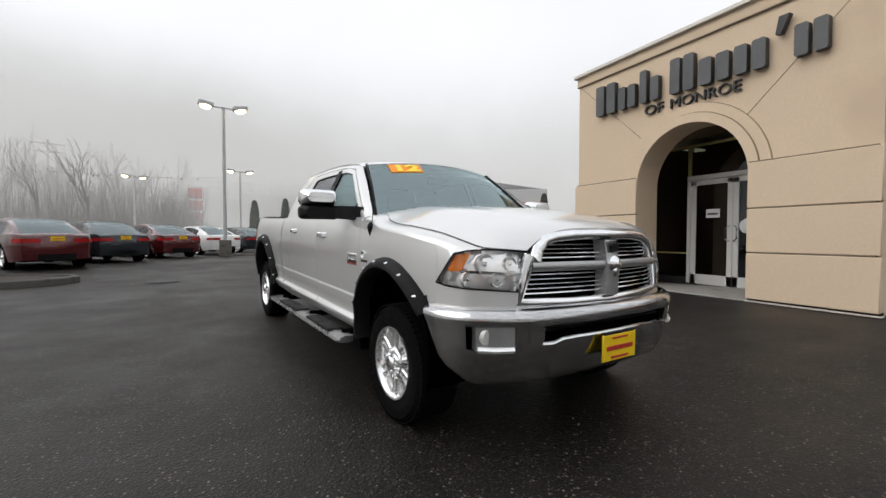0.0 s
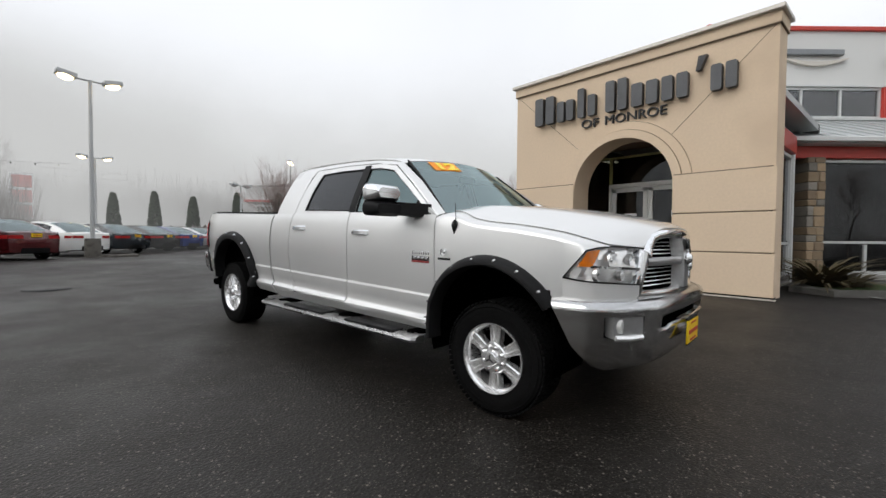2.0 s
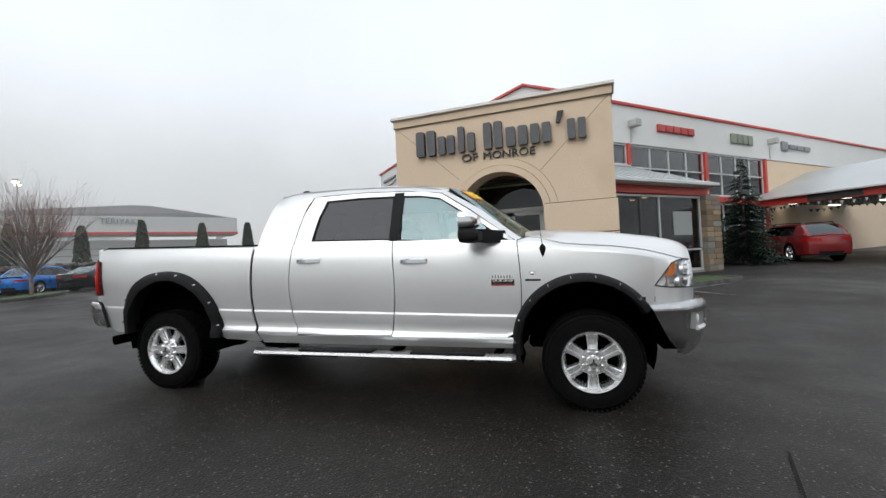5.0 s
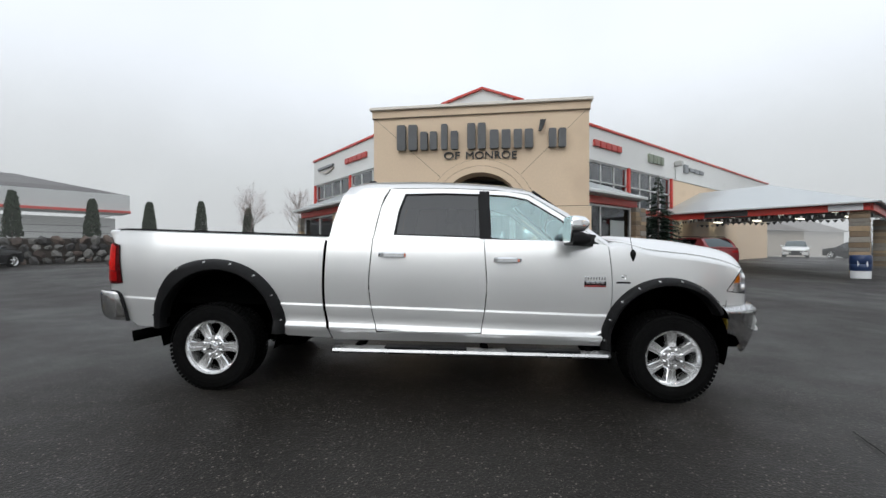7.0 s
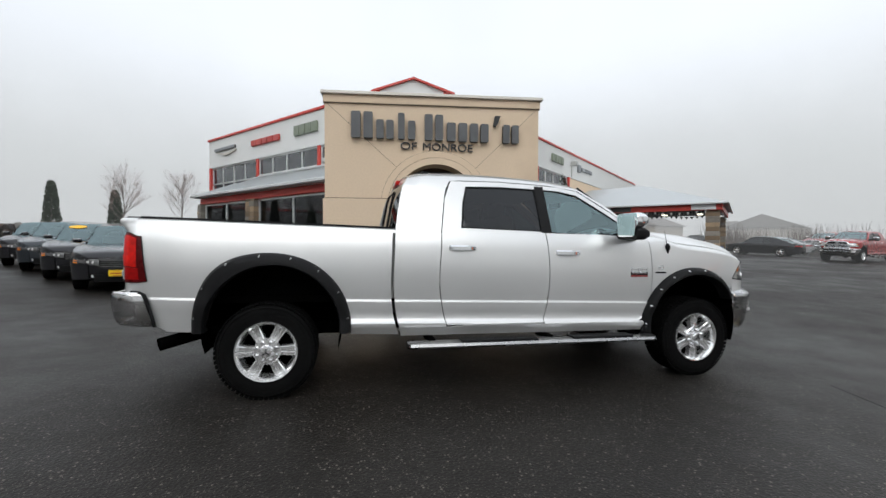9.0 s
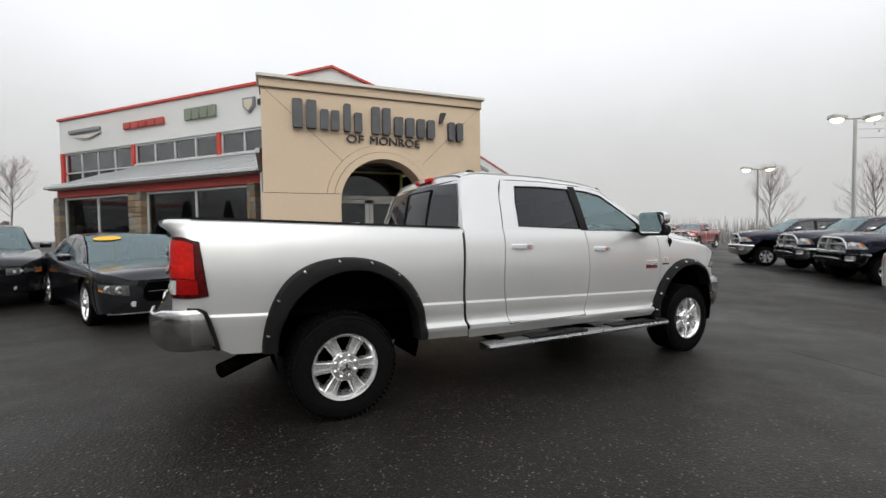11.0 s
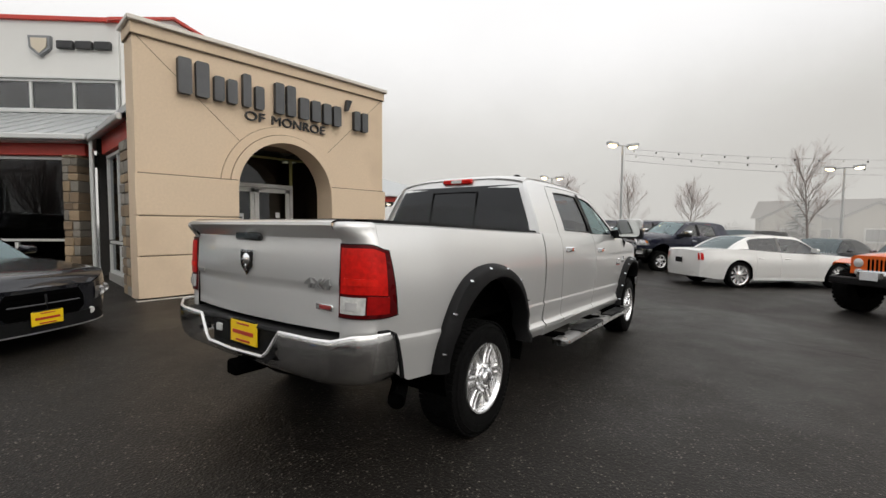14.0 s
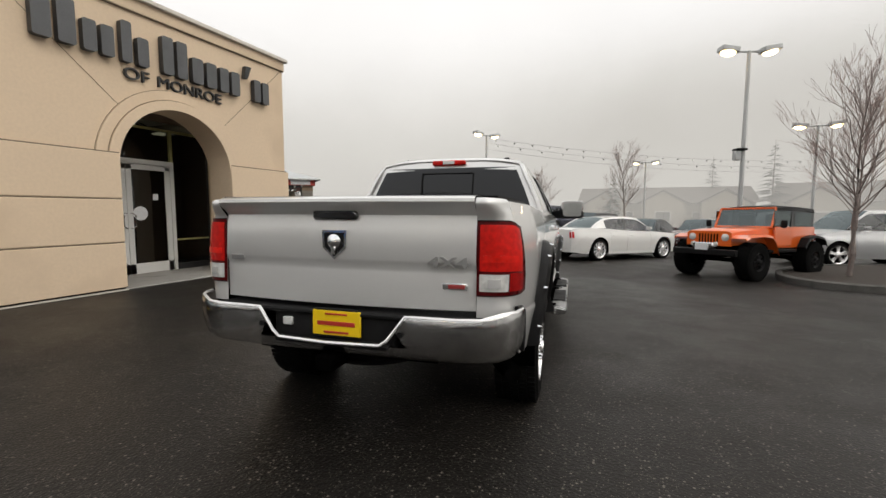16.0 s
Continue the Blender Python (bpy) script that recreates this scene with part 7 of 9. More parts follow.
        pipe(bm, [(front_x(0, z) + 0.012, 0, z) for z in (zf - 0.30, zf - 0.17, zf - 0.06)], 0.014, 6)
        part("centre_bar", bm, BLACK_GLOSS, gr)
        for k in range(5):
            z = zf - 0.28 + 0.05 * k
            bm = bmesh.new()
            pipe(bm, [(front_x(y, z) + 0.008, y, z) for y in span_steps(-W2 * 0.34, W2 * 0.34, 6)], 0.004, 4)
            part("grille_bar", bm, UNDERBODY_SHADE, gr)
    for k in range(grille_bars):
        z = lerp(zf - 0.18, zf - 0.05, k / max(grille_bars - 1, 1))
        bm = bmesh.new()
        pipe(bm, [(front_x(y, z) + 0.012, y, z) for y in span_steps(-W2 * 0.33, W2 * 0.33, 6)], 0.007, 5)
        part("grille_bar", bm, CHROME, gr)
    bm = bmesh.new()
    if wide:
        loft(bm, [[nose_point(a, z, 0.006) for a in span_steps(-m_, m_, 24)] for m_, z in ((60, 0.25), (58, 0.31), (46, 0.37), (40, 0.42))])
    else:
        loft(bm, [[(front_x(y, z) + 0.006, y, z) for y in span_steps(-W2 * 0.46, W2 * 0.46, 8)] for z in (0.27, 0.36, 0.44)])
    part("lower_inlet", bm, BLACK_PLASTIC, it)
    if wide:
        bm = bmesh.new()
        pipe(bm, [nose_point(a, 0.262, 0.006) for a in span_steps(-66, 66, 20)], 0.009, 5)
        part("bumper_lip", bm, SATIN, it)
    if plate_front:
        number_plate(it, front_x(0, 0.47) + 0.02, 0, 0.42 if wide else 0.47, 1, 0.31, 0.15)
    if plate_rear:
        number_plate(it, rear_x(0, 0.86) - 0.022, 0, 0.86, -1, 0.31, 0.13)
    if lamps == "column":
        part("plate", new_box((rear_x(0, 0.74) - 0.012, 0, 0.74), (0.012, 0.31, 0.15), 0.004), BLACK_PLASTIC, it, "blank dark number plate")
    else:
        bm = bmesh.new()
        loft(bm, [[(rear_x(y, z) - 0.006, y, z) for y in span_steps(-W2 * 0.45, W2 * 0.45, 8)] for z in (0.25, 0.33, 0.43)])
        part("rear_diffuser", bm, BLACK_PLASTIC, it)
    if rails:
        for sd in (-1, 1):
            bm = bmesh.new()
            pipe(bm, [(s["screen1"] - 0.1, sd * W2 * 0.62, s["H"] - 0.0), (s["screen1"] - 0.2, sd * W2 * 0.62, s["H"] + 0.05), (s["roof1"] + 0.2, sd * W2 * 0.62, s["H"] + 0.05), (s["roof1"] + 0.1, sd * W2 * 0.62, s["H"])], 0.018, 6)
            part("roof_rail", bm, BLACK_PLASTIC, it)
    return it


TINTED_MID = glass("side_glass", (0.26, 0.29, 0.29), 0.0, 0.9, 1.6)
LAMP_SMOKE = mat("smoked_lamp_lens", (0.10, 0.10, 0.10), 0.12, 0.2, vary=0.5, scale=14, coat=1.0)
STICKER_AMBER = mat("amber_yellow_sticker", (0.90, 0.50, 0.02), 0.5)
SCREEN = glass("car_screen_glass", (0.60, 0.80, 0.83), 0.0, 0.92, 2.6, (0.78, 0.98, 1.0))
SCREEN_DIM = glass("dim_car_glass", (0.16, 0.19, 0.20), 0.0, 0.8, 2.0, (0.85, 0.98, 1.0))
P_CHAR = car_paint("charcoal_paint", (0.014, 0.015, 0.019), 0.4, 0.22, coat=0.85, spec=0.25)
P_WHITE = car_paint("white_paint", (0.78, 0.78, 0.76), 0.0, 0.3)
P_MAROON = car_paint("maroon_paint", (0.085, 0.006, 0.008), 0.3, 0.25)
P_GREY = car_paint("slate_paint", (0.030, 0.036, 0.042), 0.4, 0.25, coat=0.55, spec=0.25)
P_BLACK = car_paint("black_paint", (0.012, 0.012, 0.014), 0.2, 0.22, coat=0.55, spec=0.25)
P_BLUE = car_paint("blue_paint", (0.01, 0.03, 0.17), 0.3, 0.25)
P_SILV2 = car_paint("pale_silver_paint", (0.45, 0.46, 0.47), 0.5, 0.3)
P_NAVY = car_paint("navy_paint", (0.012, 0.014, 0.030), 0.4, 0.25, coat=0.55, spec=0.25)
P_RED = car_paint("bright_red_paint", (0.35, 0.02, 0.02), 0.2, 0.25)
P_ORANGE = car_paint("orange_paint", (0.80, 0.13, 0.012), 0.0, 0.3)

FAMILY = sedan_shape(L=4.87, W=1.85, H=1.46, back0=-2.1, roof1=-0.65, back_pillar=-1.2, deck=0.98, tail=0.97, belt=0.92, r=0.335, low=0.22)
MUSCLE = sedan_shape(L=5.08, W=1.85, H=1.44, base=3.05, front=0.98, nose=0.80, cowl=0.98, belt=0.97, deck=1.05, tail=1.02, screen0=1.22, screen1=0.30, roof1=-0.85, back0=-1.85, r=0.36)
LIMO = sedan_shape(L=5.04, W=1.90, H=1.49, base=3.05, front=0.93, nose=0.83, cowl=1.0, belt=1.0, deck=1.08, tail=1.06, screen0=1.15, screen1=0.40, roof1=-0.95, back0=-1.72, r=0.365)
WAGON = sedan_shape(L=4.75, W=1.90, H=1.75, base=2.85, front=0.92, nose=0.92, cowl=1.14, belt=1.10, deck=1.12, tail=1.12, screen0=1.20, screen1=0.50, roof1=-2.05, back0=-2.32, back_pillar=-1.55, r=0.37, low=0.28)
# ---- parked cars ----
CROSS = sedan_shape(L=4.75, W=1.88, H=1.53, base=2.85, front=0.95, nose=0.86, cowl=1.08, belt=1.04, deck=1.08, tail=1.06, screen0=1.15, screen1=0.35, roof1=-1.75, back0=-2.28, back_pillar=-1.5, r=0.36, low=0.27)
# long row across the lane, tails to the lane
ROW = ((-4.55, 15.2, P_MAROON, "dark maroon sedan with yellow dealer plate"), (-3.45, 17.7, P_GREY, "slate grey sedan with yellow dealer plate"),
       (-2.15, 20.7, P_MAROON, "dark maroon sedan with yellow dealer plate"), (-0.70, 23.7, P_WHITE, "white sedan parked beside a lamp post"),
       (0.95, 26.2, P_GREY, "slate grey sedan with yellow dealer plate"), (2.55, 28.6, P_BLACK, "black sedan parked in the lot row"),
       (4.1, 30.4, P_BLUE, "blue sedan parked in the lot row"), (5.75, 32.2, P_SILV2, "silver sedan parked in the lot row"),
       (7.4, 34.0, P_BLACK, "black sedan parked in the lot row"))
for x, y, p, lab in ROW:
    car("sedan", lab, on_ground(x - 0.70 + lerp(-0.4, 0.4, smoothstep(16, 32, y)), y + 3.2, 120), p, FAMILY, group="sedans in the far row", plate_front=False, plate_rear=p is not P_WHITE, spokes=10)
# second row behind
for k, (x, y, p, lab) in enumerate(((-8.0, 21.5, P_SILV2, "silver wagon in the second lot row"), (-6.3, 24.5, P_GREY, "grey wagon in the second lot row"), (-4.4, 28.0, P_MAROON, "maroon sedan in the second lot row"), (-2.6, 31.0, P_WHITE, "white sedan in the second lot row"))):
    car("sedan" if k > 1 else "station_wagon", lab, on_ground(x - 1.5, y + 2.4, -52), p, WAGON if k < 2 else FAMILY, group="cars in the second row", plate_rear=False)
car("hatchback", "bright blue hatchback parked near the bare tree", on_ground(12.6, 33.9, 20), mat("bright_blue_paint", (0.01, 0.17, 0.55), 0.3, 0.3, coat=1.0), sedan_shape(L=4.2, W=1.75, H=1.5, base=2.5, front=0.85, screen0=1.0, screen1=0.3, roof1=-1.3, back0=-1.95, back_pillar=-1.3), plate_front=False, plate_rear=False)
car("sedan", "black sedan parked askew at the row end", on_ground(10.75, 36.95, 133), P_BLACK, FAMILY, plate_front=False, spokes=10)
car("sedan", "dark sedan parked beyond the bare tree", on_ground(14.2, 31.0, 15), P_BLACK, FAMILY, plate_front=False, plate_rear=False)

car("sedan", "charcoal sports sedan with yellow windscreen sticker", on_ground(7.28, 10.53, 208.8), P_CHAR, MUSCLE, sticker=True, face="wide", lamps="bar", plate_rear=False, rim=ALLOY)
for x, y, p, lab in ((9.7, 13.8, P_BLACK, "black estate car facing the lane with dealer plate"), (11.5, 15.8, P_BLACK, "black estate car facing the lane with dealer plate"), (13.3, 17.8, P_GREY, "dark grey estate car facing the lane"), (15.1, 19.8, P_BLACK, "black estate car facing the lane")):
    car("estate_car", lab, on_ground(x, y, 205), p, CROSS, group="estate cars beside the showroom", sticker=(y == 15.8), plate_rear=False, grille_bars=4)
car("sedan", "white luxury sedan with bright alloy wheels", on_ground(0.42, -6.42, 228), P_WHITE, LIMO, lamps="column", plate_front=False, plate_rear=False, spokes=10)
car("minivan", "pale silver minivan behind the tree island", on_ground(-7.1, -7.6, 20), P_SILV2, WAGON, lamps="bar", plate_front=False, plate_rear=False)
for x, y, a, p, sh, lab in ((1.8, -12.5, 70, P_BLACK, WAGON, "black wagon behind the white sedan"), (-0.9, -13.0, 70, P_GREY, FAMILY, "grey sedan behind the white sedan"), (-3.4, -13.4, 70, P_MAROON, FAMILY, "maroon sedan parked in the back row"), (-5.8, -13.8, 70, P_BLACK, FAMILY, "black sedan parked in the back row")):
    car("sedan" if sh is FAMILY else "station_wagon", lab, on_ground(x, y, a), p, sh, group="cars in the back row", plate_front=False, plate_rear=False)
car("sport_utility", "dark red utility car under the canopy", on_ground(20.8, -4.6, 10), mat("deep_red_paint", (0.20, 0.01, 0.012), 0.4, 0.25, coat=1.0), CROSS, category="car", plate_front=False, plate_rear=False, rails=True)
for x, y, a, p, lab in ((31.0, -26.5, 30, P_SILV2, "pale silver sedan far across the lot"), (27.5, -22.0, 30, P_BLACK, "black sedan far across the lot"), (39.7, -20.6, 149, P_WHITE, "white sedan parked beyond the canopy"), (37.5, -24.0, 20, P_BLACK, "black sedan parked beyond the canopy")):
    car("sedan", lab, on_ground(x, y, a), p, FAMILY, group="cars beyond the canopy", plate_front=False, plate_rear=False)

dark = pickup(on_ground(3.35, -9.98, 56), P_NAVY, label="navy crew cab pickup truck with chrome grille", flares=False, dealer=False)
dark["group"] = "navy pickup trucks"
copy_thing(dark, on_ground(5.4, -11.5, 56))
copy_thing(dark, on_ground(8.0, -12.8, 50))
rust = pickup(on_ground(21.9, -23.6, 110), P_RED, label="bright red pickup truck at the lot edge", flares=False, dealer=False)
rust["group"] = "red pickup trucks"
copy_thing(rust, on_ground(30.0, -30.5, 110))


def off_roader(m):
    """A square open four-wheel drive with soft top."""
    it = thing("off_roader", "orange square off-roader with black soft top and big tyres", "car", m)
    pt, bk = P_ORANGE, BLACK_PLASTIC
    r = 0.44
    part("tub", new_box((-0.55, 0, 0.98), (1.75, 1.42, 0.52), 0.04, seg=2), pt, it)
    bm = bmesh.new()
    loft(bm, [[(x, -w, 0.80), (x, -w, z - 0.04), (x, -w * 0.9, z), (x, 0, z + 0.03), (x, w * 0.9, z), (x, w, z - 0.04), (x, w, 0.80)] for x, w, z in ((0.30, 0.66, 1.22), (0.8, 0.62, 1.20), (1.3, 0.56, 1.17), (1.62, 0.53, 1.13), (1.68, 0.52, 1.08))])
    part("bonnet", bm, pt, it)
    bm = bmesh.new()
    plate(bm, [(-0.53, 0.78), (0.53, 0.78), (0.53, 1.08), (0.45, 1.12), (-0.45, 1.12), (-0.53, 1.08)], 0.04, 1.66, "x")
    g = part("grille_panel", bm, pt, it)
    for k in range(7):
        part("grille_slot", new_box((1.703, -0.21 + 0.07 * k, 0.95), (0.012, 0.035, 0.22), 0.004), UNDERBODY_SHADE, g)
    for sd in (-1, 1):
        bm = bmesh.new()
        spin(bm, [(0.001, 0.03), (0.06, 0.025), (0.085, 0.01), (0.09, -0.02)], (1.70, sd * 0.39, 0.98), "x", 20)
        h = part("headlamp", bm, CLEAR_LENS, it, "round headlamp")
        bm = bmesh.new()
        spin(bm, [(0.001, 0.03), (0.05, 0.02), (0.06, -0.03)], (1.86, sd * 0.26, 0.82), "x", 16)
        part("driving_lamp", bm, CLEAR_LENS, it)
        # front and rear wings
        bm = bmesh.new()
        loft(bm, [[(x, sd * 0.50, z), (x, sd * 0.84, z), (x, sd * 0.86, z - 0.05)] for x, z in ((0.42, 0.62), (0.56, 0.90), (0.70, 1.02), (1.0, 1.05), (1.55, 1.03), (1.72, 0.96))])
        thicken(part("front_wing", bm, pt, it), 0.02, 0)
        bm = bmesh.new()
        loft(bm, [[(x, sd * 0.68, z), (x, sd * 0.88, z), (x, sd * 0.90, z - 0.05)] for x, z in ((-1.62, 0.78), (-1.52, 0.95), (-1.15, 1.02), (-0.80, 0.96), (-0.64, 0.74))])
        thicken(part("wing_extension", bm, bk, it), 0.02, 0)
        part("half_door", new_box((0.02, sd * 0.715, 1.0), (0.72, 0.03, 0.46), 0.015), pt, it)
        part("door_window", new_box((0.02, sd * 0.68, 1.44), (0.68, 0.012, 0.36)), SCREEN_DIM, it)
        bm = bmesh.new()
        pipe(bm, [(0.36, sd * 0.68, 1.22), (0.22, sd * 0.66, 1.64), (-0.34, sd * 0.66, 1.66), (-0.34, sd * 0.69, 1.22)], 0.02, 6)
        part("door_frame", bm, bk, it)
        part("quarter_window", new_box((-0.88, sd * 0.68, 1.42), (0.72, 0.012, 0.32)), SCREEN_DIM, it)
        part("soft_top_side", new_box((-0.88, sd * 0.672, 1.44), (1.02, 0.01, 0.46)), TINTED, it)
        part("wing_mirror", new_box((0.34, sd * 0.88, 1.30), (0.05, 0.14, 0.18), 0.03), bk, it)
        part("tail_lamp", new_box((-1.44, sd * 0.66, 0.98), (0.04, 0.12, 0.16), 0.01), RED_LENS, it)
        for x in (-1.12, 1.25):
            wheel(it, x, sd * 0.74, r, r, 0.30, sd, 0.20, 8, BLACK_PLASTIC, False, 30)
        part("rock_bar", new_box((0.05, sd * 0.72, 0.66), (1.2, 0.08, 0.08), 0.02), bk, it)
    bm = bmesh.new()
    for y in (-0.66, 0.66):
        pipe(bm, [(0.42, y, 1.20), (0.22, y * 0.97, 1.68)], 0.028, 6)
    pipe(bm, [(0.22, -0.64, 1.68), (0.22, 0.64, 1.68)], 0.028, 6)
    pipe(bm, [(0.42, -0.66, 1.22), (0.42, 0.66, 1.22)], 0.028, 6)
    part("screen_frame", bm, pt, it)
    bm = bmesh.new()
    loft(bm, [[(0.40, y, 1.24) for y in (-0.64, 0, 0.64)], [(0.225, y, 1.66) for y in (-0.62, 0, 0.62)]])
    part("windscreen", bm, SCREEN_DIM, it)
    bm = bmesh.new()
    loft(bm, [[(x, -0.69, z - 0.12), (x, -0.66, z - 0.02), (x, -0.3, z + 0.02), (x, 0.3, z + 0.02), (x, 0.66, z - 0.02), (x, 0.69, z - 0.12)] for x, z in ((0.25, 1.70), (-0.3, 1.74), (-0.9, 1.73), (-1.38, 1.70), (-1.45, 1.62))])
    part("soft_top", bm, mat("black_canvas", (0.014, 0.014, 0.015), 0.9, vary=0.3, bump=0.3), it, "black canvas soft top")
    part("front_bumper", new_box((1.86, 0, 0.64), (0.14, 1.5, 0.14), 0.02), bk, it)
    part("winch", new_box((1.84, 0.0, 0.78), (0.18, 0.5, 0.16), 0.03), HANDLE, it)
    part("plate", new_box((1.95, 0, 0.76), (0.012, 0.30, 0.15)), PAPER, it)
    part("frame", new_box((0.1, 0, 0.60), (3.4, 0.8, 0.14), 0.02), UNDERBODY_SHADE, it)
    part("engine_block", new_box((1.0, 0, 0.78), (1.1, 0.8, 0.4)), UNDERBODY_SHADE, it)
    for x in (-1.12, 1.25):
        bm = bmesh.new()
        tube(bm, (x, -0.65, r), (x, 0.65, r), 0.05)
        part("axle", bm, UNDERBODY_SHADE, it)
    for y in (-0.33, 0.33):
        part("seat", new_box((-0.35, y, 1.25), (0.14, 0.42, 0.6), 0.05), CABIN, it)
    return it


off_roader(on_ground(-3.02, -2.58, 49))

# ---- lamp posts ----
POST = mat("grey_lamp_pole", (0.46, 0.47, 0.47), 0.5, 0.3, vary=0.1)
LAMP_LIT = glow("sodium_lamp_glass", (1.0, 0.74, 0.40), 10.0)


STAINED = mat("stained_concrete", (0.13, 0.12, 0.105), 0.9, vary=0.3, scale=4, bump=0.3, second=(0.07, 0.062, 0.055), patch=0.5)


def lamp_post(x, y, h, turn, heads=2, box_at=None, plinth=True, lit=True):
    it = thing("lamp_post", "grey steel lot lamp post with lit box heads" if lit else "grey lamp post with flat unlit heads", "lamp", upright(x, y, turn), group="lot lamp posts")
    bm = bmesh.new()
    tube(bm, (0, 0, 0.0), (0, 0, h), 0.085, 0.065, 12)
    part("pole", bm, POST, it)
    if plinth:
        bm = bmesh.new()
        tube(bm, (0, 0, -0.3), (0, 0, 0.75), 0.28, 0.26, 20)
        part("plinth", bm, STAINED, it)
        part("kerb_slab", new_box((0.75, 0.05, 0.03), (1.5, 0.5, 0.14), 0.03), STAINED, it)
    for sd in ((-1, 1) if heads == 2 else (1,)):
        arm = part("arm", new_box((sd * 0.28, 0, h - 0.03), (0.5, 0.06, 0.06), 0.01), POST, it)
        tilt = Matrix.Rotation(radians(-sd * 9), 4, "Y")
        head = part("head", new_box((0, 0, 0), (0.62, 0.44, 0.19), 0.03), POST, it)
        head.matrix_basis = Matrix.Translation((sd * 0.72, 0, h + 0.05)) @ tilt
        bm = bmesh.new()
        spin(bm, [(0.24, 0.0), (0.22, -0.06), (0.13, -0.11), (0.001, -0.125)], (0, 0, -0.095), "z", 20)
        part("lens", bm, LAMP_LIT if lit else ALU, head, "glowing sodium lamp lens" if lit else "")
    if box_at:
        b = part("speaker_box", new_box((0.12, 0, box_at), (0.36, 0.36, 0.08), 0.02), BLACK_PLASTIC, it)
        part("speaker_bracket", new_box((0.22, 0, box_at - 0.22), (0.22, 0.22, 0.34), 0.02), POST, b)
    return it


lamp_post(-0.25, 23.2, 6.9, 10)
lamp_post(0.8, 40.6, 6.4, 10)
lamp_post(-7.4, 46.0, 6.2, 40)
lamp_post(8.6, -16.8, 6.6, 60)
lamp_post(-3.9, -8.6, 7.5, 20, box_at=4.0)
lamp_post(-1.2, -30.0, 6.3, 0)
lamp_post(17.0, -23.5, 5.7, 60)
lamp_post(-8.6, -17.0, 6.2, 0)
lamp_post(9.9, 38.5, 4.9, 30, lit=False, plinth=False)
lamp_post(19.0, 50.5, 9.0, 60)

# ---- trees ----
# the mist's pallor is put into these lightened bark and twig colours
BARK = mat("grey_brown_bark", (0.21, 0.175, 0.16), 0.9, vary=0.3, scale=14, bump=0.5)
TWIG = mat("reddish_twigs", (0.29, 0.215, 0.195), 0.9, vary=0.3)
FAR_TWIG = mat("winter_twigs", (0.085, 0.062, 0.052), 0.9, vary=0.3)
CYPRESS = mat("cypress_green", (0.030, 0.044, 0.022), 0.85, vary=0.5, scale=5, fine=30)
SPRUCE = mat("spruce_green", (0.022, 0.042, 0.028), 0.85, vary=0.5, scale=5, fine=30)


def branches(bm, p, d, length, r, depth, rnd, up=0.25, spread=0.6, twigs=None):
    """One limb and what grows from it."""
    pts, rs = [p], [r]
    q = p.copy()
    dd = d.copy()
    n = 3 if depth > 1 else 2
    for i in range(n):
        dd = (dd + Vector((rnd.uniform(-1, 1), rnd.uniform(-1, 1), rnd.uniform(-0.4, 0.6) + up)) * 0.16).normalized()
        q = q + dd * length / n
        pts.append(q)
        rs.append(max(r * (1 - 0.42 * (i + 1) / n), 0.0024))
    pipe(twigs if (twigs is not None and depth <= 1) else bm, pts, rs, 5 if depth > 1 else 3, False)
    if depth <= 0:
        return
    kids = rnd.randint(3, 4) if depth > 1 else rnd.randint(3, 5)
    for i in range(kids):
        t = rnd.uniform(0.35, 1.0) if i else 1.0
        k = min(int(t * n), n - 1)
        o = pts[k].lerp(pts[k + 1], t * n - k)
        side = Vector((rnd.uniform(-1, 1), rnd.uniform(-1, 1), rnd.uniform(-0.3, 0.5)))
        nd = (dd + side * spread).normalized()
        branches(bm, o, nd, length * rnd.uniform(0.55, 0.78), rs[k + 1] * 0.72, depth - 1, rnd, up, spread, twigs)


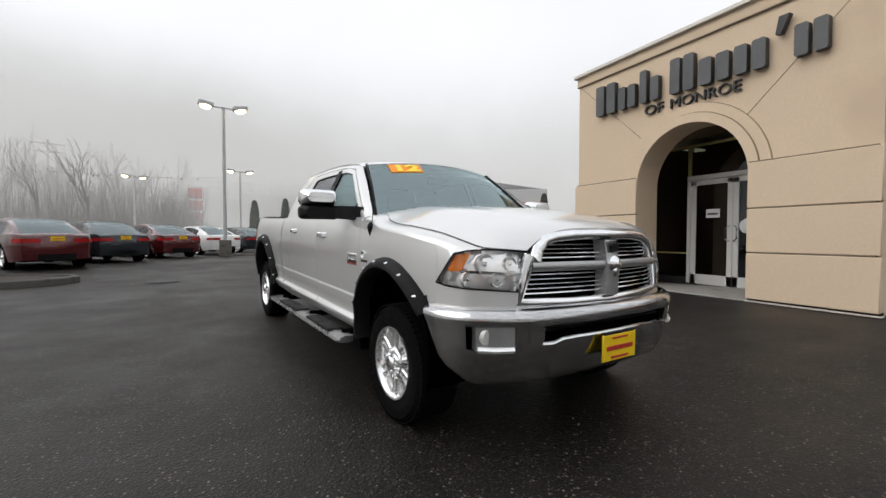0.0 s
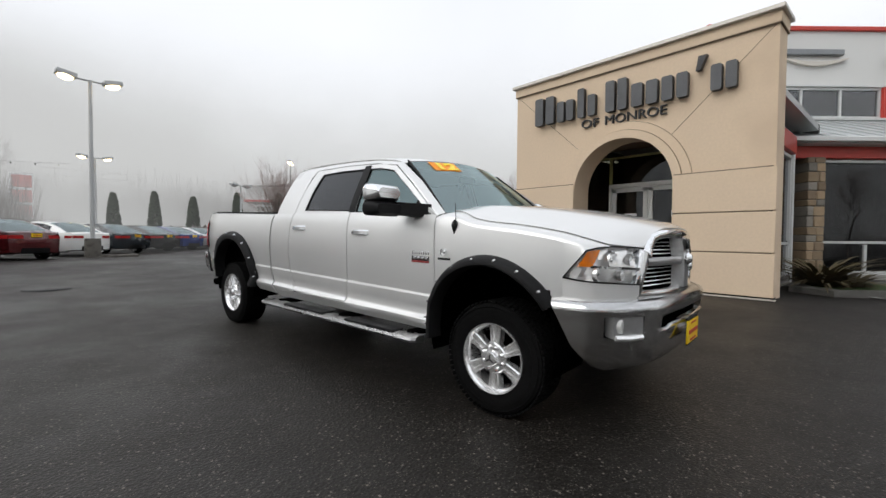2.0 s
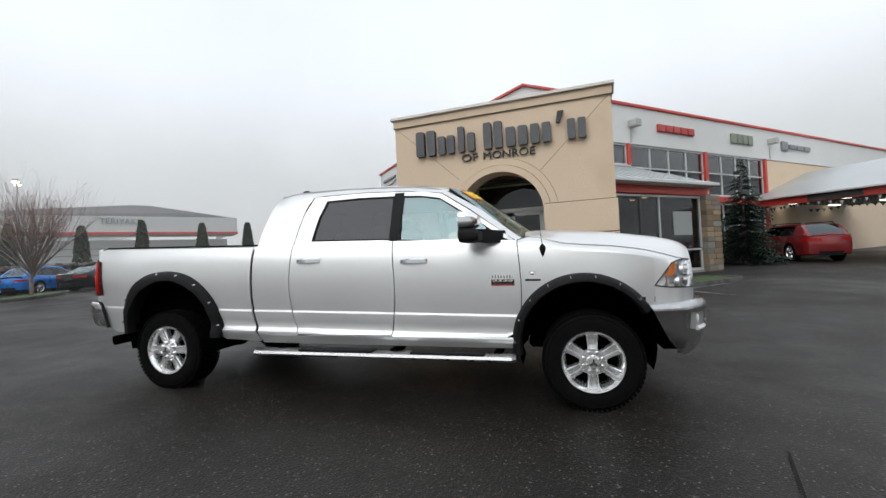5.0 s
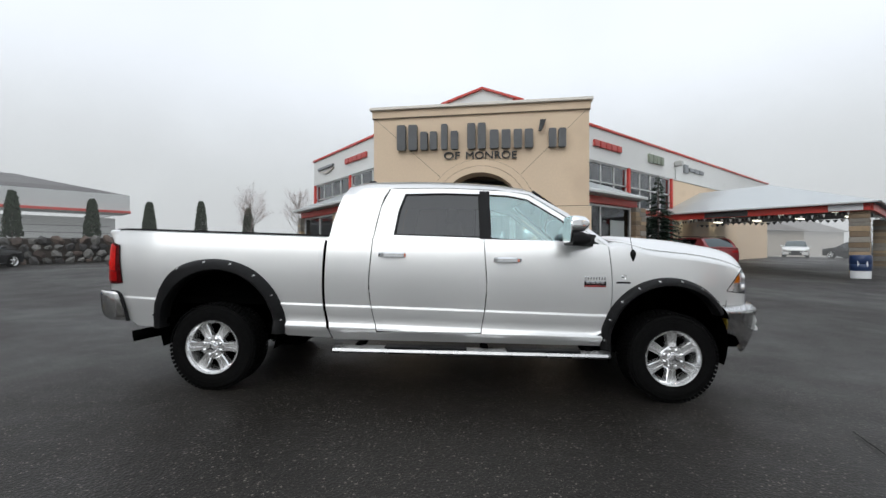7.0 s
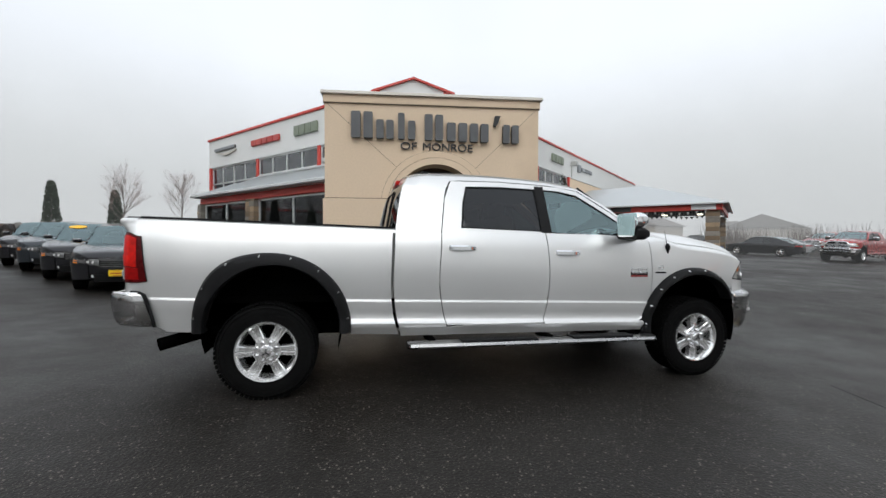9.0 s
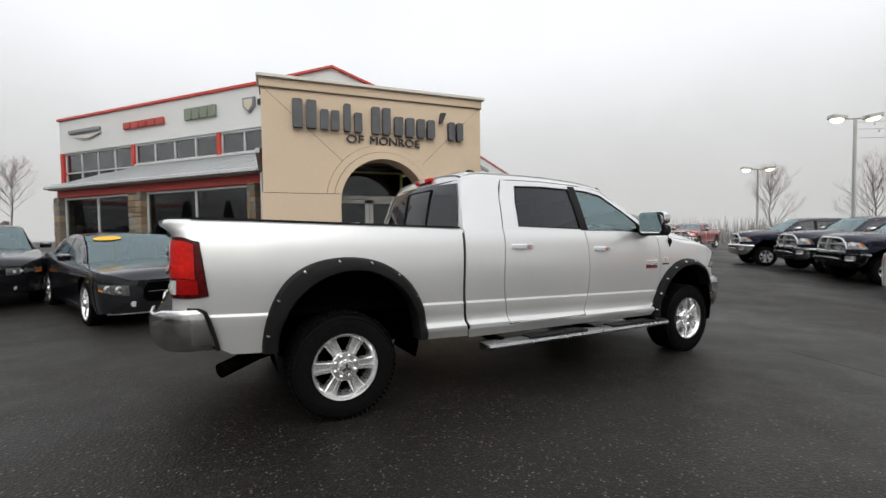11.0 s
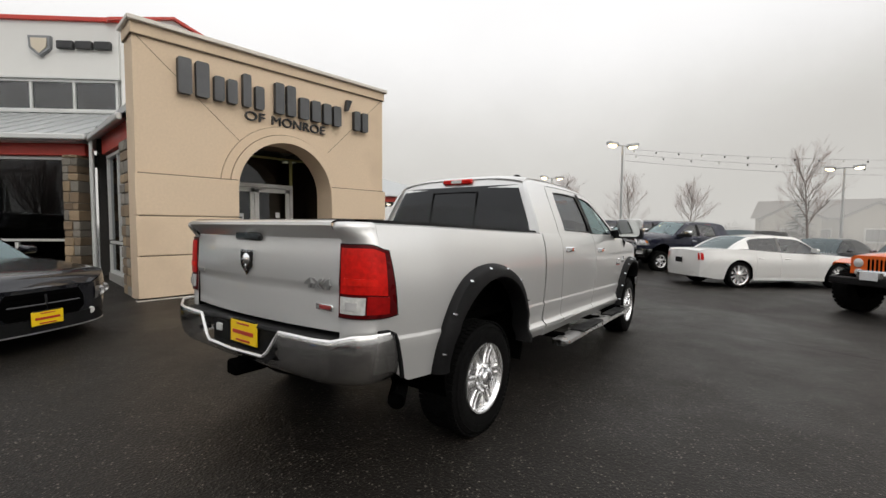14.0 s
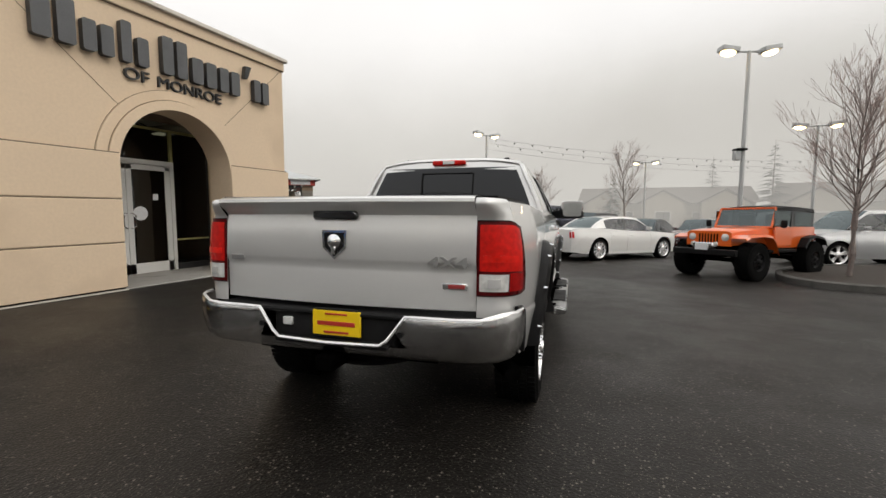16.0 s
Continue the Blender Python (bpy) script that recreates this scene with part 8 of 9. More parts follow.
def bare_tree(x, y, h, seed, label="bare winter tree with fine reddish twigs", vase=False):
    rnd = random.Random(seed)
    it = thing("tree", label, "tree", upright(x, y, rnd.uniform(0, 360)), group="bare lot trees")
    bm, tw = bmesh.new(), bmesh.new()
    if vase:
        th = h * 0.22
        pipe(bm, [Vector((0, 0, -0.1)), Vector((0.02, 0.01, th * 0.5)), Vector((0.0, 0.03, th))], [h * 0.017, h * 0.014, h * 0.012], 8, False)
        for k in range(34):
            a = 2 * math.pi * k / 11 + rnd.uniform(-0.25, 0.25)
            fan = rnd.uniform(0.15, 1.05)
            d = Vector((math.cos(a) * fan, math.sin(a) * fan, 1)).normalized()
            branches(bm, Vector((0, 0.03, th * rnd.uniform(0.6, 1.0))), d, h * rnd.uniform(0.26, 0.33), h * 0.0052, 3, rnd, 0.30, 0.42, tw)
    else:
        # a leader with limbs that shorten and steepen towards the top
        lead = [Vector((0, 0, -0.1))]
        for k in range(1, 7):
            lead.append(Vector((lead[-1].x + rnd.uniform(-0.07, 0.07), lead[-1].y + rnd.uniform(-0.07, 0.07), h * 0.72 * k / 6)))
        pipe(bm, lead, [h * 0.012 * (1 - 0.14 * k) for k in range(7)], 8, False)
        for k in range(24):
            t = rnd.uniform(0.36, 1.0)
            j = min(int(t * 6), 5)
            o = lead[j].lerp(lead[j + 1], t * 6 - j)
            a = k * 2.4 + rnd.uniform(-0.4, 0.4)
            out = lerp(1.25, 0.35, (t - 0.36) / 0.64) * rnd.uniform(0.75, 1.2)
            d = Vector((math.cos(a) * out, math.sin(a) * out, 1)).normalized()
            branches(bm, o, d, h * lerp(0.21, 0.13, (t - 0.36) / 0.64) * rnd.uniform(0.8, 1.15), h * 0.0029, 3, rnd, 0.22, 0.55, tw)
    part("trunk", bm, BARK, it)
    part("crown", tw, TWIG, it)
    return it


for k, (x, y, h) in enumerate(((-4.84, -2.22, 5.4), (-6.0, -5.2, 5.2), (9.2, 28.2, 6.3), (-8.6, 19.5, 7.2), (12.5, -17.6, 5.2), (9.4, -20.8, 5.6), (6.5, -24.0, 5.6), (0.2, -23.4, 7.4), (26.5, 24.0, 5.5), (31.0, 22.5, 6.0))):
    bare_tree(x, y, h, 40 + k, vase=k == 2)


def cypress(x, y, z, h, r, seed):
    """A clipped column of many small scale-leaf sprays."""
    rnd = random.Random(seed)
    it = thing("cypress", "dark green clipped columnar cypress", "tree", pose(x, y, z), group="cypress row")
    bm = bmesh.new()
    tube(bm, (0, 0, -0.2), (0, 0, h * 0.8), 0.06, 0.02, 6)
    part("trunk", bm, BARK, it)
    bm = bmesh.new()
    for k in range(1500):
        t = rnd.random() ** 0.85
        rr = r * (1 - 0.58 * t ** 1.15 - 0.16 * t ** 12) * rnd.uniform(0.5, 1.03)
        a = rnd.uniform(0, 2 * math.pi)
        c = Vector((math.cos(a) * rr, math.sin(a) * rr, 0.1 + t * (h - 0.15)))
        s = rnd.uniform(0.055, 0.10)
        n1 = Vector((rnd.uniform(-1, 1), rnd.uniform(-1, 1), rnd.uniform(0.6, 2.0))).normalized()
        n2 = n1.orthogonal().normalized()
        n3 = n1.cross(n2)
        v = [bm.verts.new(c + n1 * s * 1.5), bm.verts.new(c - n1 * s + n2 * s * 0.6), bm.verts.new(c - n1 * s - n2 * s * 0.4 + n3 * s * 0.5), bm.verts.new(c - n1 * s - n3 * s * 0.6)]
        for f in ((0, 1, 2), (0, 2, 3), (0, 3, 1)):
            bm.faces.new([v[i] for i in f])
    part("crown", bm, CYPRESS, it, smooth=0)
    return it


def spruce(x, y, z, h, r, seed, n=16, label="dark green spruce with drooping branches", group=""):
    rnd = random.Random(seed)
    it = thing("spruce", label, "tree", pose(x, y, z), group)
    bm = bmesh.new()
    tube(bm, (0, 0, -0.2), (0, 0, h), h * 0.016, 0.01, 7)
    part("trunk", bm, BARK, it)
    bm = bmesh.new()
    for k in range(n):
        t = k / n
        zz = h * (0.06 + 0.92 * t)
        R = r * (1 - t) ** 0.85 * rnd.uniform(0.85, 1.1)
        m = max(6, int(20 * (1 - t)))
        for i in range(m):
            a = 2 * math.pi * i / m + rnd.uniform(-0.25, 0.25)
            L = R * rnd.uniform(0.75, 1.1)
            d, w = Vector((math.cos(a), math.sin(a), 0)), Vector((-math.sin(a), math.cos(a), 0))
            up_ = zz + rnd.uniform(-0.6, 0.6) * h / n
            for q in range(7):
                u = (q + 0.6) / 7
                c = Vector((0, 0, up_)) + d * L * u + Vector((0, 0, -0.28 * L * u * u + 0.1 * L * u))
                for side in (-1, 1):
                    s = 0.38 * L * (1.05 - u) + 0.07
                    v = [bm.verts.new(c), bm.verts.new(c + d * s * 0.7 + w * side * s * rnd.uniform(0.6, 1.0) + Vector((0, 0, -0.25 * s + rnd.uniform(-0.05, 0.05)))), bm.verts.new(c + d * s * 0.35 + Vector((0, 0, 0.03)))]
                    bm.faces.new(v)
    part("crown", bm, SPRUCE, it, smooth=0)
    return it


# all on one straight bank top, at these distances along it
for k, d in enumerate((-5.3, -2.4, 0.4, 3.75, 7.0, 10.5, 13.9, 17.8, 21.2, 24.85, 28.8)):
    x, y = 6.7 + 0.875 * d, 41.5 - 0.484 * d
    cypress(x, y, ground_z(x, y) + 1.55, 2.75 + 0.2 * math.sin(k * 2.3), 0.52, 80 + k)
spruce(18.4, -2.2, 0.35, 4.5, 1.5, 5, 26, "small dark spruce beside the showroom glazing")
for k, (x, y, h) in enumerate(((-14.0, -46.0, 10.0), (1.8, -44.0, 7.0), (-9.0, -50.0, 9.0))):
    spruce(x, y, -0.8, h, h * 0.28, 20 + k, 16, "tall spruce standing in the mist", "far spruces")

# ---- kerbed islands, bank, lawn ----
def island(pts, label, fill=SOIL, kerb_h=0.15):
    """A raised planting bed with a rounded kerb; pts run round it."""
    it = thing("planting_island", label, "kerb", pose(0, 0, 0))
    it["kind"] = "structure"
    n = len(pts)
    c = Vector((sum(p[0] for p in pts) / n, sum(p[1] for p in pts) / n))
    def ring(k, h):
        out = []
        for x, y in pts:
            v = Vector((x, y)) + (c - Vector((x, y))).normalized() * k
            out.append((v.x, v.y, ground_z(v.x, v.y) + h))
        return out
    bm = bmesh.new()
    loft(bm, [ring(0, -0.1), ring(0, kerb_h - 0.02), ring(0.03, kerb_h), ring(0.15, kerb_h), ring(0.16, kerb_h - 0.06)], True)
    part("kerb", bm, KERB, it)
    bm = bmesh.new()
    bm.faces.new([bm.verts.new(p) for p in ring(0.14, kerb_h - 0.03)])
    part("bed", bm, fill, it)
    return it


def blob(cx, cy, rx, ry, turn, n=20):
    t = radians(turn)
    return [(cx + math.cos(a) * rx * math.cos(t) - math.sin(a) * ry * math.sin(t), cy + math.cos(a) * rx * math.sin(t) + math.sin(a) * ry * math.cos(t)) for a in (2 * math.pi * k / n for k in range(n))]


island(blob(-6.1, -3.2, 3.6, 1.9, 50), "kerbed planting island with bare trees")
island(blob(-6.2, 12.7, 3.1, 1.0, 4), "low kerbed island at the lot lane")
island(blob(9.2, 28.2, 2.6, 1.0, 40), "kerbed island under a bare tree", GRASS)
island([(8.3, 2.35), (9.2, 1.3), (10.2, 0.35), (10.9, -0.2), (11.5, 0.1), (11.4, 0.7), (10.6, 1.7), (9.6, 2.8), (8.6, 3.0)], "narrow kerbed lawn before the showroom window", GRASS, 0.12)
tri = thing("fire_hydrant", "small red post on the lane island", "hydrant", upright(-6.35, 13.1), )
bm = bmesh.new()
spin(bm, [(0.14, 0.1), (0.14, 0.55), (0.16, 0.56), (0.16, 0.62), (0.12, 0.70), (0.001, 0.76)], (0, 0, 0), "z", 16)
part("barrel", bm, RED_TRIM, tri)
bm = bmesh.new()
tube(bm, (-0.22, 0, 0.45), (0.22, 0, 0.45), 0.06)
part("outlet", bm, RED_TRIM, tri)


def fern(x, y, h, seed, label, n=60, material=None):
    """A loose clump of arching fronds."""
    rnd = random.Random(seed)
    it = thing("shrub", label, "shrub", upright(x, y))
    bm = bmesh.new()
    for k in range(n):
        a, el = rnd.uniform(0, 2 * math.pi), rnd.uniform(0.5, 1.3)
        L = h * rnd.uniform(0.7, 1.2)
        d = Vector((math.cos(a), math.sin(a), 0))
        w = Vector((-math.sin(a), math.cos(a), 0)) * 0.05
        rows = []
        for i in range(5):
            t = i / 4
            p = d * L * t * math.cos(el * (1 - 0.5 * t)) + Vector((0, 0, L * (t * math.sin(el) - 0.45 * t * t)))
            rows.append([p - w * (1.1 - t), p + w * (1.1 - t)])
        loft(bm, rows)
    part("fronds", bm, material or FERN, it, smooth=0)
    return it


FERN = mat("dry_fern", (0.085, 0.065, 0.028), 0.85, vary=0.5, scale=10)
HEDGE = mat("dark_hedge", (0.028, 0.034, 0.018), 0.9, vary=0.5, scale=10)
fern(9.15, 2.6, 1.15, 3, "browned bushy shrub at the lawn end", 190)
fern(9.5, 2.2, 0.6, 4, "browned fern clump at the lawn end", 70)
fern(-6.6, -2.2, 0.8, 5, "dark low shrub on the tree island", 120, HEDGE)
fern(-7.4, -3.6, 0.8, 6, "dark low shrub on the tree island", 120, HEDGE)
for k, (x, y) in enumerate(((9.2, 9.0), (9.9, 9.4), (10.6, 10.0))):
    fern(x, y, 0.6, 9 + k, "low shrub under the showroom window", 70)


def rock_bank():
    """A dry retaining wall of heaped boulders along the bank."""
    it = thing("rock_wall", "retaining wall of rough grey and brown boulders", "wall", pose(0, 0, 0))
    it["kind"] = "structure"
    rnd = random.Random(7)
    a, b = Vector((2.5, 41.0)), Vector((34.0, 23.6))
    d = (b - a).normalized()
    nr = Vector((-d.y, d.x))
    shapes = []
    for v in range(8):
        bm = bmesh.new()
        bmesh.ops.create_icosphere(bm, subdivisions=1, radius=1)
        for p in bm.verts:
            p.co *= rnd.uniform(0.7, 1.12)
            p.co.z *= 0.85
        me = bpy.data.meshes.new("boulder")
        bm.to_mesh(me)
        bm.free()
        me.materials.append(ROCKS[v % 3])
        shapes.append(me)
    L = (b - a).length
    for row, (z, off) in enumerate(((0.14, 0.0), (0.54, 0.15), (0.95, 0.32), (1.36, 0.5))):
        s = row * 0.3
        while s < L:
            r = rnd.uniform(0.20, 0.40)
            p = a + d * s + nr * (off + rnd.uniform(-0.1, 0.1))
            o = new("boulder", shapes[rnd.randrange(8)])
            o.parent = it
            o.matrix_basis = pose(p.x, p.y, ground_z(p.x, p.y) + z, rnd.uniform(0, 360), rnd.uniform(0, 360), rnd.uniform(0, 360)) @ Matrix.Diagonal((r * 1.25, r, r * 0.9, 1))
            s += r * 1.9
    bm = bmesh.new()
    rows = []
    for k in range(25):
        p = a + d * L * k / 24
        rows.append([(p.x + nr.x * o, p.y + nr.y * o, ground_z(p.x, p.y) + h) for o, h in ((0.10, -0.2), (0.30, 0.9), (0.6, 1.5), (2.0, 1.6), (6.0, 1.4), (9.0, 0.2))])
    loft(bm, rows)
    part("bank", bm, SOIL, it)
    return it


ROCKS = [mat("boulder_grey", (0.13, 0.125, 0.115), 0.9, vary=0.35, scale=2, fine=9, bump=0.5, islands=0.4), mat("boulder_brown", (0.085, 0.062, 0.05), 0.9, vary=0.35, scale=2, fine=9, bump=0.5, islands=0.4), mat("boulder_dark", (0.045, 0.042, 0.04), 0.9, vary=0.35, scale=2, fine=9, bump=0.5, islands=0.4)]
rock_bank()

# ---- worn parking lines ----
for x0, y0, x1, y1 in ((9.05, 2.30, 7.55, 0.82), (8.72, 1.44, 9.98, 0.40)):
    d = Vector((x1 - x0, y1 - y0))
    n = Vector((-d.y, d.x)).normalized() * 0.055
    bm = bmesh.new()
    loft(bm, [[(p.x + s * n.x, p.y + s * n.y, ground_z(p.x, p.y) + 0.017) for s in (-1, 1)] for p in (Vector((x0, y0)) + d * k / 8 for k in range(9))])
    tagged(link("parking_line", bm, PAINT_LINE), "worn white parking line on asphalt", "line", kind="structure")


def ground_strip(name, pts, width, material, label, lift=0.016, cat="seam"):
    """A flat strip that lies on the lot along points."""
    bm = bmesh.new()
    rows = []
    for i, (x, y) in enumerate(pts):
        a, b = pts[max(i - 1, 0)], pts[min(i + 1, len(pts) - 1)]
        d = Vector((b[0] - a[0], b[1] - a[1])).normalized()
        n = Vector((-d.y, d.x)) * width / 2
        rows.append([(x + s * n.x, y + s * n.y, ground_z(x, y) + lift) for s in (-1, 1)])
    loft(bm, rows)
    return tagged(link(name, bm, material), label, cat, kind="structure")


TAR = mat("tar_seam", (0.011, 0.010, 0.0095), 0.8, vary=0.4, spec=0.2)
ground_strip("asphalt_seam", [(x, 2.35 + 0.9 * math.sin(x * 0.35) * 0.2 - 0.75 * (x + 0.1) * 0.35) for x in [-9 + 0.5 * k for k in range(20)]], 0.014, TAR, "dark tar seam between asphalt lanes")
man = thing("manhole_cover", "dark iron drain cover set in asphalt", "drain cover", upright(-1.46, 12.2))
man["kind"] = "structure"
bm = bmesh.new()
spin(bm, [(0.001, 0.022), (0.30, 0.022), (0.34, 0.018), (0.36, 0.0)], (0, 0, 0), "z", 28)
part("lid", bm, mat("cast_iron", (0.02, 0.02, 0.02), 0.5, 0.6, bump=0.5, bump_scale=40), man)

# ---- drive-through canopy ----
def canopy():
    ang = -41
    it = thing("canopy", "drive-through canopy with red fascia and pale metal roof", "canopy", pose(17.15, -10.05, 0, 0, 0, ang))
    it["kind"] = "structure"
    # local x runs along the wing away from the camera, local y runs back to the wall
    W, D, z0, z1 = 9.5, 9.2, 2.95, 3.28
    roof = bmesh.new()
    e = [(-0.35, -0.35), (W, -0.35), (W, D), (-0.35, D)]
    v = [roof.verts.new((x, y, z1 + 0.04)) for x, y in e]
    r0, r1 = roof.verts.new((W * 0.45, D * 0.48, z1 + 1.65)), roof.verts.new((W * 0.55, D + 0.0, z1 + 1.65))
    roof.faces.new((v[0], v[1], r0)), roof.faces.new((v[1], v[2], r1, r0)), roof.faces.new((v[3], v[0], r0, r1)), roof.faces.new((v[2], v[3], r1))
    part("roof", roof, METAL_ROOF, it, smooth=0)
    part("front_fascia", new_box((0, D / 2, (z0 + z1) / 2), (0.2, D, z1 - z0), 0.01), RED_TRIM, it)
    part("side_fascia", new_box((W / 2, 0, (z0 + z1) / 2), (W, 0.2, z1 - z0), 0.01), RED_TRIM, it)
    part("fascia_sign", new_box((-0.115, 0.75, 3.115), (0.03, 1.1, 0.27), 0.005), PAPER, it, "pale plain sign panel")
    part("fascia_sign", new_box((-0.115, 5.2, 3.115), (0.03, 1.9, 0.27), 0.005), mat("dark_sign_panel", (0.05, 0.05, 0.05), 0.5), it, "dark plain sign panel")
    part("gutter", new_box((-0.3, D / 2, z1 + 0.02), (0.14, D + 0.5, 0.1), 0.02), ALU, it)
    part("gutter", new_box((W / 2, -0.3, z1 + 0.02), (W + 0.5, 0.14, 0.1), 0.02), ALU, it)
    part("ceiling", new_box((W / 2, D / 2, z1 - 0.1), (W, D, 0.06)), UNLIT_SHADE, it)
    for x, y in ((0.35, 0.35), (W - 0.4, 0.35)):
        stone_pier(it, x, y, -0.2, z0 + 0.05, 0.62, 0.62)
    for k in range(4):
        for j in range(2):
            part("ceiling_lamp", new_box((2.0 + 5 * j, 1.4 + 2.1 * k, z1 - 0.16), (0.9, 0.28, 0.05), 0.01), LAMP_PANEL, it, "lit ceiling lamp panel")
    # dark fringe of pennants under the fascia
    for x0, y0, x1, y1, n in ((0, 0.6, 0, D - 0.2, 64), (0.6, 0, W - 0.6, 0, 50), (4.5, 0.4, 4.5, D - 0.4, 30)):
        for k in range(n):
            t = (k + 0.5) / n
            x, y = lerp(x0, x1, t), lerp(y0, y1, t)
            dx, dy = ((x1 - x0) / n * 0.42, (y1 - y0) / n * 0.42)
            sag = 0.10 * math.sin(t * math.pi * 3) ** 2
            bm = bmesh.new()
            q = [(x - dx, y - dy, z0 - sag), (x + dx, y + dy, z0 - sag), (x, y, z0 - sag - 0.16)]
            nx = Vector((dy, -dx, 0)).normalized() * 0.004
            f0 = [bm.verts.new(Vector(p) + nx) for p in q]
            f1 = [bm.verts.new(Vector(p) - nx) for p in q]
            bm.faces.new(f0), bm.faces.new(f1[::-1])
            for i in range(3):
                bm.faces.new((f0[i], f1[i], f1[(i + 1) % 3], f0[(i + 1) % 3]))
            part("pennant", bm, PENNANT[k % 3 != 0], it, smooth=0)
    return it


LAMP_PANEL = glow("ceiling_lamp_glass", (1.0, 0.95, 0.75), 2.5)
PENNANT = [mat("pennant_white", (0.55, 0.55, 0.53), 0.7), mat("pennant_black", (0.02, 0.02, 0.02), 0.8)]
canopy()
bar = thing("barrel", "blue and white plastic barrel beside the canopy post", "barrel", upright(15.9, -8.8))
bm = bmesh.new()
spin(bm, [(0.001, 0.01), (0.30, 0.01), (0.31, 0.2), (0.31, 0.3)], (0, 0, 0), "z", 24)
part("base", bm, PAPER, bar)
bm = bmesh.new()
spin(bm, [(0.31, 0.3), (0.33, 0.33), (0.33, 0.55), (0.315, 0.57), (0.33, 0.6), (0.33, 0.86), (0.30, 0.92), (0.001, 0.92)], (0, 0, 0), "z", 24)
part("drum", bm, mat("barrel_blue", (0.015, 0.035, 0.10), 0.4), bar)
part("wrapper", new_box((-0.27, 0.12, 0.58), (0.02, 0.3, 0.2), 0.005, turn=-25), PAPER, bar)

# ---- far buildings ----
def terminal():
    it = thing("far_building", "long low white building with dark hipped roof", "building", pose(16, 55.7, 0.2, 0, 0, -32.8))
    it["kind"] = "structure"
    L = 22.8
    wall, grey_roof = mat("far_white_wall", (0.55, 0.56, 0.55), 0.7, vary=0.06), mat("far_slate_roof", (0.09, 0.085, 0.085), 0.8)
    part("wall", new_box((L / 2, 4.0, 2.3), (L, 0.3, 4.6)), wall, it)
    part("end_wall", new_box((L - 1.6, 9, 2.3), (0.3, 10, 4.6)), wall, it)
    part("fascia", new_box((L / 2, 0.6, 6.0), (L + 1, 0.3, 1.7), 0.02), wall, it)
    part("end_fascia", new_box((L + 0.4, 7, 6.0), (0.3, 13, 1.7), 0.02), wall, it)
    part("red_line", new_box((L / 2, 0.4, 5.1), (L + 1.2, 0.2, 0.26), 0.01), RED_TRIM, it)
    part("soffit", new_box((L / 2, 2.2, 5.0), (L + 1, 3.6, 0.15)), wall, it)
    bm = bmesh.new()
    loft(bm, [[(-1, 0.5, 6.8), (L + 0.6, 0.5, 6.8)], [(13.2, 7, 8.85), (15.2, 7, 8.85)], [(-1, 13, 6.8), (L + 0.6, 13, 6.8)]])
    part("roof", bm, grey_roof, it, smooth=0)
    for k in range(4):
        part("wall_rail", new_box((L / 2, 3.8, 1.6 + 0.7 * k), (L - 1, 0.1, 0.06)), grey_roof, it)
    eat = words("TERIYAKI", 0.85, 0.08, mat("far_sign_grey", (0.26, 0.26, 0.26), 0.6), "lettering", it, wide=3.2)
    eat.matrix_basis = pose(12.35, 0.42, 6.05)
    return it


terminal()


def house(x, y, turn, w, d, h, label, gables=1):
    it = thing("house", label, "house", upright(x, y, turn), group="houses beyond the lot")
    wall, roof, trim = HOUSE
    part("wall", new_box((0, 0, h / 2), (w, d, h)), wall, it)
    bm = bmesh.new()
    plate(bm, [(-d / 2 - 0.5, h), (d / 2 + 0.5, h), (0, h + d * 0.22)], w + 0.8, -w / 2 - 0.4, "x")
    part("roof", bm, roof, it, smooth=0)
    for k in range(gables):
        gx = -w / 2 + w * (k + 0.5) / gables
        bm = bmesh.new()
        plate(bm, [(gx - 2.2, 0.0), (gx + 2.2, 0.0), (gx + 2.2, h), (gx, h + 1.25), (gx - 2.2, h)], 1.4, -d / 2 - 1.2, "y")
        part("gable_wall", bm, wall, it, smooth=0)
        for s in (-1, 1):
            bm = bmesh.new()
            plate(bm, [(gx + s * 2.7, h - 0.25), (gx, h + 1.3), (gx, h + 1.5), (gx + s * 2.7, h - 0.05)], 1.8, -d / 2 - 1.4, "y")
            part("gable_roof", bm, roof, it, smooth=0)
        for zz in (1.2, 3.9) if h > 4.5 else (1.2,):
            wd = part("window", new_box((gx, -d / 2 - 1.22, zz + 0.6), (1.7, 0.1, 1.3), 0.02), trim, it)
            part("pane", new_box((gx, -d / 2 - 1.28, zz + 0.6), (1.45, 0.03, 1.05)), BACKLIGHT, wd)
    n = max(2, int(w / 3.2))
    for k in range(n):
        px = -w / 2 + w * (k + 0.5) / n
        for zz in (1.2, 3.9) if h > 4.5 else (1.2,):
            wd = part("window", new_box((px, -d / 2 - 0.03, zz + 0.6), (1.2, 0.08, 1.2), 0.02), trim, it)
            part("pane", new_box((px, -d / 2 - 0.08, zz + 0.6), (1.0, 0.03, 1.0)), BACKLIGHT, wd)
    return it


HOUSE = (mat("beige_siding", (0.36, 0.31, 0.25), 0.8, vary=0.08), mat("brown_shingles", (0.10, 0.085, 0.075), 0.9, vary=0.2), mat("house_trim", (0.55, 0.53, 0.5), 0.6))
house(-3.5, -50, 180, 18, 9, 3.4, "long beige house with brown gabled roof", 3)
house(-26, -46, 160, 22, 10, 3.4, "long beige house with brown gabled roof", 3)
house(64, -57, 130, 17, 10, 3.2, "beige house with gabled brown roof past the canopy", 1)
house(62, -30, 120, 16, 10, 3.2, "beige house with gabled brown roof past the canopy", 1)

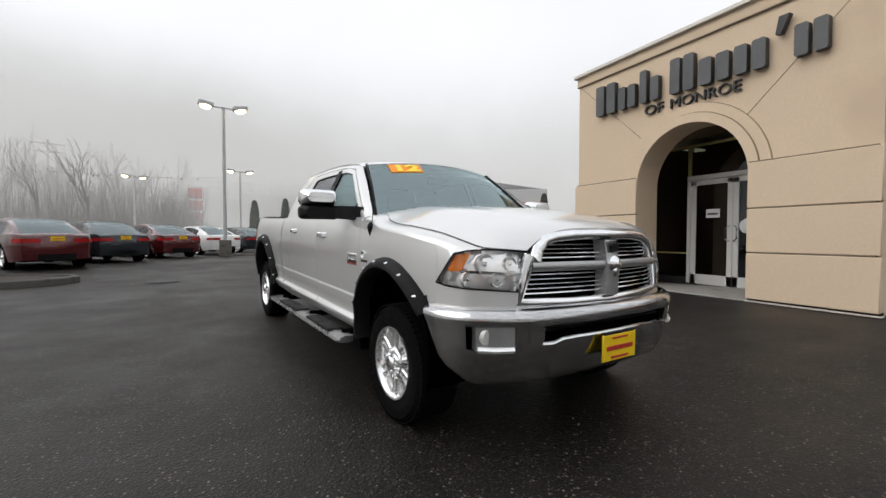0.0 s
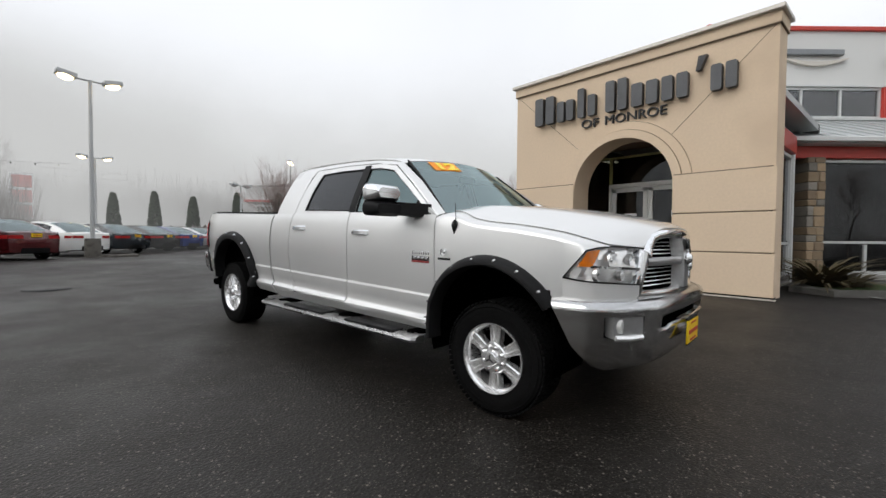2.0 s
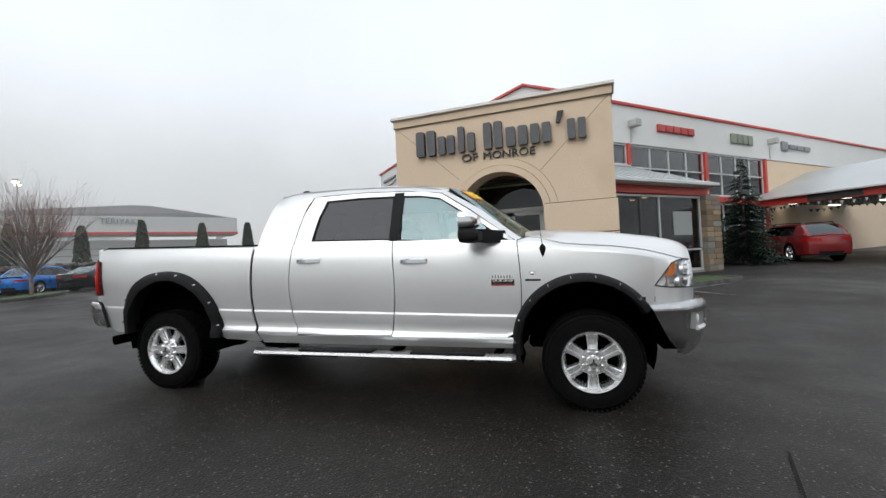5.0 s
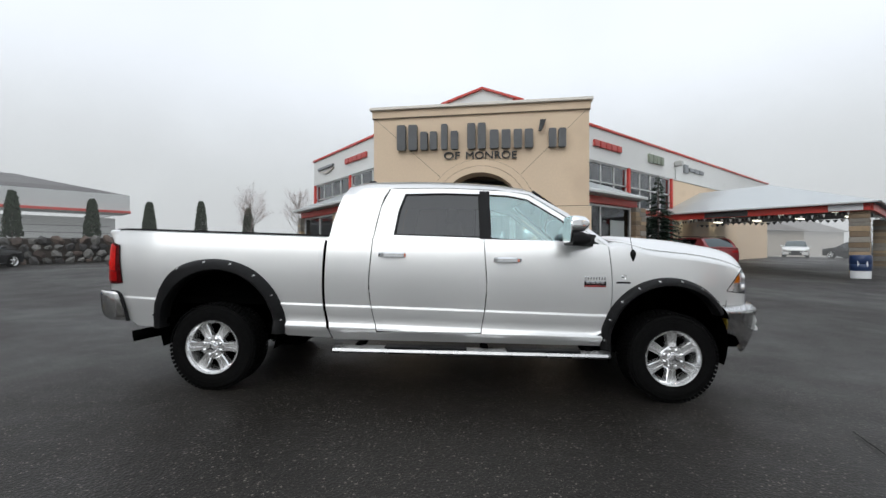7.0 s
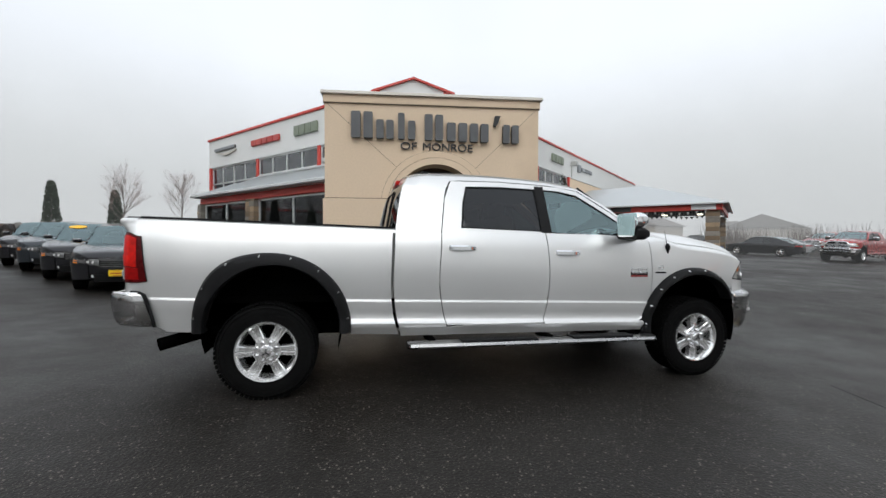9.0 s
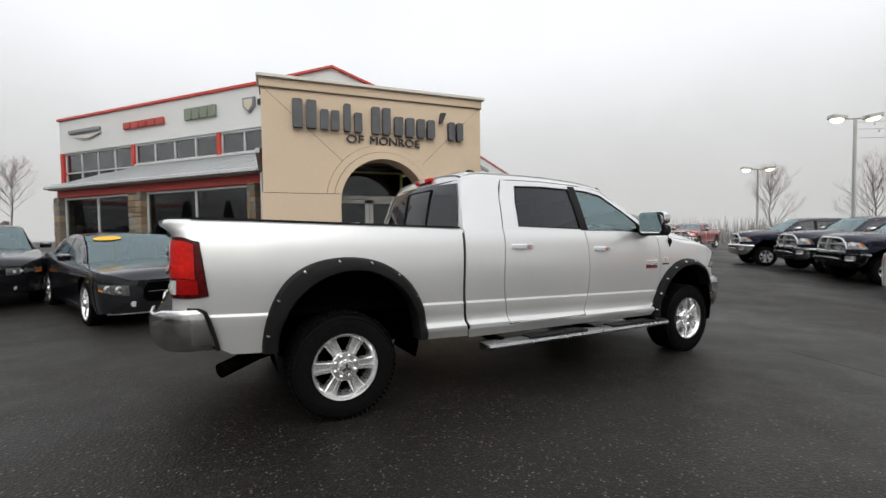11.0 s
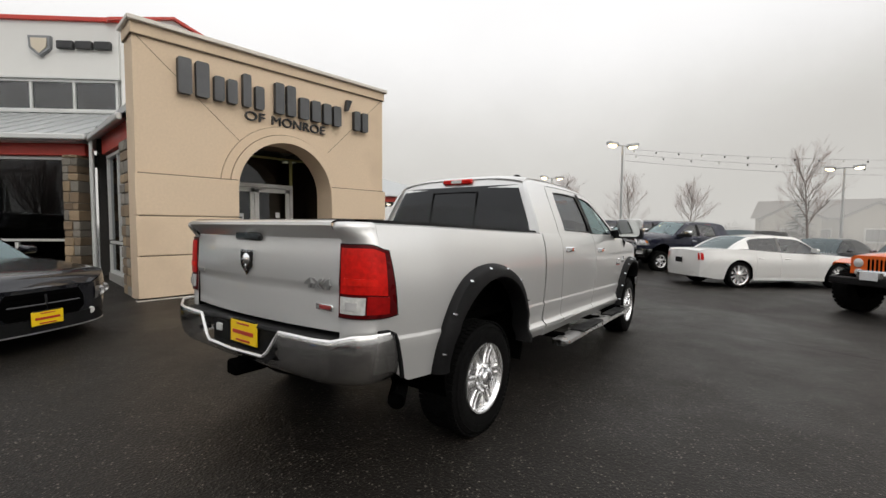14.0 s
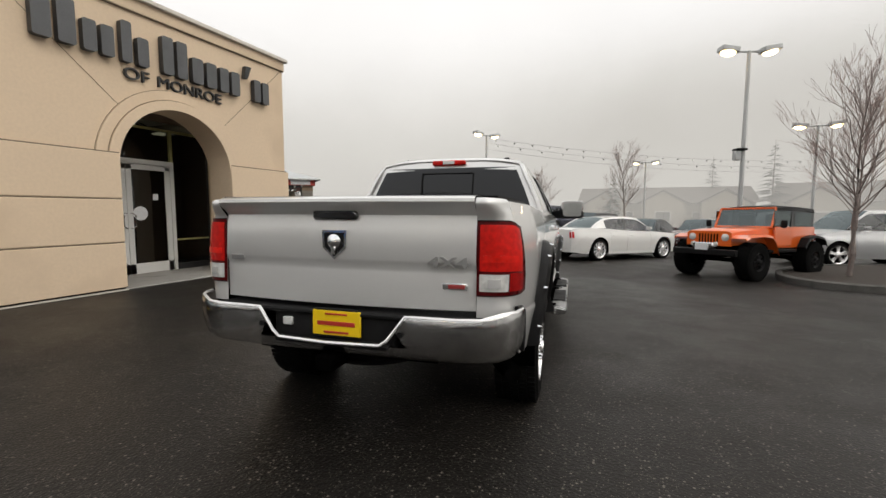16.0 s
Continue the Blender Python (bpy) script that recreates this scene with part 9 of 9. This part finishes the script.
py = thing("pylon_sign", "tall red and white pylon sign in mist", "sign", upright(-4.0, 66.0, 5))
part("post", new_box((0, 0, 2.2), (0.5, 0.5, 4.4)), PAPER, py)
part("panel", new_box((0, 0, 5.0), (1.9, 0.5, 4.9), 0.05), PAPER, py)
for z in (6.6, 5.0, 3.4):
    part("red_panel", new_box((0, -0.27, z), (1.6, 0.05, 1.3), 0.02), mat("pylon_red", (0.55, 0.05, 0.03), 0.5), py)


# ---- wires ----
WIRE = mat("grey_cable", (0.10, 0.10, 0.10), 0.7)


def cable(a, b, sag, label, flags=0, r=0.007):
    it = thing("cable", label, "cable", pose(0, 0, 0), group="overhead cables")
    a, b = Vector(a), Vector(b)
    pts = [a.lerp(b, t) - Vector((0, 0, sag * 4 * t * (1 - t))) for t in span_steps(0, 1, 16)]
    bm = bmesh.new()
    pipe(bm, pts, r, 4)
    part("strand", bm, WIRE, it)
    for k in range(flags):
        t = (k + 0.5) / flags
        p = a.lerp(b, t) - Vector((0, 0, sag * 4 * t * (1 - t)))
        part("flag", new_box((p.x, p.y, p.z - 0.1), (0.08, 0.02, 0.10), turn=35), PENNANT[k % 3 != 0], it)
    return it


cable((8.6, -16.8, 6.2), (-14, -34, 5.6), 0.5, "sagging cable with small pennants", 22)
cable((8.6, -16.8, 5.9), (-14, -34, 5.2), 0.6, "sagging cable with small pennants", 18)
cable((8.6, -16.8, 5.5), (-14, -34, 4.8), 0.6, "thin sagging overhead cable")
cable((-7.4, 46, 6.2), (-26, 40, 9.5), 0.8, "sagging cable with small pennants", 16)
cable((-0.55, 40, 5.9), (-28, 44, 8.0), 0.9, "sagging cable with small pennants", 24)
for k in range(3):
    cable((-34, 62, 9.5 - 0.8 * k), (30, 75, 9.5 - 0.8 * k), 0.8, "far overhead power line", r=0.012)
up = thing("utility_pole", "far wooden utility pole with crossarm", "pole", upright(-20.5, 72, 20))
bm = bmesh.new()
tube(bm, (0, 0, -0.3), (0, 0, 13.2), 0.18, 0.13, 10)
part("pole", bm, BARK, up)
for z in (12.7, 11.7):
    part("crossarm", new_box((0, 0, z), (3.4, 0.14, 0.16), 0.01), BARK, up)

# ---- far woods and fog ----
def woods():
    """Leafless woods along the far edge of the lot."""
    rnd = random.Random(11)
    bm = bmesh.new()
    for k in range(100):
        az = radians(rnd.uniform(96, 150))
        d = rnd.uniform(47, 72)
        p = Vector((math.cos(az) * d, 5 + math.sin(az) * d, 0.6))
        h = rnd.uniform(5, 11)
        pipe(bm, [p, p + Vector((0, 0, h * 0.45))], [0.16, 0.10], 5, False)
        for i in range(4):
            a = rnd.uniform(0, 6.28)
            branches(bm, p + Vector((0, 0, h * rnd.uniform(0.2, 0.45))), Vector((math.cos(a) * 0.5, math.sin(a) * 0.5, 1)).normalized(), h * 0.3, 0.07, 3, rnd, 0.3, 0.55)
    return tagged(link("far_woods", bm, FAR_TWIG), "leafless winter woods in fog past the lot", "woods", kind="stuff")


def thicket(name, az0, az1, d0, d1, h0, h1, n, seed, material, label):
    """Tangled scrub: many short crossing stems."""
    rnd = random.Random(seed)
    bm = bmesh.new()
    for k in range(n):
        az = radians(rnd.uniform(az0, az1))
        d = rnd.uniform(d0, d1)
        p = Vector((math.cos(az) * d, 5 + math.sin(az) * d, 0))
        p.z = ground_z(p.x, p.y) - 0.1
        h = rnd.uniform(h0, h1)
        for j in range(16):
            t = Vector((rnd.uniform(-0.3, 0.3), rnd.uniform(-0.3, 0.3), 1)).normalized()
            q = p + Vector((rnd.uniform(-0.8, 0.8), rnd.uniform(-0.8, 0.8), 0))
            e = q + t * h * rnd.uniform(0.6, 1.1)
            w = t.orthogonal().normalized() * rnd.uniform(0.008, 0.024)
            v = [bm.verts.new(q - w), bm.verts.new(q + w), bm.verts.new(e + w * 0.3), bm.verts.new(e - w * 0.3)]
            bm.faces.new(v)
    return tagged(link(name, bm, material, smooth=0), label, "scrub", kind="stuff")


woods()
thicket("far_scrub", 92, 150, 45, 54, 1.8, 3.6, 900, 3, FAR_TWIG, "brown leafless scrub past the far lot")
thicket("north_scrub", 94, 140, 46, 62, 3.0, 7.5, 1500, 9, FAR_TWIG, "tall leafless brush past the far lot")
thicket("north_woods", 58, 97, 66, 88, 5.0, 10.5, 1700, 14, FAR_TWIG, "foggy leafless woods behind the cypress row")
thicket("east_scrub", -128, -38, 44, 62, 1.4, 3.2, 620, 4, FAR_TWIG, "brown leafless scrub at the lot edge")


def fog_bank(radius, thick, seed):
    """A far see-through ring that glows to stand in for ground fog, thickest low down."""
    m = bpy.data.materials.new("glowing_fog_sheet")
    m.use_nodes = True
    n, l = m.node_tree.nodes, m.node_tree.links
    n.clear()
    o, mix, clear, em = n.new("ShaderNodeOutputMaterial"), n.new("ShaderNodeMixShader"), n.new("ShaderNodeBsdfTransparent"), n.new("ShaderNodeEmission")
    # the haze glows by itself here, duller in the far rings
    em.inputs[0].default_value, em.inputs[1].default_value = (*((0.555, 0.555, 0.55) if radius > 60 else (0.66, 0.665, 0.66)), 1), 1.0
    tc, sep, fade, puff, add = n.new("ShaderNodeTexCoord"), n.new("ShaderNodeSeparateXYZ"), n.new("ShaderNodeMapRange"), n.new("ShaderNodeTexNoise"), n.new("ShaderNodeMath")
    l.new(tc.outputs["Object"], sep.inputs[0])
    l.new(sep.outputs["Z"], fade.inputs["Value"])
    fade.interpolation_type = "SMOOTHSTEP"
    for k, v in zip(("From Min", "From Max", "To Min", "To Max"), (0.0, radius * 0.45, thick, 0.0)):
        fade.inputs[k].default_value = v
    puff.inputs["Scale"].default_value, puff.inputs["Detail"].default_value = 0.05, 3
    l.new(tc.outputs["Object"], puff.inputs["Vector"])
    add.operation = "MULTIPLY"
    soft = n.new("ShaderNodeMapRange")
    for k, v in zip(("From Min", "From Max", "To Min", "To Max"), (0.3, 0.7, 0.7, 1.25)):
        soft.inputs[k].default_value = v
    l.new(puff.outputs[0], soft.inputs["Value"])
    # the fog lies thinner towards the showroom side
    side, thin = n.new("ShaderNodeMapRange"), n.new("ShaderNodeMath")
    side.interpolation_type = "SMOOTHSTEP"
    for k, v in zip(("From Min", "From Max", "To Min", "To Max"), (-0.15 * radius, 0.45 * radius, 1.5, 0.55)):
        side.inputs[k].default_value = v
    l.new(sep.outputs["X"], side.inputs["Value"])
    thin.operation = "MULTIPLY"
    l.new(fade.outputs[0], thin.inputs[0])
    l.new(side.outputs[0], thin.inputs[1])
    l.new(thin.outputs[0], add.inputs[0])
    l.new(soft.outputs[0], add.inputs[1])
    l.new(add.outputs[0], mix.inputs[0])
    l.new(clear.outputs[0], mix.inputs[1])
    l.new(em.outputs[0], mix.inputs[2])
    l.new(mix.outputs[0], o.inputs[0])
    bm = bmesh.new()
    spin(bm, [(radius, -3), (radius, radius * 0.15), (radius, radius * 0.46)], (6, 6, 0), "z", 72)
    ob = tagged(link("backdrop_fog", bm, m, smooth=180), "glowing see-through sheet standing in for fog over the far lot", "fog", kind="structure")
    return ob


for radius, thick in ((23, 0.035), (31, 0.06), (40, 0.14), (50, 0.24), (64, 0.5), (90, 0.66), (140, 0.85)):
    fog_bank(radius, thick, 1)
